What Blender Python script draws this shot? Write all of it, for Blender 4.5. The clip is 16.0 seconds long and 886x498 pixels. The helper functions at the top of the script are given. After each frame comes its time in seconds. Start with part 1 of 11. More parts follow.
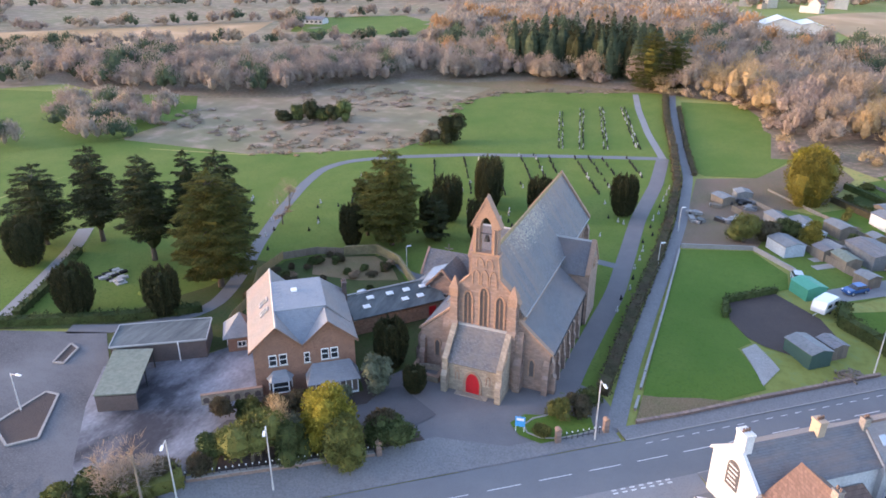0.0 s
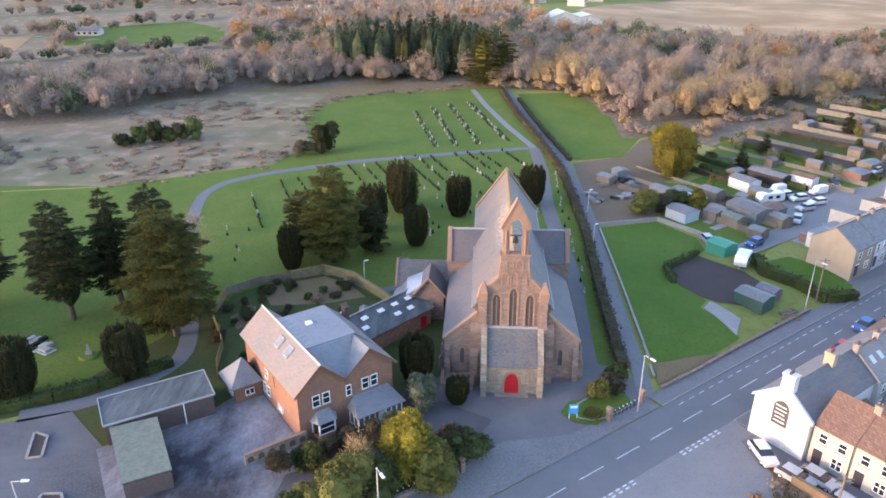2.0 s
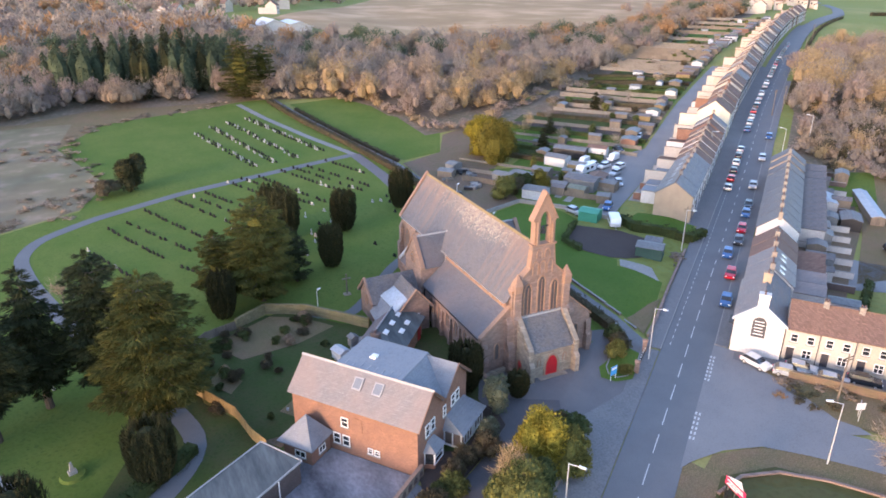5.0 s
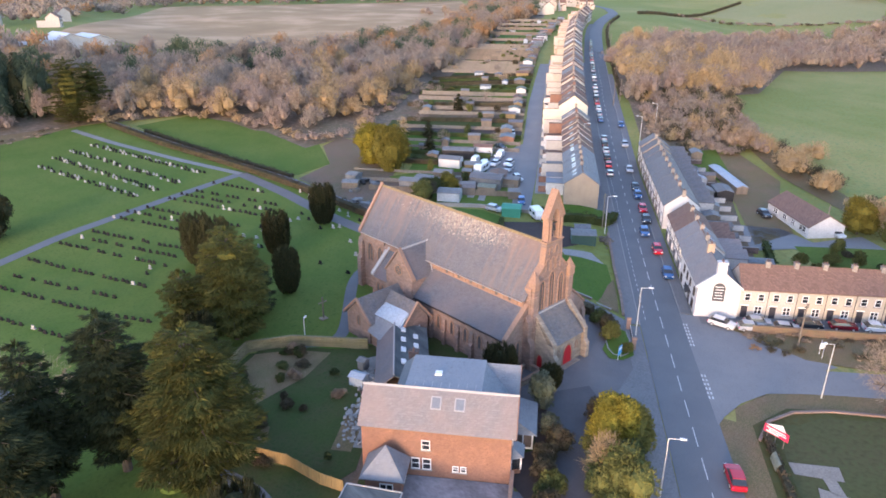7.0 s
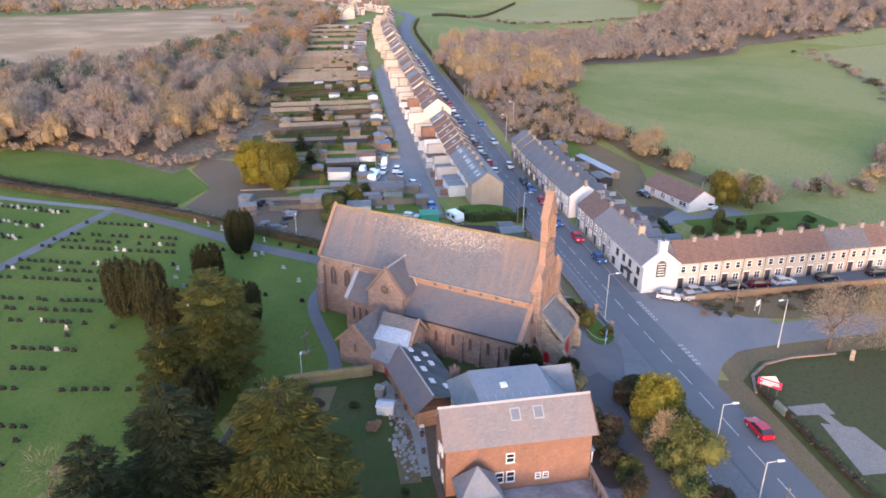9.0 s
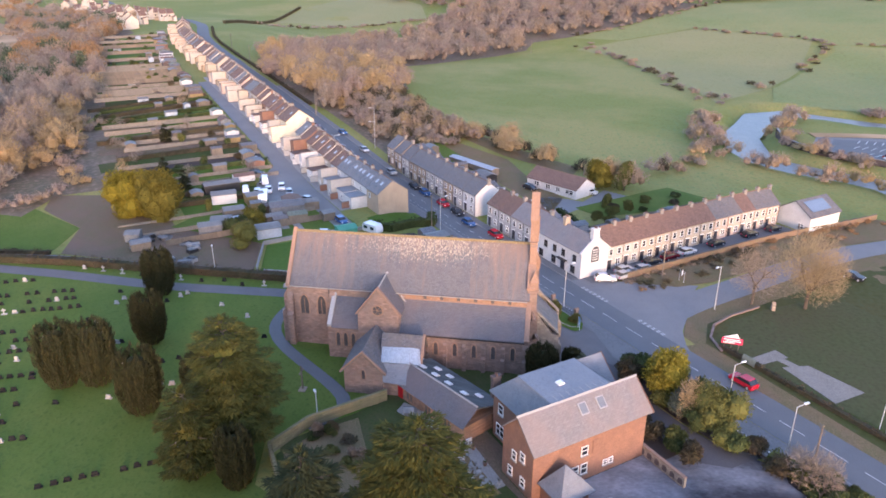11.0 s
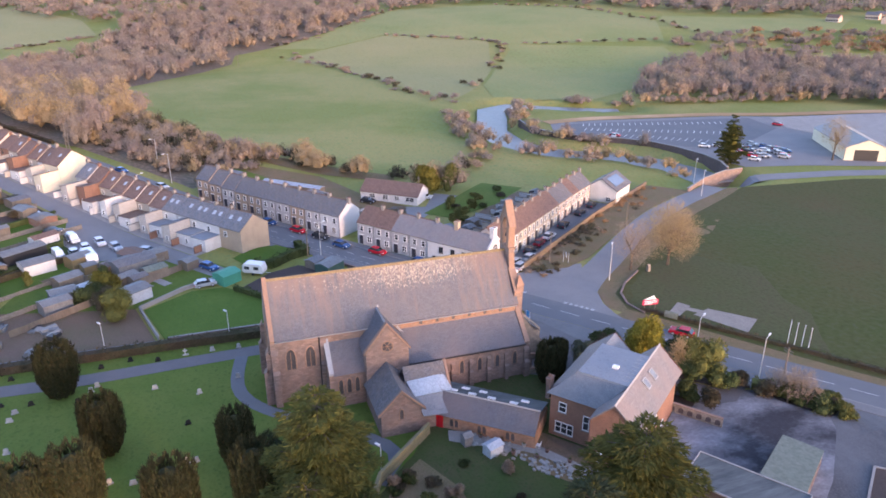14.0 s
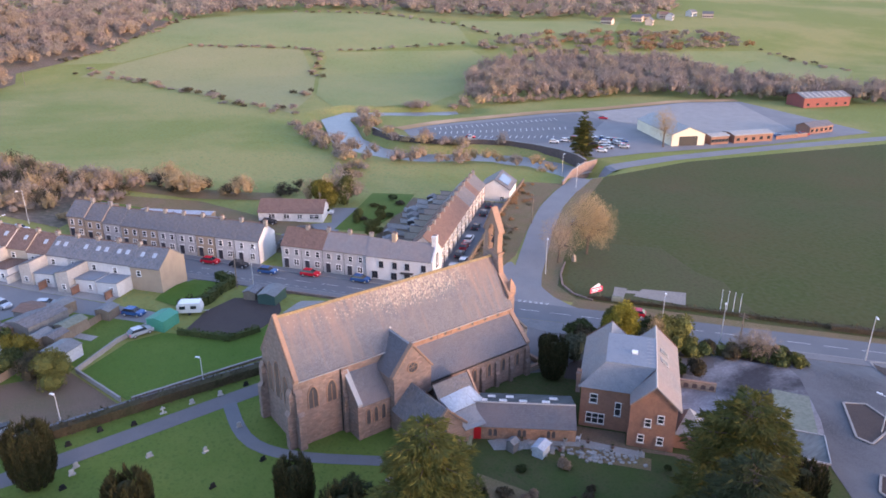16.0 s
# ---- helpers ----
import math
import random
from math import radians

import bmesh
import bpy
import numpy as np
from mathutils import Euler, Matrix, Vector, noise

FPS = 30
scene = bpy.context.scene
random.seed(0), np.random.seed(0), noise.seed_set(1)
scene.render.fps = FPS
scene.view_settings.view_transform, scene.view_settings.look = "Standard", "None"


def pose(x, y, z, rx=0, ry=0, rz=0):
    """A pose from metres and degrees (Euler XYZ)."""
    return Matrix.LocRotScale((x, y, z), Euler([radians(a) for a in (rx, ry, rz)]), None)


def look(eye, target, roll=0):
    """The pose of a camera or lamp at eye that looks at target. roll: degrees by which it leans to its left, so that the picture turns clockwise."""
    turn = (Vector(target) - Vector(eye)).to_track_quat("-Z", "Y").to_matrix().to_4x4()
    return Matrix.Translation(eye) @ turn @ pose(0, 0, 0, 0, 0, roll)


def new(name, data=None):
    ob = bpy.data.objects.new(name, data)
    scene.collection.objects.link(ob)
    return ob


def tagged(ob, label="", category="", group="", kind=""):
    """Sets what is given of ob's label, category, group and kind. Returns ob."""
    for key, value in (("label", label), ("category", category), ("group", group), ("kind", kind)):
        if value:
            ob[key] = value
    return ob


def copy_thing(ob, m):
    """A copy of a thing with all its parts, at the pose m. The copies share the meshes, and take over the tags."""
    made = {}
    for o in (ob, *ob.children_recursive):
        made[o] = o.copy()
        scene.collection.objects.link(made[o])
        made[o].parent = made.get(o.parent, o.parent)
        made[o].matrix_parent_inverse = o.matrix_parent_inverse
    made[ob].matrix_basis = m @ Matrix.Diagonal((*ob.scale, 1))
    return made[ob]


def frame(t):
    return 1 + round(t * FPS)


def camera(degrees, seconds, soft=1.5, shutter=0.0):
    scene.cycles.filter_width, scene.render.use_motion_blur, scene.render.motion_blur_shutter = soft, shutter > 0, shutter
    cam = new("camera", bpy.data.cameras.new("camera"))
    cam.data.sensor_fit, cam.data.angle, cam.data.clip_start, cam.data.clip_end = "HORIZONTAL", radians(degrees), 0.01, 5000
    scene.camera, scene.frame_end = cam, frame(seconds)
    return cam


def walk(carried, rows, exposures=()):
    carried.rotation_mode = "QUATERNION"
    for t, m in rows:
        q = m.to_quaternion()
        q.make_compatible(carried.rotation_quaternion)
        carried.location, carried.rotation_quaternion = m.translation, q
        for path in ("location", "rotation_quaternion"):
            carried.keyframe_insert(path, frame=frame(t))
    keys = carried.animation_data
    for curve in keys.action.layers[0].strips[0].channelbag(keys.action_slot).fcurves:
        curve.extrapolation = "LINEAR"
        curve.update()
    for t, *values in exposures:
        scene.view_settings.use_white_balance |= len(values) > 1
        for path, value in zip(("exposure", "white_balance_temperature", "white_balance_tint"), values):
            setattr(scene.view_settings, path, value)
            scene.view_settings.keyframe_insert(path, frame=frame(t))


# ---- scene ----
# the camera: seconds, x, y, z, yaw, pitch, roll; a drone that circles the church
cam = camera(65.0, 16.0, soft=1.7)
ROWS = [
    (0.0, 25.70, -74.18, 54.55, 22.921, -23.675, 0.074),
    (0.5, 18.52, -76.55, 54.95, 18.055, -23.681, 0.067),
    (1.0, 10.86, -78.36, 55.38, 13.112, -23.716, 0.010),
    (1.5, 3.30, -79.66, 55.50, 8.253, -23.718, -0.066),
    (2.0, -4.43, -80.42, 55.55, 3.356, -23.711, -0.132),
    (2.5, -12.08, -80.51, 55.63, -1.491, -23.712, -0.098),
    (3.0, -19.79, -80.07, 55.81, -6.315, -23.703, -0.021),
    (3.5, -27.38, -78.93, 55.81, -11.150, -23.629, 0.009),
    (4.0, -34.97, -77.37, 56.04, -16.024, -23.503, -0.043),
    (4.5, -42.33, -74.99, 55.97, -20.779, -23.375, 0.017),
    (5.0, -49.41, -71.99, 55.91, -25.488, -23.246, 0.071),
    (5.5, -56.17, -68.40, 55.89, -30.154, -23.120, 0.118),
    (6.0, -62.54, -64.24, 55.90, -34.784, -22.997, 0.156),
    (6.5, -68.50, -59.56, 55.94, -39.387, -22.879, 0.186),
    (7.0, -73.68, -54.64, 56.28, -43.607, -22.829, 0.142),
    (7.5, -78.83, -48.93, 56.65, -48.339, -22.723, 0.249),
    (8.0, -83.25, -43.06, 56.89, -52.910, -22.717, 0.175),
    (8.5, -87.32, -36.70, 57.08, -57.620, -22.675, 0.053),
    (9.0, -90.67, -30.16, 57.30, -62.124, -22.568, 0.053),
    (9.5, -93.67, -23.29, 57.58, -66.765, -22.520, 0.028),
    (10.0, -96.11, -16.20, 57.86, -71.432, -22.474, 0.003),
    (10.5, -98.00, -8.93, 58.14, -76.124, -22.428, -0.020),
    (11.0, -99.30, -1.51, 58.42, -80.832, -22.379, -0.039),
    (11.5, -100.02, 6.02, 58.69, -85.549, -22.327, -0.053),
    (12.0, -100.00, 13.49, 58.98, -90.195, -22.230, -0.064),
    (12.5, -99.44, 21.10, 59.26, -94.855, -22.125, -0.063),
    (13.0, -98.23, 28.59, 59.52, -99.534, -21.999, -0.093),
    (13.5, -96.42, 35.96, 59.77, -104.164, -21.955, -0.046),
    (14.0, -94.17, 43.39, 60.01, -108.855, -21.800, -0.010),
    (14.5, -91.09, 50.26, 60.10, -113.315, -21.691, 0.087),
    (15.0, -87.70, 57.00, 60.30, -117.741, -21.564, 0.064),
    (15.5, -83.80, 63.44, 60.54, -122.116, -21.474, 0.138),
    (16.0, -79.44, 69.59, 60.81, -126.587, -21.338, 0.163),
]
EXPOSURE = [(0.0, 1.90, 6850, 28), (2.5, 1.75, 6700, 26), (4.6, 1.62, 6540, 26), (7.0, 1.50, 6350, 26), (12.0, 1.44, 6480, 34), (16.0, 1.46, 6500, 36)]
walk(cam, [(t, pose(x, y, z, 90 + pitch, 0, yaw) @ pose(0, 0, 0, 0, 0, roll)) for t, x, y, z, yaw, pitch, roll in ROWS], EXPOSURE)
# ---- light: a low, warm evening sun under a clear, hazy sky ----
SUN_AZ, SUN_EL = 202.0, 8.0     # degrees: the way to the sun, from +x towards +y, and its height
world = bpy.data.worlds.new("sky")
scene.world = world
world.use_nodes = True
wn = world.node_tree.nodes
sky = wn.new("ShaderNodeTexSky")
sky.sky_type = "NISHITA"
sky.sun_disc = False
sky.sun_elevation = radians(SUN_EL)
sky.sun_rotation = radians(90 - SUN_AZ)
sky.air_density, sky.dust_density, sky.ozone_density = 1.0, 1.2, 2.0
wn["Background"].inputs[1].default_value = 0.333
world.node_tree.links.new(sky.outputs[0], wn["Background"].inputs[0])
sun = new("sun", bpy.data.lights.new("sun", "SUN"))
sun.data.energy, sun.data.angle, sun.data.color = 0.74, radians(5.0), (1.0, 0.69, 0.48)
sun_way = Vector((math.cos(radians(SUN_AZ)) * math.cos(radians(SUN_EL)), math.sin(radians(SUN_AZ)) * math.cos(radians(SUN_EL)), math.sin(radians(SUN_EL))))
sun.matrix_world = look(sun_way * 300, (0, 0, 0))

# ---- materials ----


def material(name, base, second, scale=1.0, rough=0.85, bump=0.3, fine=12.0, metal=0.0, amount=0.6, streak=(1, 1, 1), third=None, island=0.0, spec=0.3, bump_scale=0.02, thin=0.0):
    """A surface with large patches of a second colour, fine grain, relief, and some variation from piece to piece."""
    m = bpy.data.materials.new(name)
    m.use_nodes = True
    t = m.node_tree
    n, l = t.nodes, t.links
    b = n["Principled BSDF"]
    co = n.new("ShaderNodeTexCoord")
    mp = n.new("ShaderNodeMapping")
    mp.inputs["Scale"].default_value = streak
    l.new(co.outputs["Object"], mp.inputs[0])
    big = n.new("ShaderNodeTexNoise")
    big.inputs["Scale"].default_value, big.inputs["Detail"].default_value, big.inputs["Roughness"].default_value = scale, 6, 0.65
    l.new(mp.outputs[0], big.inputs["Vector"])
    ramp = n.new("ShaderNodeValToRGB")
    ramp.color_ramp.elements[0].position, ramp.color_ramp.elements[1].position = 0.5 - 0.22 * (1.3 - amount), 0.5 + 0.30 * (1.3 - amount)
    l.new(big.outputs[0], ramp.inputs[0])
    mix = n.new("ShaderNodeMix")
    mix.data_type = "RGBA"
    mix.inputs[6].default_value, mix.inputs[7].default_value = (*base, 1), (*second, 1)
    l.new(ramp.outputs[0], mix.inputs[0])
    out = mix.outputs[2]
    small = n.new("ShaderNodeTexNoise")
    small.inputs["Scale"].default_value, small.inputs["Detail"].default_value = fine, 4
    l.new(mp.outputs[0], small.inputs["Vector"])
    if third:
        r3 = n.new("ShaderNodeValToRGB")
        r3.color_ramp.elements[0].position, r3.color_ramp.elements[1].position = 0.52, 0.66
        l.new(small.outputs[0], r3.inputs[0])
        m3 = n.new("ShaderNodeMix")
        m3.data_type = "RGBA"
        m3.inputs[7].default_value = (*third, 1)
        l.new(out, m3.inputs[6])
        l.new(r3.outputs[0], m3.inputs[0])
        out = m3.outputs[2]
    gain = n.new("ShaderNodeMapRange")
    gain.inputs["From Min"].default_value, gain.inputs["From Max"].default_value = 0.25, 0.75
    gain.inputs["To Min"].default_value, gain.inputs["To Max"].default_value = 0.78, 1.2
    l.new(small.outputs[0], gain.inputs[0])
    hsv = n.new("ShaderNodeHueSaturation")
    l.new(out, hsv.inputs["Color"])
    if island:
        geo = n.new("ShaderNodeNewGeometry")
        info = n.new("ShaderNodeObjectInfo")
        add = n.new("ShaderNodeMath")
        add.operation = "ADD"
        l.new(geo.outputs["Random Per Island"], add.inputs[0])
        l.new(info.outputs["Random"], add.inputs[1])
        r = n.new("ShaderNodeMapRange")
        r.inputs["From Max"].default_value = 2.0
        r.inputs["To Min"].default_value, r.inputs["To Max"].default_value = 1 - island, 1 + island
        l.new(add.outputs[0], r.inputs[0])
        mul = n.new("ShaderNodeMath")
        mul.operation = "MULTIPLY"
        l.new(r.outputs[0], mul.inputs[0])
        l.new(gain.outputs[0], mul.inputs[1])
        l.new(mul.outputs[0], hsv.inputs["Value"])
    else:
        l.new(gain.outputs[0], hsv.inputs["Value"])
    l.new(hsv.outputs[0], b.inputs["Base Color"])
    b.inputs["Roughness"].default_value, b.inputs["Metallic"].default_value = rough, metal
    b.inputs["Specular IOR Level"].default_value = spec
    if bump:
        bp = n.new("ShaderNodeBump")
        bp.inputs["Strength"].default_value, bp.inputs["Distance"].default_value = bump, bump_scale
        l.new(small.outputs[0], bp.inputs["Height"])
        l.new(bp.outputs[0], b.inputs["Normal"])
    if thin:
        through_ = n.new("ShaderNodeBsdfTranslucent")
        l.new(hsv.outputs[0], through_.inputs["Color"])
        both = n.new("ShaderNodeMixShader")
        both.inputs[0].default_value = thin
        l.new(b.outputs[0], both.inputs[1])
        l.new(through_.outputs[0], both.inputs[2])
        l.new(both.outputs[0], n["Material Output"].inputs["Surface"])
    return m


def coursed(name, colours, width, height, mortar, scale=1.0, rough=0.9, bump=0.5, gap=0.02, stain=None, metal=0.0, stain_scale=0.8, stain_most=0.65, contrast=0.25):
    """Courses of stones, bricks or slates on walls and roofs: level courses by height, joints along the wall."""
    m = material(name, colours[0], colours[1], scale, rough, 0.0, 9.0, metal)
    t = m.node_tree
    n, l = t.nodes, t.links
    b = n["Principled BSDF"]
    co = n.new("ShaderNodeTexCoord")
    sep = n.new("ShaderNodeSeparateXYZ")
    l.new(co.outputs["Object"], sep.inputs[0])
    addxy = n.new("ShaderNodeMath")
    addxy.operation = "ADD"
    l.new(sep.outputs[0], addxy.inputs[0])
    l.new(sep.outputs[1], addxy.inputs[1])
    comb = n.new("ShaderNodeCombineXYZ")
    l.new(addxy.outputs[0], comb.inputs[0])
    l.new(sep.outputs[2], comb.inputs[1])
    br = n.new("ShaderNodeTexBrick")
    br.inputs["Scale"].default_value = 1.0
    br.inputs["Brick Width"].default_value, br.inputs["Row Height"].default_value = width, height
    br.inputs["Mortar Size"].default_value, br.inputs["Mortar Smooth"].default_value = gap, 0.3
    br.inputs["Color1"].default_value = (1 - contrast, 1 - contrast, 1 - contrast, 1)
    br.inputs["Color2"].default_value = (1 + contrast * 0.8, 1 + contrast * 0.8, 1 + contrast * 0.8, 1)
    br.inputs["Mortar"].default_value = (mortar, mortar, mortar, 1)
    l.new(comb.outputs[0], br.inputs[0])
    mul = n.new("ShaderNodeMix")
    mul.data_type, mul.blend_type = "RGBA", "MULTIPLY"
    mul.inputs[0].default_value = 1.0
    src_out = b.inputs["Base Color"].links[0].from_socket
    l.new(src_out, mul.inputs[6])
    l.new(br.outputs[0], mul.inputs[7])
    out = mul.outputs[2]
    if stain:
        st_n = n.new("ShaderNodeTexNoise")
        st_n.inputs["Scale"].default_value, st_n.inputs["Detail"].default_value = stain_scale, 9
        l.new(co.outputs["Object"], st_n.inputs["Vector"])
        rp = n.new("ShaderNodeValToRGB")
        rp.color_ramp.elements[0].position, rp.color_ramp.elements[1].position = 0.36, 0.72
        rp.color_ramp.elements[1].color = (stain_most, stain_most, stain_most, 1)
        l.new(st_n.outputs[0], rp.inputs[0])
        mx = n.new("ShaderNodeMix")
        mx.data_type = "RGBA"
        mx.inputs[7].default_value = (*stain, 1)
        l.new(rp.outputs[0], mx.inputs[0])
        l.new(out, mx.inputs[6])
        out = mx.outputs[2]
    l.new(out, b.inputs["Base Color"])
    bp = n.new("ShaderNodeBump")
    bp.inputs["Strength"].default_value, bp.inputs["Distance"].default_value = bump, 0.04
    l.new(br.outputs[0], bp.inputs["Height"])
    l.new(bp.outputs[0], b.inputs["Normal"])
    return m


def lichen(m, z0, z1):
    """Rusty bands, moss at the ridge and pale lichen specks, all streaked down the slope, on a finished slate."""
    t = m.node_tree
    n, l = t.nodes, t.links
    b = n["Principled BSDF"]
    co = n.new("ShaderNodeTexCoord")
    sep = n.new("ShaderNodeSeparateXYZ")
    l.new(co.outputs["Object"], sep.inputs[0])

    def span(axis, pairs):
        r = n.new("ShaderNodeValToRGB")
        lo, hi = pairs[0][0], pairs[-1][0]
        mr = n.new("ShaderNodeMapRange")
        mr.inputs["From Min"].default_value, mr.inputs["From Max"].default_value = lo, hi
        l.new(sep.outputs[axis], mr.inputs[0])
        el = r.color_ramp.elements
        while len(el) < len(pairs):
            el.new(0.5)
        for e, (at, v) in zip(el, pairs):
            e.position, e.color = (at - lo) / (hi - lo), (v + 0.5, v + 0.5, v + 0.5, 1)
        l.new(mr.outputs[0], r.inputs[0])
        return r.outputs[0]

    def math_(op, x, y):
        k = n.new("ShaderNodeMath")
        k.operation = op
        for i, v in enumerate((x, y)):
            if isinstance(v, float):
                k.inputs[i].default_value = v
            else:
                l.new(v, k.inputs[i])
        return k.outputs[0]

    top = z1 - z0
    layers = (((0.2, 1.2, 0.14), 1.0, span(2, [(z0, -0.16), (z0 + 0.45 * top, -0.06), (z0 + 0.75 * top, 0.10), (z1, 0.14)]), span(1, [(0, 0.14), (5, 0.10), (12, -0.03), (24, -0.05), (31, 0.08), (38, -0.02)]), 0.40, 0.34, 0.72, (0.215, 0.148, 0.122)),
              ((0.3, 1.6, 0.25), 1.6, span(2, [(z0, -0.3), (z0 + 0.86 * top, -0.22), (z0 + 0.96 * top, 0.06), (z1, 0.22)]), span(1, [(0, -0.06), (6, 0.0), (38, 0.02)]), 0.48, 0.16, 0.8, (0.27, 0.205, 0.095)),
              ((3.0, 4.6, 1.1), 1.5, span(2, [(z0, -0.4), (z0 + 0.40 * top, -0.09), (z0 + 0.60 * top, 0.02), (z0 + 0.86 * top, 0.035), (z0 + 0.95 * top, -0.05), (z1, -0.2)]), span(1, [(0, -0.22), (7, -0.03), (12, 0.055), (20, 0.05), (26, -0.03), (38, -0.10)]), 0.575, 0.045, 0.75, (0.42, 0.36, 0.28)))
    for stretch, scale, up, run, low, soft, most, colour in layers:
        mp = n.new("ShaderNodeMapping")
        mp.inputs["Scale"].default_value = stretch
        l.new(co.outputs["Object"], mp.inputs[0])
        tex = n.new("ShaderNodeTexNoise")
        tex.inputs["Scale"].default_value, tex.inputs["Detail"].default_value = scale, 6
        l.new(mp.outputs[0], tex.inputs["Vector"])
        r = n.new("ShaderNodeMapRange")
        r.inputs["From Min"].default_value, r.inputs["From Max"].default_value = low + 1.0, low + 1.0 + soft
        r.inputs["To Max"].default_value = most
        l.new(math_("ADD", math_("ADD", tex.outputs[0], up), run), r.inputs[0])
        mx = n.new("ShaderNodeMix")
        mx.data_type = "RGBA"
        mx.inputs[7].default_value = (*colour, 1)
        l.new(b.inputs["Base Color"].links[0].from_socket, mx.inputs[6])
        l.new(r.outputs[0], mx.inputs[0])
        l.new(mx.outputs[2], b.inputs["Base Color"])


def plain(name, colour, rough=0.5, metal=0.0, spec=0.5, var=0.12):
    return material(name, colour, tuple(c * (1 - var) for c in colour), 2.0, rough, 0.08, 30.0, metal, spec=spec)


GRASS = material("mown_grass", (0.084, 0.136, 0.026), (0.132, 0.164, 0.040), 0.07, 0.95, 0.8, 1.6, third=(0.067, 0.102, 0.023), bump_scale=0.06, spec=0.1)
LAWN = material("lawn_grass", (0.066, 0.126, 0.021), (0.098, 0.150, 0.030), 0.10, 0.95, 0.8, 2.0, third=(0.056, 0.100, 0.021), bump_scale=0.05, spec=0.1)
PASTURE = material("pasture_grass", (0.194, 0.209, 0.057), (0.284, 0.252, 0.091), 0.010, 0.95, 0.6, 0.8, third=(0.151, 0.182, 0.063), bump_scale=0.1, spec=0.1, amount=1.0)
PASTURE_DRY = material("dry_pasture", (0.294, 0.262, 0.122), (0.235, 0.237, 0.099), 0.014, 0.95, 0.6, 0.7, third=(0.219, 0.212, 0.101), bump_scale=0.1, spec=0.1)
PASTURE_DULL = material("dull_playing_grass", (0.062, 0.077, 0.024), (0.095, 0.076, 0.034), 0.022, 0.95, 0.6, 0.9, third=(0.065, 0.071, 0.031), bump_scale=0.1, spec=0.1)
PASTURE_HILL = material("hillside_grass", (0.206, 0.230, 0.083), (0.295, 0.266, 0.112), 0.012, 0.95, 0.6, 0.5, third=(0.177, 0.206, 0.085), bump_scale=0.1, spec=0.1)
WORN_TURF = material("worn_turf", (0.076, 0.082, 0.034), (0.088, 0.078, 0.040), 0.06, 0.95, 0.6, 1.4, third=(0.070, 0.080, 0.033), bump_scale=0.08, spec=0.1)
# darker turf: the shade of trees and buildings is put into its colour
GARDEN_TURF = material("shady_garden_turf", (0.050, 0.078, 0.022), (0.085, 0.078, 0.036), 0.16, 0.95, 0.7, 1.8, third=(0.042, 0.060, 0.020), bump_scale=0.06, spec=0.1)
ROUGH_LAND = material("rough_moor_grass", (0.245, 0.178, 0.125), (0.175, 0.160, 0.088), 0.02, 0.95, 0.6, 0.16, third=(0.262, 0.192, 0.138), bump_scale=0.15, spec=0.1)
HEATH = material("brown_heath", (0.392, 0.239, 0.133), (0.328, 0.220, 0.113), 0.006, 0.95, 0.2, 0.03, third=(0.434, 0.277, 0.161), bump_scale=0.2, spec=0.1)
LITTER = material("leaf_litter", (0.175, 0.130, 0.100), (0.150, 0.135, 0.085), 0.06, 0.95, 0.9, 0.8, third=(0.21, 0.155, 0.12), bump_scale=0.2, spec=0.1)
SOIL = material("dug_soil", (0.061, 0.046, 0.042), (0.076, 0.056, 0.048), 0.3, 0.95, 0.8, 4.0, third=(0.050, 0.038, 0.035), bump_scale=0.1)
SOIL_PALE = material("bare_earth", (0.161, 0.104, 0.074), (0.115, 0.102, 0.052), 0.15, 0.95, 0.8, 8.0, third=(0.184, 0.122, 0.087), bump_scale=0.1)
ASPHALT = material("asphalt", (0.126, 0.131, 0.140), (0.152, 0.155, 0.161), 0.15, 0.85, 0.4, 8.0, third=(0.112, 0.115, 0.122), bump_scale=0.01)
ASPHALT_OLD = material("worn_asphalt", (0.180, 0.178, 0.182), (0.225, 0.22, 0.216), 0.12, 0.88, 0.4, 6.0, third=(0.175, 0.173, 0.175), bump_scale=0.01)
ASPHALT_DARK = material("dark_asphalt", (0.125, 0.118, 0.122), (0.160, 0.148, 0.148), 0.2, 0.85, 0.4, 7.0, third=(0.108, 0.102, 0.106), bump_scale=0.01)
DRIVE = material("dark_drive_tarmac", (0.085, 0.082, 0.088), (0.120, 0.114, 0.118), 0.2, 0.85, 0.4, 7.0, third=(0.075, 0.072, 0.076), bump_scale=0.01)
PAVING = material("pavement_tarmac", (0.150, 0.148, 0.150), (0.175, 0.170, 0.170), 0.3, 0.9, 0.4, 4.0, bump_scale=0.01)
KERB = plain("kerb_stone", (0.26, 0.25, 0.24), 0.9)
PAINT = material("road_paint", (0.60, 0.60, 0.58), (0.42, 0.42, 0.41), 2.0, 0.7, 0.2, 12.0, third=(0.3, 0.3, 0.3))
SLAB = material("pale_field_slab", (0.27, 0.235, 0.20), (0.22, 0.19, 0.16), 0.3, 0.9, 0.3, 5.0)
YARD = material("frosty_tarmac", (0.038, 0.037, 0.043), (0.27, 0.27, 0.29), 0.075, 0.85, 0.3, 3.0, streak=(1.0, 0.6, 1), bump_scale=0.01, amount=0.85)
TARMAC_WORN = material("car_park_tarmac", (0.072, 0.072, 0.077), (0.164, 0.164, 0.171), 0.06, 0.88, 0.4, 6.0, streak=(0.6, 1.0, 1), third=(0.102, 0.102, 0.107), amount=0.75, bump_scale=0.01)
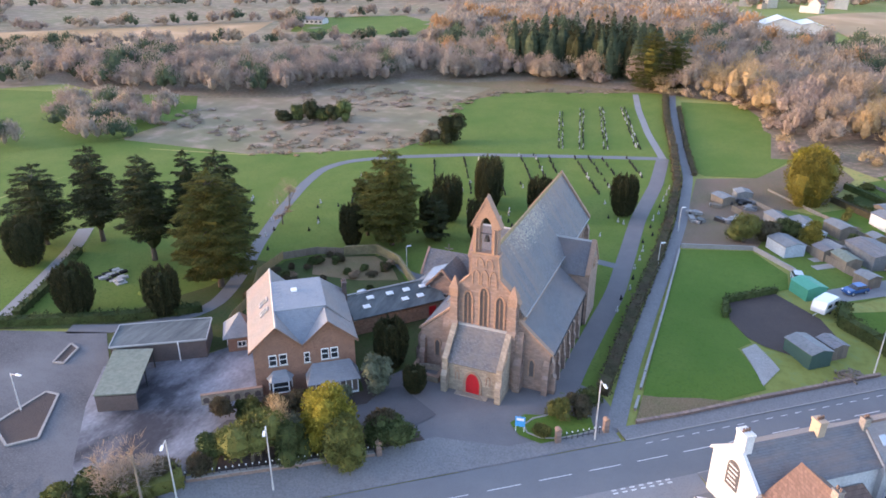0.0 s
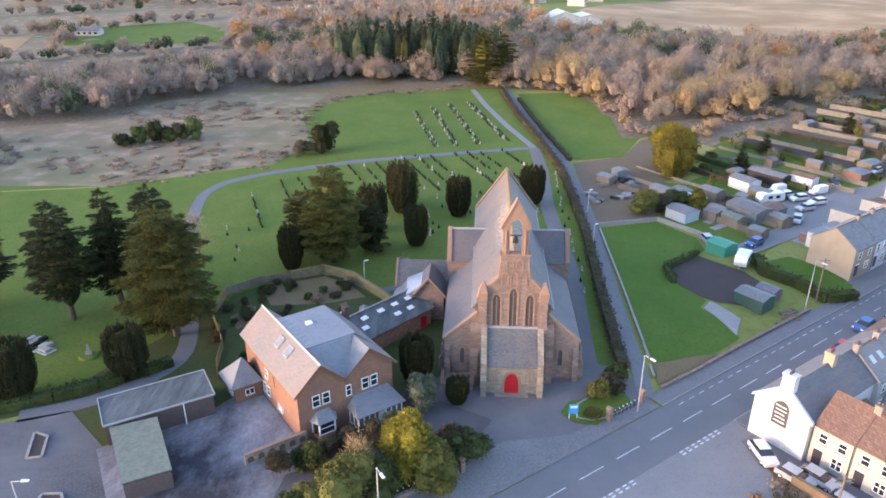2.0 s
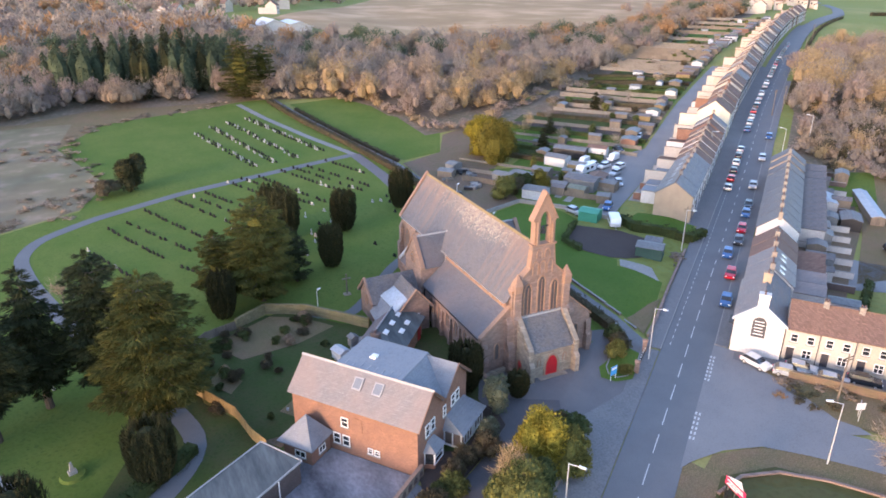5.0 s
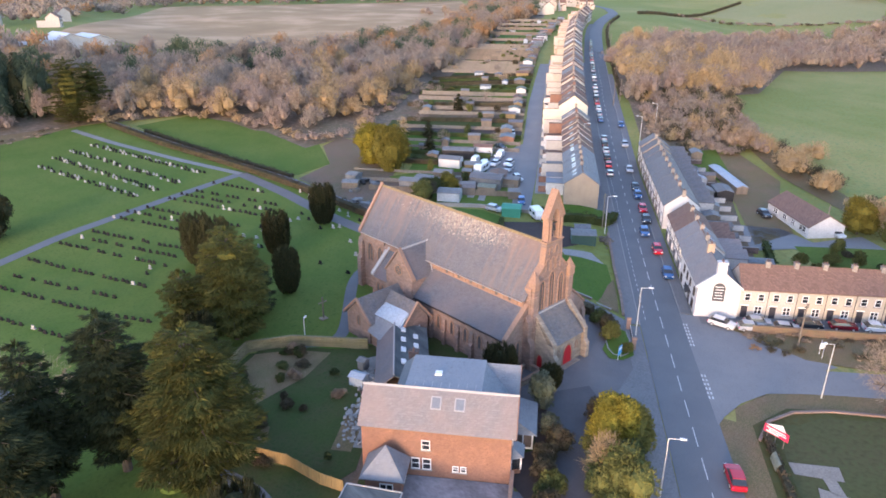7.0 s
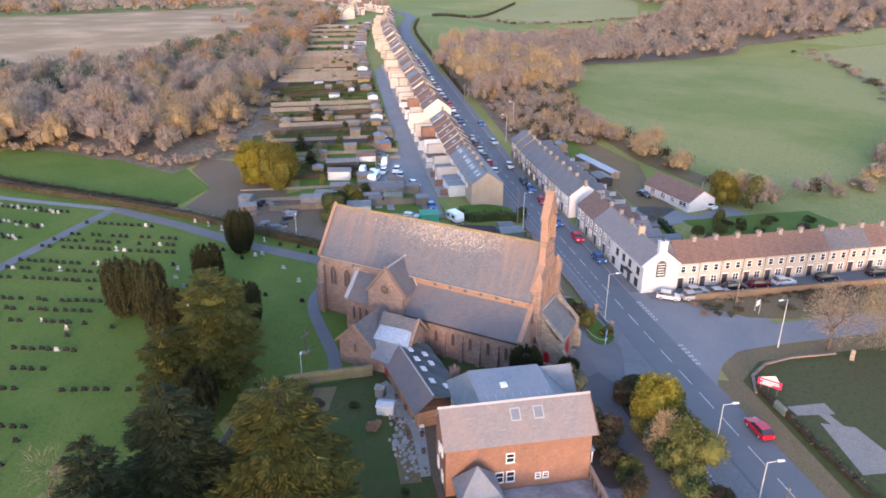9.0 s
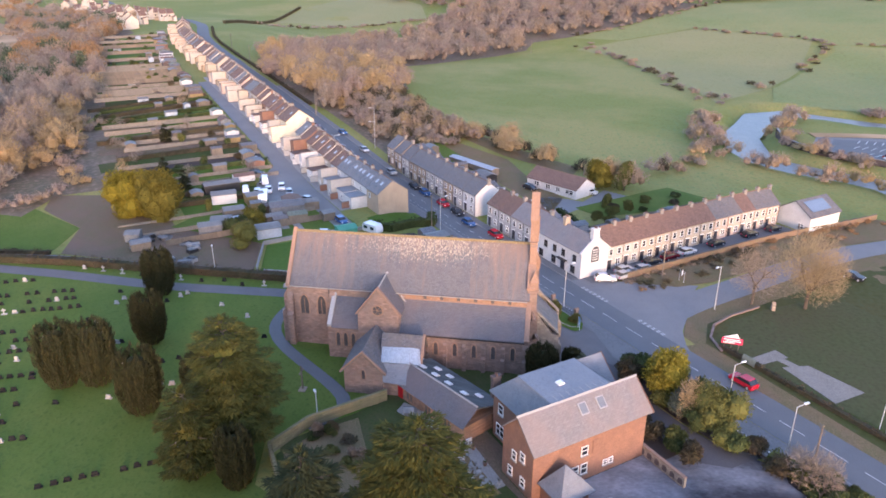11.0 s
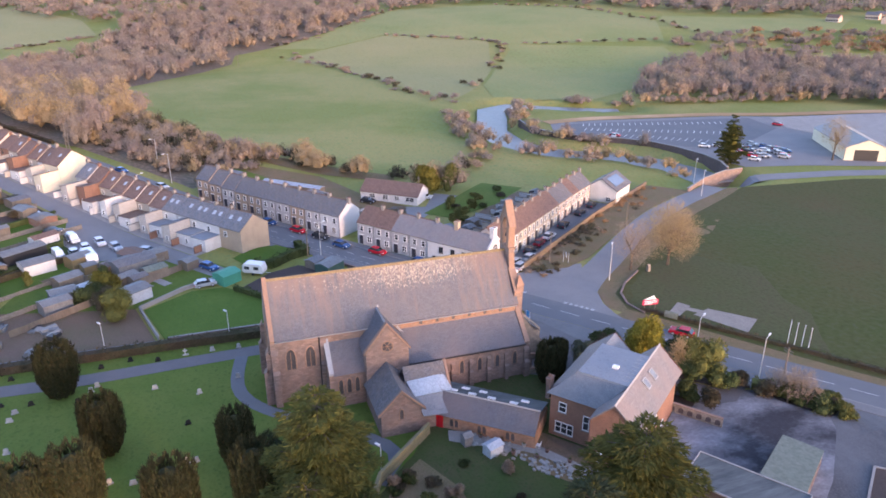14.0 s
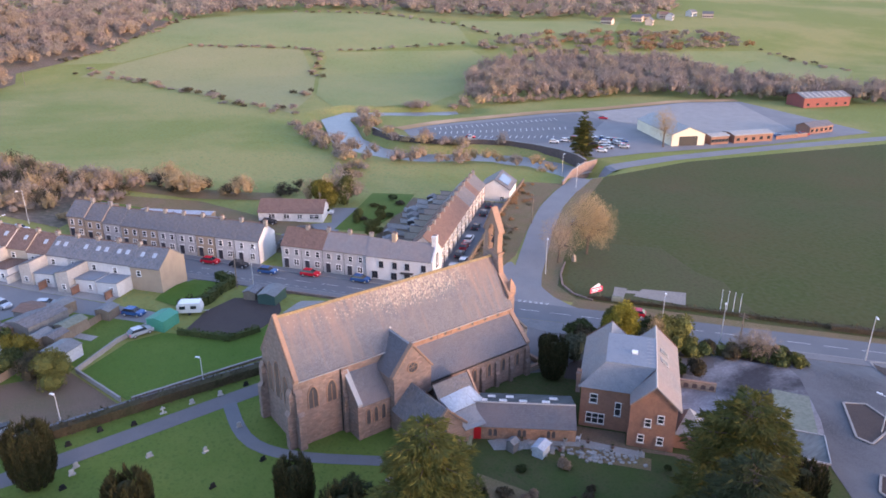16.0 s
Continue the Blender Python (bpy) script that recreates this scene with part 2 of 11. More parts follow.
VERGE = material("scrubby_verge", (0.190, 0.130, 0.078), (0.140, 0.126, 0.058), 0.18, 0.95, 0.9, 7.0, third=(0.225, 0.15, 0.09), bump_scale=0.1, spec=0.1)
CONCRETE = material("concrete", (0.30, 0.28, 0.26), (0.24, 0.225, 0.21), 0.3, 0.9, 0.3, 5.0)
STONE = coursed("red_sandstone", ((0.277, 0.182, 0.144), (0.224, 0.161, 0.134)), 0.55, 0.28, 0.85, 0.5, stain=(0.178, 0.142, 0.126))
STONE_TRIM = material("dressed_sandstone", (0.302, 0.185, 0.130), (0.256, 0.169, 0.125), 0.8, 0.9, 0.4, 6.0)
# sandstone made more orange: warm sunlight put into the base colour
STONE_SUNLIT = coursed("orange_sandstone", ((0.345, 0.195, 0.125), (0.290, 0.175, 0.120)), 0.55, 0.28, 0.85, 0.5, stain=(0.23, 0.155, 0.118))
STONE_PALE = coursed("pale_sandstone", ((0.33, 0.265, 0.205), (0.27, 0.22, 0.17)), 0.6, 0.3, 0.8, 0.6, stain=(0.22, 0.18, 0.14))
BRICK = coursed("red_brick", ((0.258, 0.136, 0.092), (0.222, 0.120, 0.084)), 0.22, 0.075, 1.1, 0.6, gap=0.01, stain=(0.205, 0.112, 0.082))
# darker copy of the brick, with the shade of unlit walls in its colour
BRICK_DARK = coursed("sooty_brick", ((0.120, 0.088, 0.080), (0.095, 0.074, 0.070)), 0.22, 0.075, 1.1, 0.6, gap=0.01, stain=(0.09, 0.072, 0.066))
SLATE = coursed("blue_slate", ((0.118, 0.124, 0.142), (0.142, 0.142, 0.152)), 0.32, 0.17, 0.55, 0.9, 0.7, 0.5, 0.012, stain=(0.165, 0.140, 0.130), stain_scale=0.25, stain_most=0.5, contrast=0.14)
lichen(SLATE, 11.5, 18.85)
STONE_MOSS = coursed("mossy_ochre_stone", ((0.235, 0.195, 0.105), (0.20, 0.165, 0.10)), 0.5, 0.25, 0.8, 0.7, stain=(0.15, 0.15, 0.07))
SLATE_AISLE = coursed("grey_blue_aisle_slate", ((0.109, 0.116, 0.134), (0.134, 0.134, 0.145)), 0.32, 0.17, 0.55, 0.5, 0.7, 0.5, 0.012, stain=(0.184, 0.136, 0.123), stain_scale=0.2, stain_most=0.6, contrast=0.12)
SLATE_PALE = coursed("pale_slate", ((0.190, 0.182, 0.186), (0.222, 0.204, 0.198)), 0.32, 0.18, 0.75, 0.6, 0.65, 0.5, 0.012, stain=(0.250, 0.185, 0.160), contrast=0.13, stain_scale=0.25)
SLATE_COOL = coursed("cool_grey_slate", ((0.160, 0.180, 0.207), (0.190, 0.203, 0.224)), 0.32, 0.18, 0.75, 0.5, 0.65, 0.5, 0.012, stain=(0.225, 0.228, 0.238), contrast=0.1)
BRICK_OLD = coursed("weathered_brown_brick", ((0.205, 0.130, 0.088), (0.165, 0.112, 0.078)), 0.22, 0.075, 1.1, 0.6, gap=0.01, stain=(0.15, 0.13, 0.075))
SLATE_DARK = coursed("dark_slate", ((0.115, 0.118, 0.130), (0.155, 0.145, 0.145)), 0.3, 0.17, 0.6, 0.5, 0.6, 0.5, 0.012, stain=(0.17, 0.14, 0.12))
TILE_BROWN = coursed("brown_roof_tile", ((0.195, 0.118, 0.090), (0.160, 0.102, 0.082)), 0.3, 0.2, 0.6, 0.4, 0.8, 0.6, 0.015, stain=(0.17, 0.108, 0.083))
FLATROOF = material("lead_flat_roof", (0.190, 0.212, 0.240), (0.240, 0.252, 0.270), 0.4, 0.7, 0.2, 3.0, third=(0.165, 0.180, 0.205))
FELT = material("stained_felt_roof", (0.061, 0.071, 0.073), (0.140, 0.153, 0.151), 0.35, 0.75, 0.2, 2.0, streak=(1.6, 0.3, 1))
FELT_GREEN = material("pale_green_felt", (0.144, 0.164, 0.129), (0.176, 0.187, 0.148), 0.3, 0.85, 0.2, 2.0)
RIDGE = material("lichened_ridge", (0.248, 0.172, 0.084), (0.200, 0.144, 0.088), 0.7, 0.9, 0.4, 6.0, third=(0.304, 0.248, 0.120))
LEAD = plain("pale_lead_flashing", (0.322, 0.322, 0.322), 0.6)
WHITE = material("white_render", (0.60, 0.59, 0.575), (0.51, 0.50, 0.485), 0.5, 0.85, 0.15, 6.0)
CREAM = material("cream_render", (0.66, 0.59, 0.44), (0.56, 0.50, 0.38), 0.5, 0.85, 0.15, 6.0)
GREY_RENDER = material("grey_render", (0.46, 0.45, 0.44), (0.36, 0.35, 0.34), 0.5, 0.88, 0.2, 6.0)
BUFF = material("buff_pebbledash", (0.40, 0.31, 0.225), (0.32, 0.25, 0.19), 0.5, 0.9, 0.3, 10.0)
PINK = material("pink_buff_render", (0.510, 0.400, 0.334), (0.442, 0.348, 0.290), 0.5, 0.88, 0.2, 6.0)
CREAM_DULL = material("dull_cream_render", (0.450, 0.396, 0.323), (0.387, 0.340, 0.284), 0.5, 0.88, 0.2, 6.0)
BUFF_PALE = material("pale_buff_render", (0.47, 0.43, 0.38), (0.40, 0.365, 0.325), 0.5, 0.88, 0.2, 6.0)
CHIMNEY = coursed("weathered_chimney_brick", ((0.290, 0.252, 0.216), (0.240, 0.213, 0.186)), 0.22, 0.075, 1.1, 0.9, gap=0.01)
SLATE_BLUE = coursed("dark_blue_slate", ((0.130, 0.138, 0.155), (0.165, 0.165, 0.175)), 0.32, 0.18, 0.6, 0.8, 0.6, 0.5, 0.012, stain=(0.19, 0.165, 0.155))
UPVC = plain("white_frame", (0.78, 0.78, 0.76), 0.4)
DARKFRAME = plain("dark_frame", (0.04, 0.035, 0.035), 0.5)
GLASS = plain("window_glass", (0.030, 0.034, 0.040), 0.08, 0.0, 0.8, 0.3)
LEADED = material("leaded_glass", (0.050, 0.047, 0.050), (0.085, 0.075, 0.070), 2.0, 0.3, 0.3, 14.0, spec=0.6)
SKYLIGHT = plain("skylight_glass", (0.42, 0.46, 0.50), 0.15, 0.0, 0.8)
LANTERN = material("frosted_glazing", (0.40, 0.45, 0.50), (0.32, 0.37, 0.41), 0.6, 0.3, 0.1, 4.0)
ROOF_PANE = plain("roof_window_glass", (0.17, 0.19, 0.215), 0.2, 0.0, 0.7)
PORCH_PANE = plain("porch_glass", (0.20, 0.155, 0.13), 0.12, 0.0, 0.8, 0.3)
BARGE = plain("red_brown_bargeboard", (0.17, 0.085, 0.055), 0.6)
BLOCK = material("weathered_block", (0.205, 0.180, 0.150), (0.150, 0.138, 0.115), 0.7, 0.92, 0.4, 4.0, third=(0.24, 0.21, 0.175))
RED_DOOR = plain("red_door_paint", (0.46, 0.012, 0.018), 0.45)
DARK_DOOR = plain("dark_door_paint", (0.035, 0.035, 0.045), 0.4)
BLACK = plain("black_metal", (0.02, 0.02, 0.022), 0.5)
STEEL = plain("galvanised_steel", (0.55, 0.55, 0.54), 0.45, 0.3)
TIMBER = material("weathered_timber", (0.19, 0.155, 0.118), (0.145, 0.122, 0.098), 1.2, 0.9, 0.4, 8.0, streak=(1, 1, 0.15), island=0.25)
TIMBER_OCHRE = material("ochre_fence_timber", (0.26, 0.185, 0.085), (0.20, 0.15, 0.075), 1.2, 0.9, 0.4, 8.0, streak=(1, 1, 0.15), island=0.2)
TRUNK = material("bark", (0.105, 0.080, 0.060), (0.075, 0.060, 0.048), 2.0, 0.95, 0.8, 9.0, streak=(1, 1, 0.2))
LEAF_CEDAR = material("cedar_foliage", (0.072, 0.085, 0.023), (0.135, 0.113, 0.027), 0.3, 0.9, 0.0, 2.0, third=(0.045, 0.059, 0.018), island=0.4, spec=0.12, thin=0.20)
LEAF_CEDAR_DARK = material("dark_conifer_foliage", (0.038, 0.051, 0.024), (0.064, 0.064, 0.026), 0.3, 0.9, 0.0, 2.0, third=(0.027, 0.038, 0.018), island=0.4, spec=0.1, thin=0.20)
LEAF_GOLD = material("golden_conifer_foliage", (0.27, 0.225, 0.030), (0.15, 0.145, 0.028), 0.4, 0.9, 0.0, 2.0, third=(0.34, 0.28, 0.045), island=0.3, spec=0.15, thin=0.30)
LEAF_OLIVE_GOLD = material("olive_gold_foliage", (0.111, 0.097, 0.019), (0.150, 0.119, 0.020), 0.3, 0.9, 0.0, 2.0, third=(0.067, 0.066, 0.016), island=0.35, spec=0.12, thin=0.15)
LEAF_YELLOW = material("yellow_gold_foliage", (0.190, 0.160, 0.020), (0.240, 0.190, 0.024), 0.3, 0.9, 0.0, 2.0, third=(0.110, 0.105, 0.018), island=0.35, spec=0.12, thin=0.2)
LEAF_YEW = material("yew_foliage", (0.029, 0.036, 0.016), (0.043, 0.042, 0.019), 0.6, 0.9, 0.0, 3.0, third=(0.058, 0.045, 0.020), island=0.35, spec=0.1)
LEAF_SHRUB = material("shrub_foliage", (0.055, 0.075, 0.026), (0.085, 0.095, 0.032), 0.5, 0.9, 0.0, 3.0, third=(0.04, 0.055, 0.02), island=0.35, spec=0.15)
LEAF_OLIVE = material("olive_foliage", (0.095, 0.100, 0.028), (0.125, 0.115, 0.033), 0.5, 0.9, 0.0, 3.0, third=(0.07, 0.08, 0.024), island=0.35, spec=0.15)
LEAF_PALE = material("grey_green_foliage", (0.115, 0.125, 0.085), (0.085, 0.10, 0.06), 0.5, 0.9, 0.0, 3.0, island=0.3, spec=0.15)
TWIG = material("bare_twigs", (0.336, 0.249, 0.175), (0.289, 0.222, 0.162), 0.06, 0.95, 0.0, 1.5, third=(0.383, 0.281, 0.191), island=0.14, spec=0.1, thin=0.35)
TWIG_DARK = material("dark_bare_twigs", (0.265, 0.223, 0.184), (0.314, 0.254, 0.201), 0.05, 0.95, 0.0, 1.5, island=0.14, spec=0.1, thin=0.35)
TWIG_GOLD = material("golden_bare_twigs", (0.395, 0.281, 0.155), (0.334, 0.249, 0.142), 0.06, 0.95, 0.0, 1.5, island=0.14, spec=0.1, thin=0.35)
TWIG_MAUVE = material("mauve_bare_twigs", (0.295, 0.227, 0.190), (0.264, 0.210, 0.173), 0.05, 0.95, 0.0, 1.5, island=0.14, spec=0.1, thin=0.35)
TWIG_RUST = material("rusty_winter_leaves", (0.382, 0.210, 0.101), (0.328, 0.210, 0.118), 0.05, 0.95, 0.0, 1.5, island=0.14, spec=0.1, thin=0.35)
# twigs of distant woods, paled: the haze is painted into the colour
TWIG_HAZED = material("far_bare_twigs", (0.366, 0.285, 0.220), (0.326, 0.263, 0.207), 0.02, 0.95, 0.0, 0.6, island=0.14, spec=0.1, thin=0.35)
WOOD_CONIFER = material("plantation_foliage", (0.068, 0.094, 0.058), (0.091, 0.110, 0.063), 0.05, 0.95, 0.0, 1.0, island=0.35, spec=0.1, thin=0.25)
HEDGE = material("hedge_foliage", (0.040, 0.060, 0.020), (0.062, 0.072, 0.026), 0.5, 0.95, 0.0, 3.0, island=0.35, spec=0.1)
HEDGE_BROWN = material("winter_hedge", (0.105, 0.080, 0.055), (0.075, 0.078, 0.040), 0.3, 0.95, 0.0, 3.0, island=0.35, spec=0.1, thin=0.35)
WATER = material("river_water", (0.16, 0.165, 0.165), (0.20, 0.20, 0.195), 0.3, 0.42, 0.4, 1.5, spec=0.4)
GRAVE_DARK = material("dark_gravestone", (0.014, 0.014, 0.015), (0.026, 0.025, 0.024), 2.0, 0.85, 0.1, 9.0, island=0.3, spec=0.1)
GRAVE_PALE = material("pale_gravestone", (0.36, 0.35, 0.33), (0.27, 0.265, 0.25), 2.0, 0.8, 0.2, 9.0, island=0.25)
TARP_GREEN = plain("green_tarpaulin", (0.04, 0.26, 0.17), 0.6)
SHEET_GREY = material("corrugated_sheet", (0.175, 0.182, 0.185), (0.125, 0.13, 0.13), 0.6, 0.6, 0.3, 3.0)
RUBBER = plain("tyre_rubber", (0.02, 0.02, 0.02), 0.9)
SIGN_RED = plain("red_sign_paint", (0.62, 0.03, 0.09), 0.5)
SIGN_WHITE = plain("white_sign_paint", (0.75, 0.75, 0.74), 0.5)
SIGN_BLUE = plain("blue_sign_paint", (0.03, 0.30, 0.62), 0.5)

# ---- building helpers ----
WORLD = {}
COS, SIN = 0.7866, 0.6175       # the street's direction


def along(keys, v):
    """A value that runs straight between keyed places."""
    for (a, p), (b, q) in zip(keys, keys[1:]):
        if v <= b:
            return p + (q - p) * max(0.0, v - a) / (b - a)
    return keys[-1][1]


BEND = [(185, 0), (280, -2.3), (340, -4.8), (380, -7.2), (410, -10.5), (440, -16), (470, -22), (505, -27.5), (540, -29), (640, -21), (745, -5), (893, 15), (1100, 32)]
RISE = [(112, 0.0), (130, 1.3), (150, 2.9), (185, 5.1), (235, 6.9), (280, 8.2), (330, 8.9), (380, 9.6), (410, 10.4), (440, 11.6), (470, 12.2), (560, 12.0), (700, 8.0)]
HILL = [(355, 0), (385, 1.5), (415, 5), (480, 14), (520, 18.5), (600, 25), (700, 32), (900, 46), (1250, 62), (1700, 70)]


def veer(s):
    """How far the street has turned away from its first straight line, s metres along it."""
    return along(BEND, s)


def veer_turn(s):
    return math.degrees(math.atan((veer(s + 4) - veer(s - 4)) / 8))


def st(s, d, z=0.0):
    """A place by the street: s metres along it, d metres to the church's side of its middle."""
    d += veer(s)
    return Vector((s * COS - d * SIN, -24.0 + s * SIN + d * COS, z))


def st_inv(x, y):
    s = x * COS + (y + 24) * SIN
    return s, -x * SIN + (y + 24) * COS - veer(s)


STREET_TURN = math.degrees(math.atan2(SIN, COS))


def smooth(a, b, v):
    v = min(1.0, max(0.0, (v - a) / (b - a)))
    return v * v * (3 - 2 * v)


RIVER = [(203, -150), (209, -137), (220, -120), (233, -103), (226, -91), (205, -83), (182, -73), (160, -71), (143, -75), (132, -86), (124, -99), (112, -108), (98, -112), (84, -112)]


def river_gap(x, y):
    best = 1e9
    for (ax, ay), (bx, by) in zip(RIVER, RIVER[1:]):
        ux, uy = bx - ax, by - ay
        k = min(1.0, max(0.0, ((x - ax) * ux + (y - ay) * uy) / (ux * ux + uy * uy)))
        best = min(best, math.hypot(x - ax - k * ux, y - ay - k * uy))
    return best


def gz(x, y):
    """The height of the ground."""
    s, d = st_inv(x, y)
    z = 1.1 * smooth(4.6, 13.0, d)
    z += 0.013 * max(0.0, min(s, 400.0) - 30.0) * (1 - smooth(60, 160, -d))
    z += 0.020 * max(0.0, min(y, 420.0) - 60.0) * smooth(60, 110, y) * (1 - smooth(60, 160, x))
    z -= 2.3 * smooth(70, 125, (x - y) * 0.7071)
    z += along(RISE, s) * (1 - smooth(15, 105, -d)) * (1 - 0.6 * smooth(20, 90, d))
    w = 0.93 * x - 0.37 * y
    z += along(HILL, w) + 16 * smooth(600, 1400, y)
    if w > 450:
        z += 6 * math.sin(x * 0.009 + 1.0) * math.sin(y * 0.011) * smooth(450, 900, w)
    if 40 < x < 300 and -360 < y < -50:
        z -= 5.0 * (1 - smooth(5.0, 12.0, river_gap(x, y)))
    return z


def thing(name, label, category, x=0.0, y=0.0, z=0.0, turn=0.0, group="", kind=""):
    ob = new(name)
    ob.matrix_basis = pose(x, y, z, 0, 0, turn)
    WORLD[ob] = ob.matrix_basis.copy()
    return tagged(ob, label, category, group, kind)


def finish(bm, name):
    me = bpy.data.meshes.new(name)
    bmesh.ops.recalc_face_normals(bm, faces=bm.faces)
    bm.to_mesh(me)
    bm.free()
    return me


def part(name, bm, mat, parent, label=""):
    """Links a bmesh in world coordinates as one mesh object under a thing or a part."""
    if parent is not None:
        bm.transform(WORLD[parent].inverted())
    ob = new(name, finish(bm, name))
    ob.data.materials.append(mat)
    if parent is not None:
        ob.parent = parent
        WORLD[ob] = WORLD[parent]
    if label:
        ob["label"] = label
    return ob


def box(bm, x0, x1, y0, y1, z0, z1, m=None):
    vs = [bm.verts.new(Vector(p) if m is None else m @ Vector(p)) for p in ((x0, y0, z0), (x1, y0, z0), (x1, y1, z0), (x0, y1, z0), (x0, y0, z1), (x1, y0, z1), (x1, y1, z1), (x0, y1, z1))]
    for f in ((0, 3, 2, 1), (4, 5, 6, 7), (0, 1, 5, 4), (1, 2, 6, 5), (2, 3, 7, 6), (3, 0, 4, 7)):
        bm.faces.new([vs[i] for i in f])
    return bm


def prism(bm, pts, way, m=None):
    """A flat outline (any 3D points in one plane), pushed along a vector."""
    a = [Vector(p) for p in pts]
    b = [p + Vector(way) for p in a]
    if m is not None:
        a, b = [m @ p for p in a], [m @ p for p in b]
    va, vb = [bm.verts.new(p) for p in a], [bm.verts.new(p) for p in b]
    bm.faces.new(va)
    bm.faces.new(vb[::-1])
    for i in range(len(a)):
        bm.faces.new((va[i], vb[i], vb[(i + 1) % len(a)], va[(i + 1) % len(a)]))
    return bm


def tube(bm, p, q, r0, r1=None, n=8, m=None):
    p, q = Vector(p), Vector(q)
    if m is not None:
        p, q = m @ p, m @ q
    r1 = r0 if r1 is None else r1
    w = (q - p).normalized()
    a = w.orthogonal().normalized()
    b = w.cross(a)
    rings = [[bm.verts.new(c + (a * math.cos(i * math.tau / n) + b * math.sin(i * math.tau / n)) * r) for i in range(n)] for c, r in ((p, r0), (q, r1))]
    for i in range(n):
        bm.faces.new((rings[0][i], rings[0][(i + 1) % n], rings[1][(i + 1) % n], rings[1][i]))
    bm.faces.new(rings[0][::-1])
    bm.faces.new(rings[1])
    return bm


def nb():
    return bmesh.new()


def arch(w, h, spring, n=6, pointed=True):
    """The outline of a pointed or round opening, as (across, up), from the left foot round to the right foot."""
    pts = [(-w / 2, 0.0)]
    for i in range(n + 1):
        k = i / n
        if pointed:
            pts.append((-w / 2 * (1 - k ** 1.5) if k < 1 else 0.0, spring + (h - spring) * math.sin(k * math.pi / 2)))
        else:
            pts.append((-w / 2 * math.cos(k * math.pi / 2), spring + (h - spring) * math.sin(k * math.pi / 2)))
    return pts + [(-x, z) for x, z in pts[-2::-1]]


def gridded(poly, cuts, dz):
    """A flat polygon laid over the ground, cut along grid lines so that it follows its heights."""
    bm = nb()
    bm.faces.new([bm.verts.new((x, y, 0)) for x, y in poly])
    for axis in (0, 1):
        lo, hi = min(p[axis] for p in poly), max(p[axis] for p in poly)
        k = math.ceil(lo / cuts) * cuts
        while k < hi:
            co, no = [0, 0, 0], [0, 0, 0]
            co[axis], no[axis] = k, 1
            bmesh.ops.bisect_plane(bm, geom=bm.verts[:] + bm.edges[:] + bm.faces[:], plane_co=co, plane_no=no)
            k += cuts
    bmesh.ops.triangulate(bm, faces=bm.faces[:])
    for v in bm.verts:
        v.co.z = gz(v.co.x, v.co.y) + dz
    return bm


def up(bm):
    for f in bm.faces:
        f.normal_update()
        if f.normal.z < 0:
            f.normal_flip()
    return bm


def lay(name, poly, mat, dz, label, category, cuts=2.0, kind="structure"):
    bm = up(gridded(poly, cuts, dz))
    me = bpy.data.meshes.new(name)
    bm.to_mesh(me)
    bm.free()
    ob = new(name, me)
    ob.data.materials.append(mat)
    return tagged(ob, label, category, kind=kind)


def ribbon_mesh(pts, width, dz, step=2.0, offset=0.0, thick=0.0):
    """A strip along a line of points, following the ground."""
    fine = []
    for (ax, ay), (bx, by) in zip(pts, pts[1:]):
        n = max(1, int(math.hypot(bx - ax, by - ay) / step))
        fine += [Vector((ax + (bx - ax) * i / n, ay + (by - ay) * i / n)) for i in range(n)]
    fine.append(Vector(pts[-1]))
    for _ in range(3):
        fine = [fine[0]] + [(fine[i - 1] + fine[i] * 2 + fine[i + 1]) / 4 for i in range(1, len(fine) - 1)] + [fine[-1]]
    bm = nb()
    rows = []
    k = max(1, int(width / 2.5))
    for i, p in enumerate(fine):
        t = (fine[min(i + 1, len(fine) - 1)] - fine[max(i - 1, 0)]).normalized()
        nrm = Vector((-t.y, t.x))
        row = []
        for j in range(k + 1):
            q = p + nrm * (offset - width / 2 + width * j / k)
            row.append(bm.verts.new((q.x, q.y, gz(q.x, q.y) + dz)))
        rows.append(row)
    for a, b in zip(rows, rows[1:]):
        for j in range(k):
            bm.faces.new((a[j], a[j + 1], b[j + 1], b[j]))
    if thick:
        geo = bmesh.ops.extrude_face_region(bm, geom=bm.faces[:])
        for v in geo["geom"]:
            if isinstance(v, bmesh.types.BMVert):
                v.co.z += thick
        bmesh.ops.recalc_face_normals(bm, faces=bm.faces)
    else:
        up(bm)
    return bm


def ribbon(name, pts, width, mat, dz, label, category, step=2.0, offset=0.0, thick=0.0, kind="structure"):
    bm = ribbon_mesh(pts, width, dz, step, offset, thick)
    me = bpy.data.meshes.new(name)
    bm.to_mesh(me)
    bm.free()
    ob = new(name, me)
    ob.data.materials.append(mat)
    return tagged(ob, label, category, kind=kind)
# ---- the ground, one sheet to the horizon ----


def steps(lo, hi, fine_lo, fine_hi, fine, mid_lo, mid_hi, mid):
    out = []
    v = fine_lo
    while v <= fine_hi:
        out.append(v)
        v += fine
    v = fine_hi + mid
    while v <= mid_hi:
        out.append(v)
        v += mid
    w = mid
    while v < hi:
        out.append(v)
        w *= 1.25
        v += w
    out.append(hi)
    v = fine_lo - mid
    while v >= mid_lo:
        out.insert(0, v)
        v -= mid
    w = mid
    while v > lo:
        out.insert(0, v)
        w *= 1.25
        v -= w
    out.insert(0, lo)
    return out


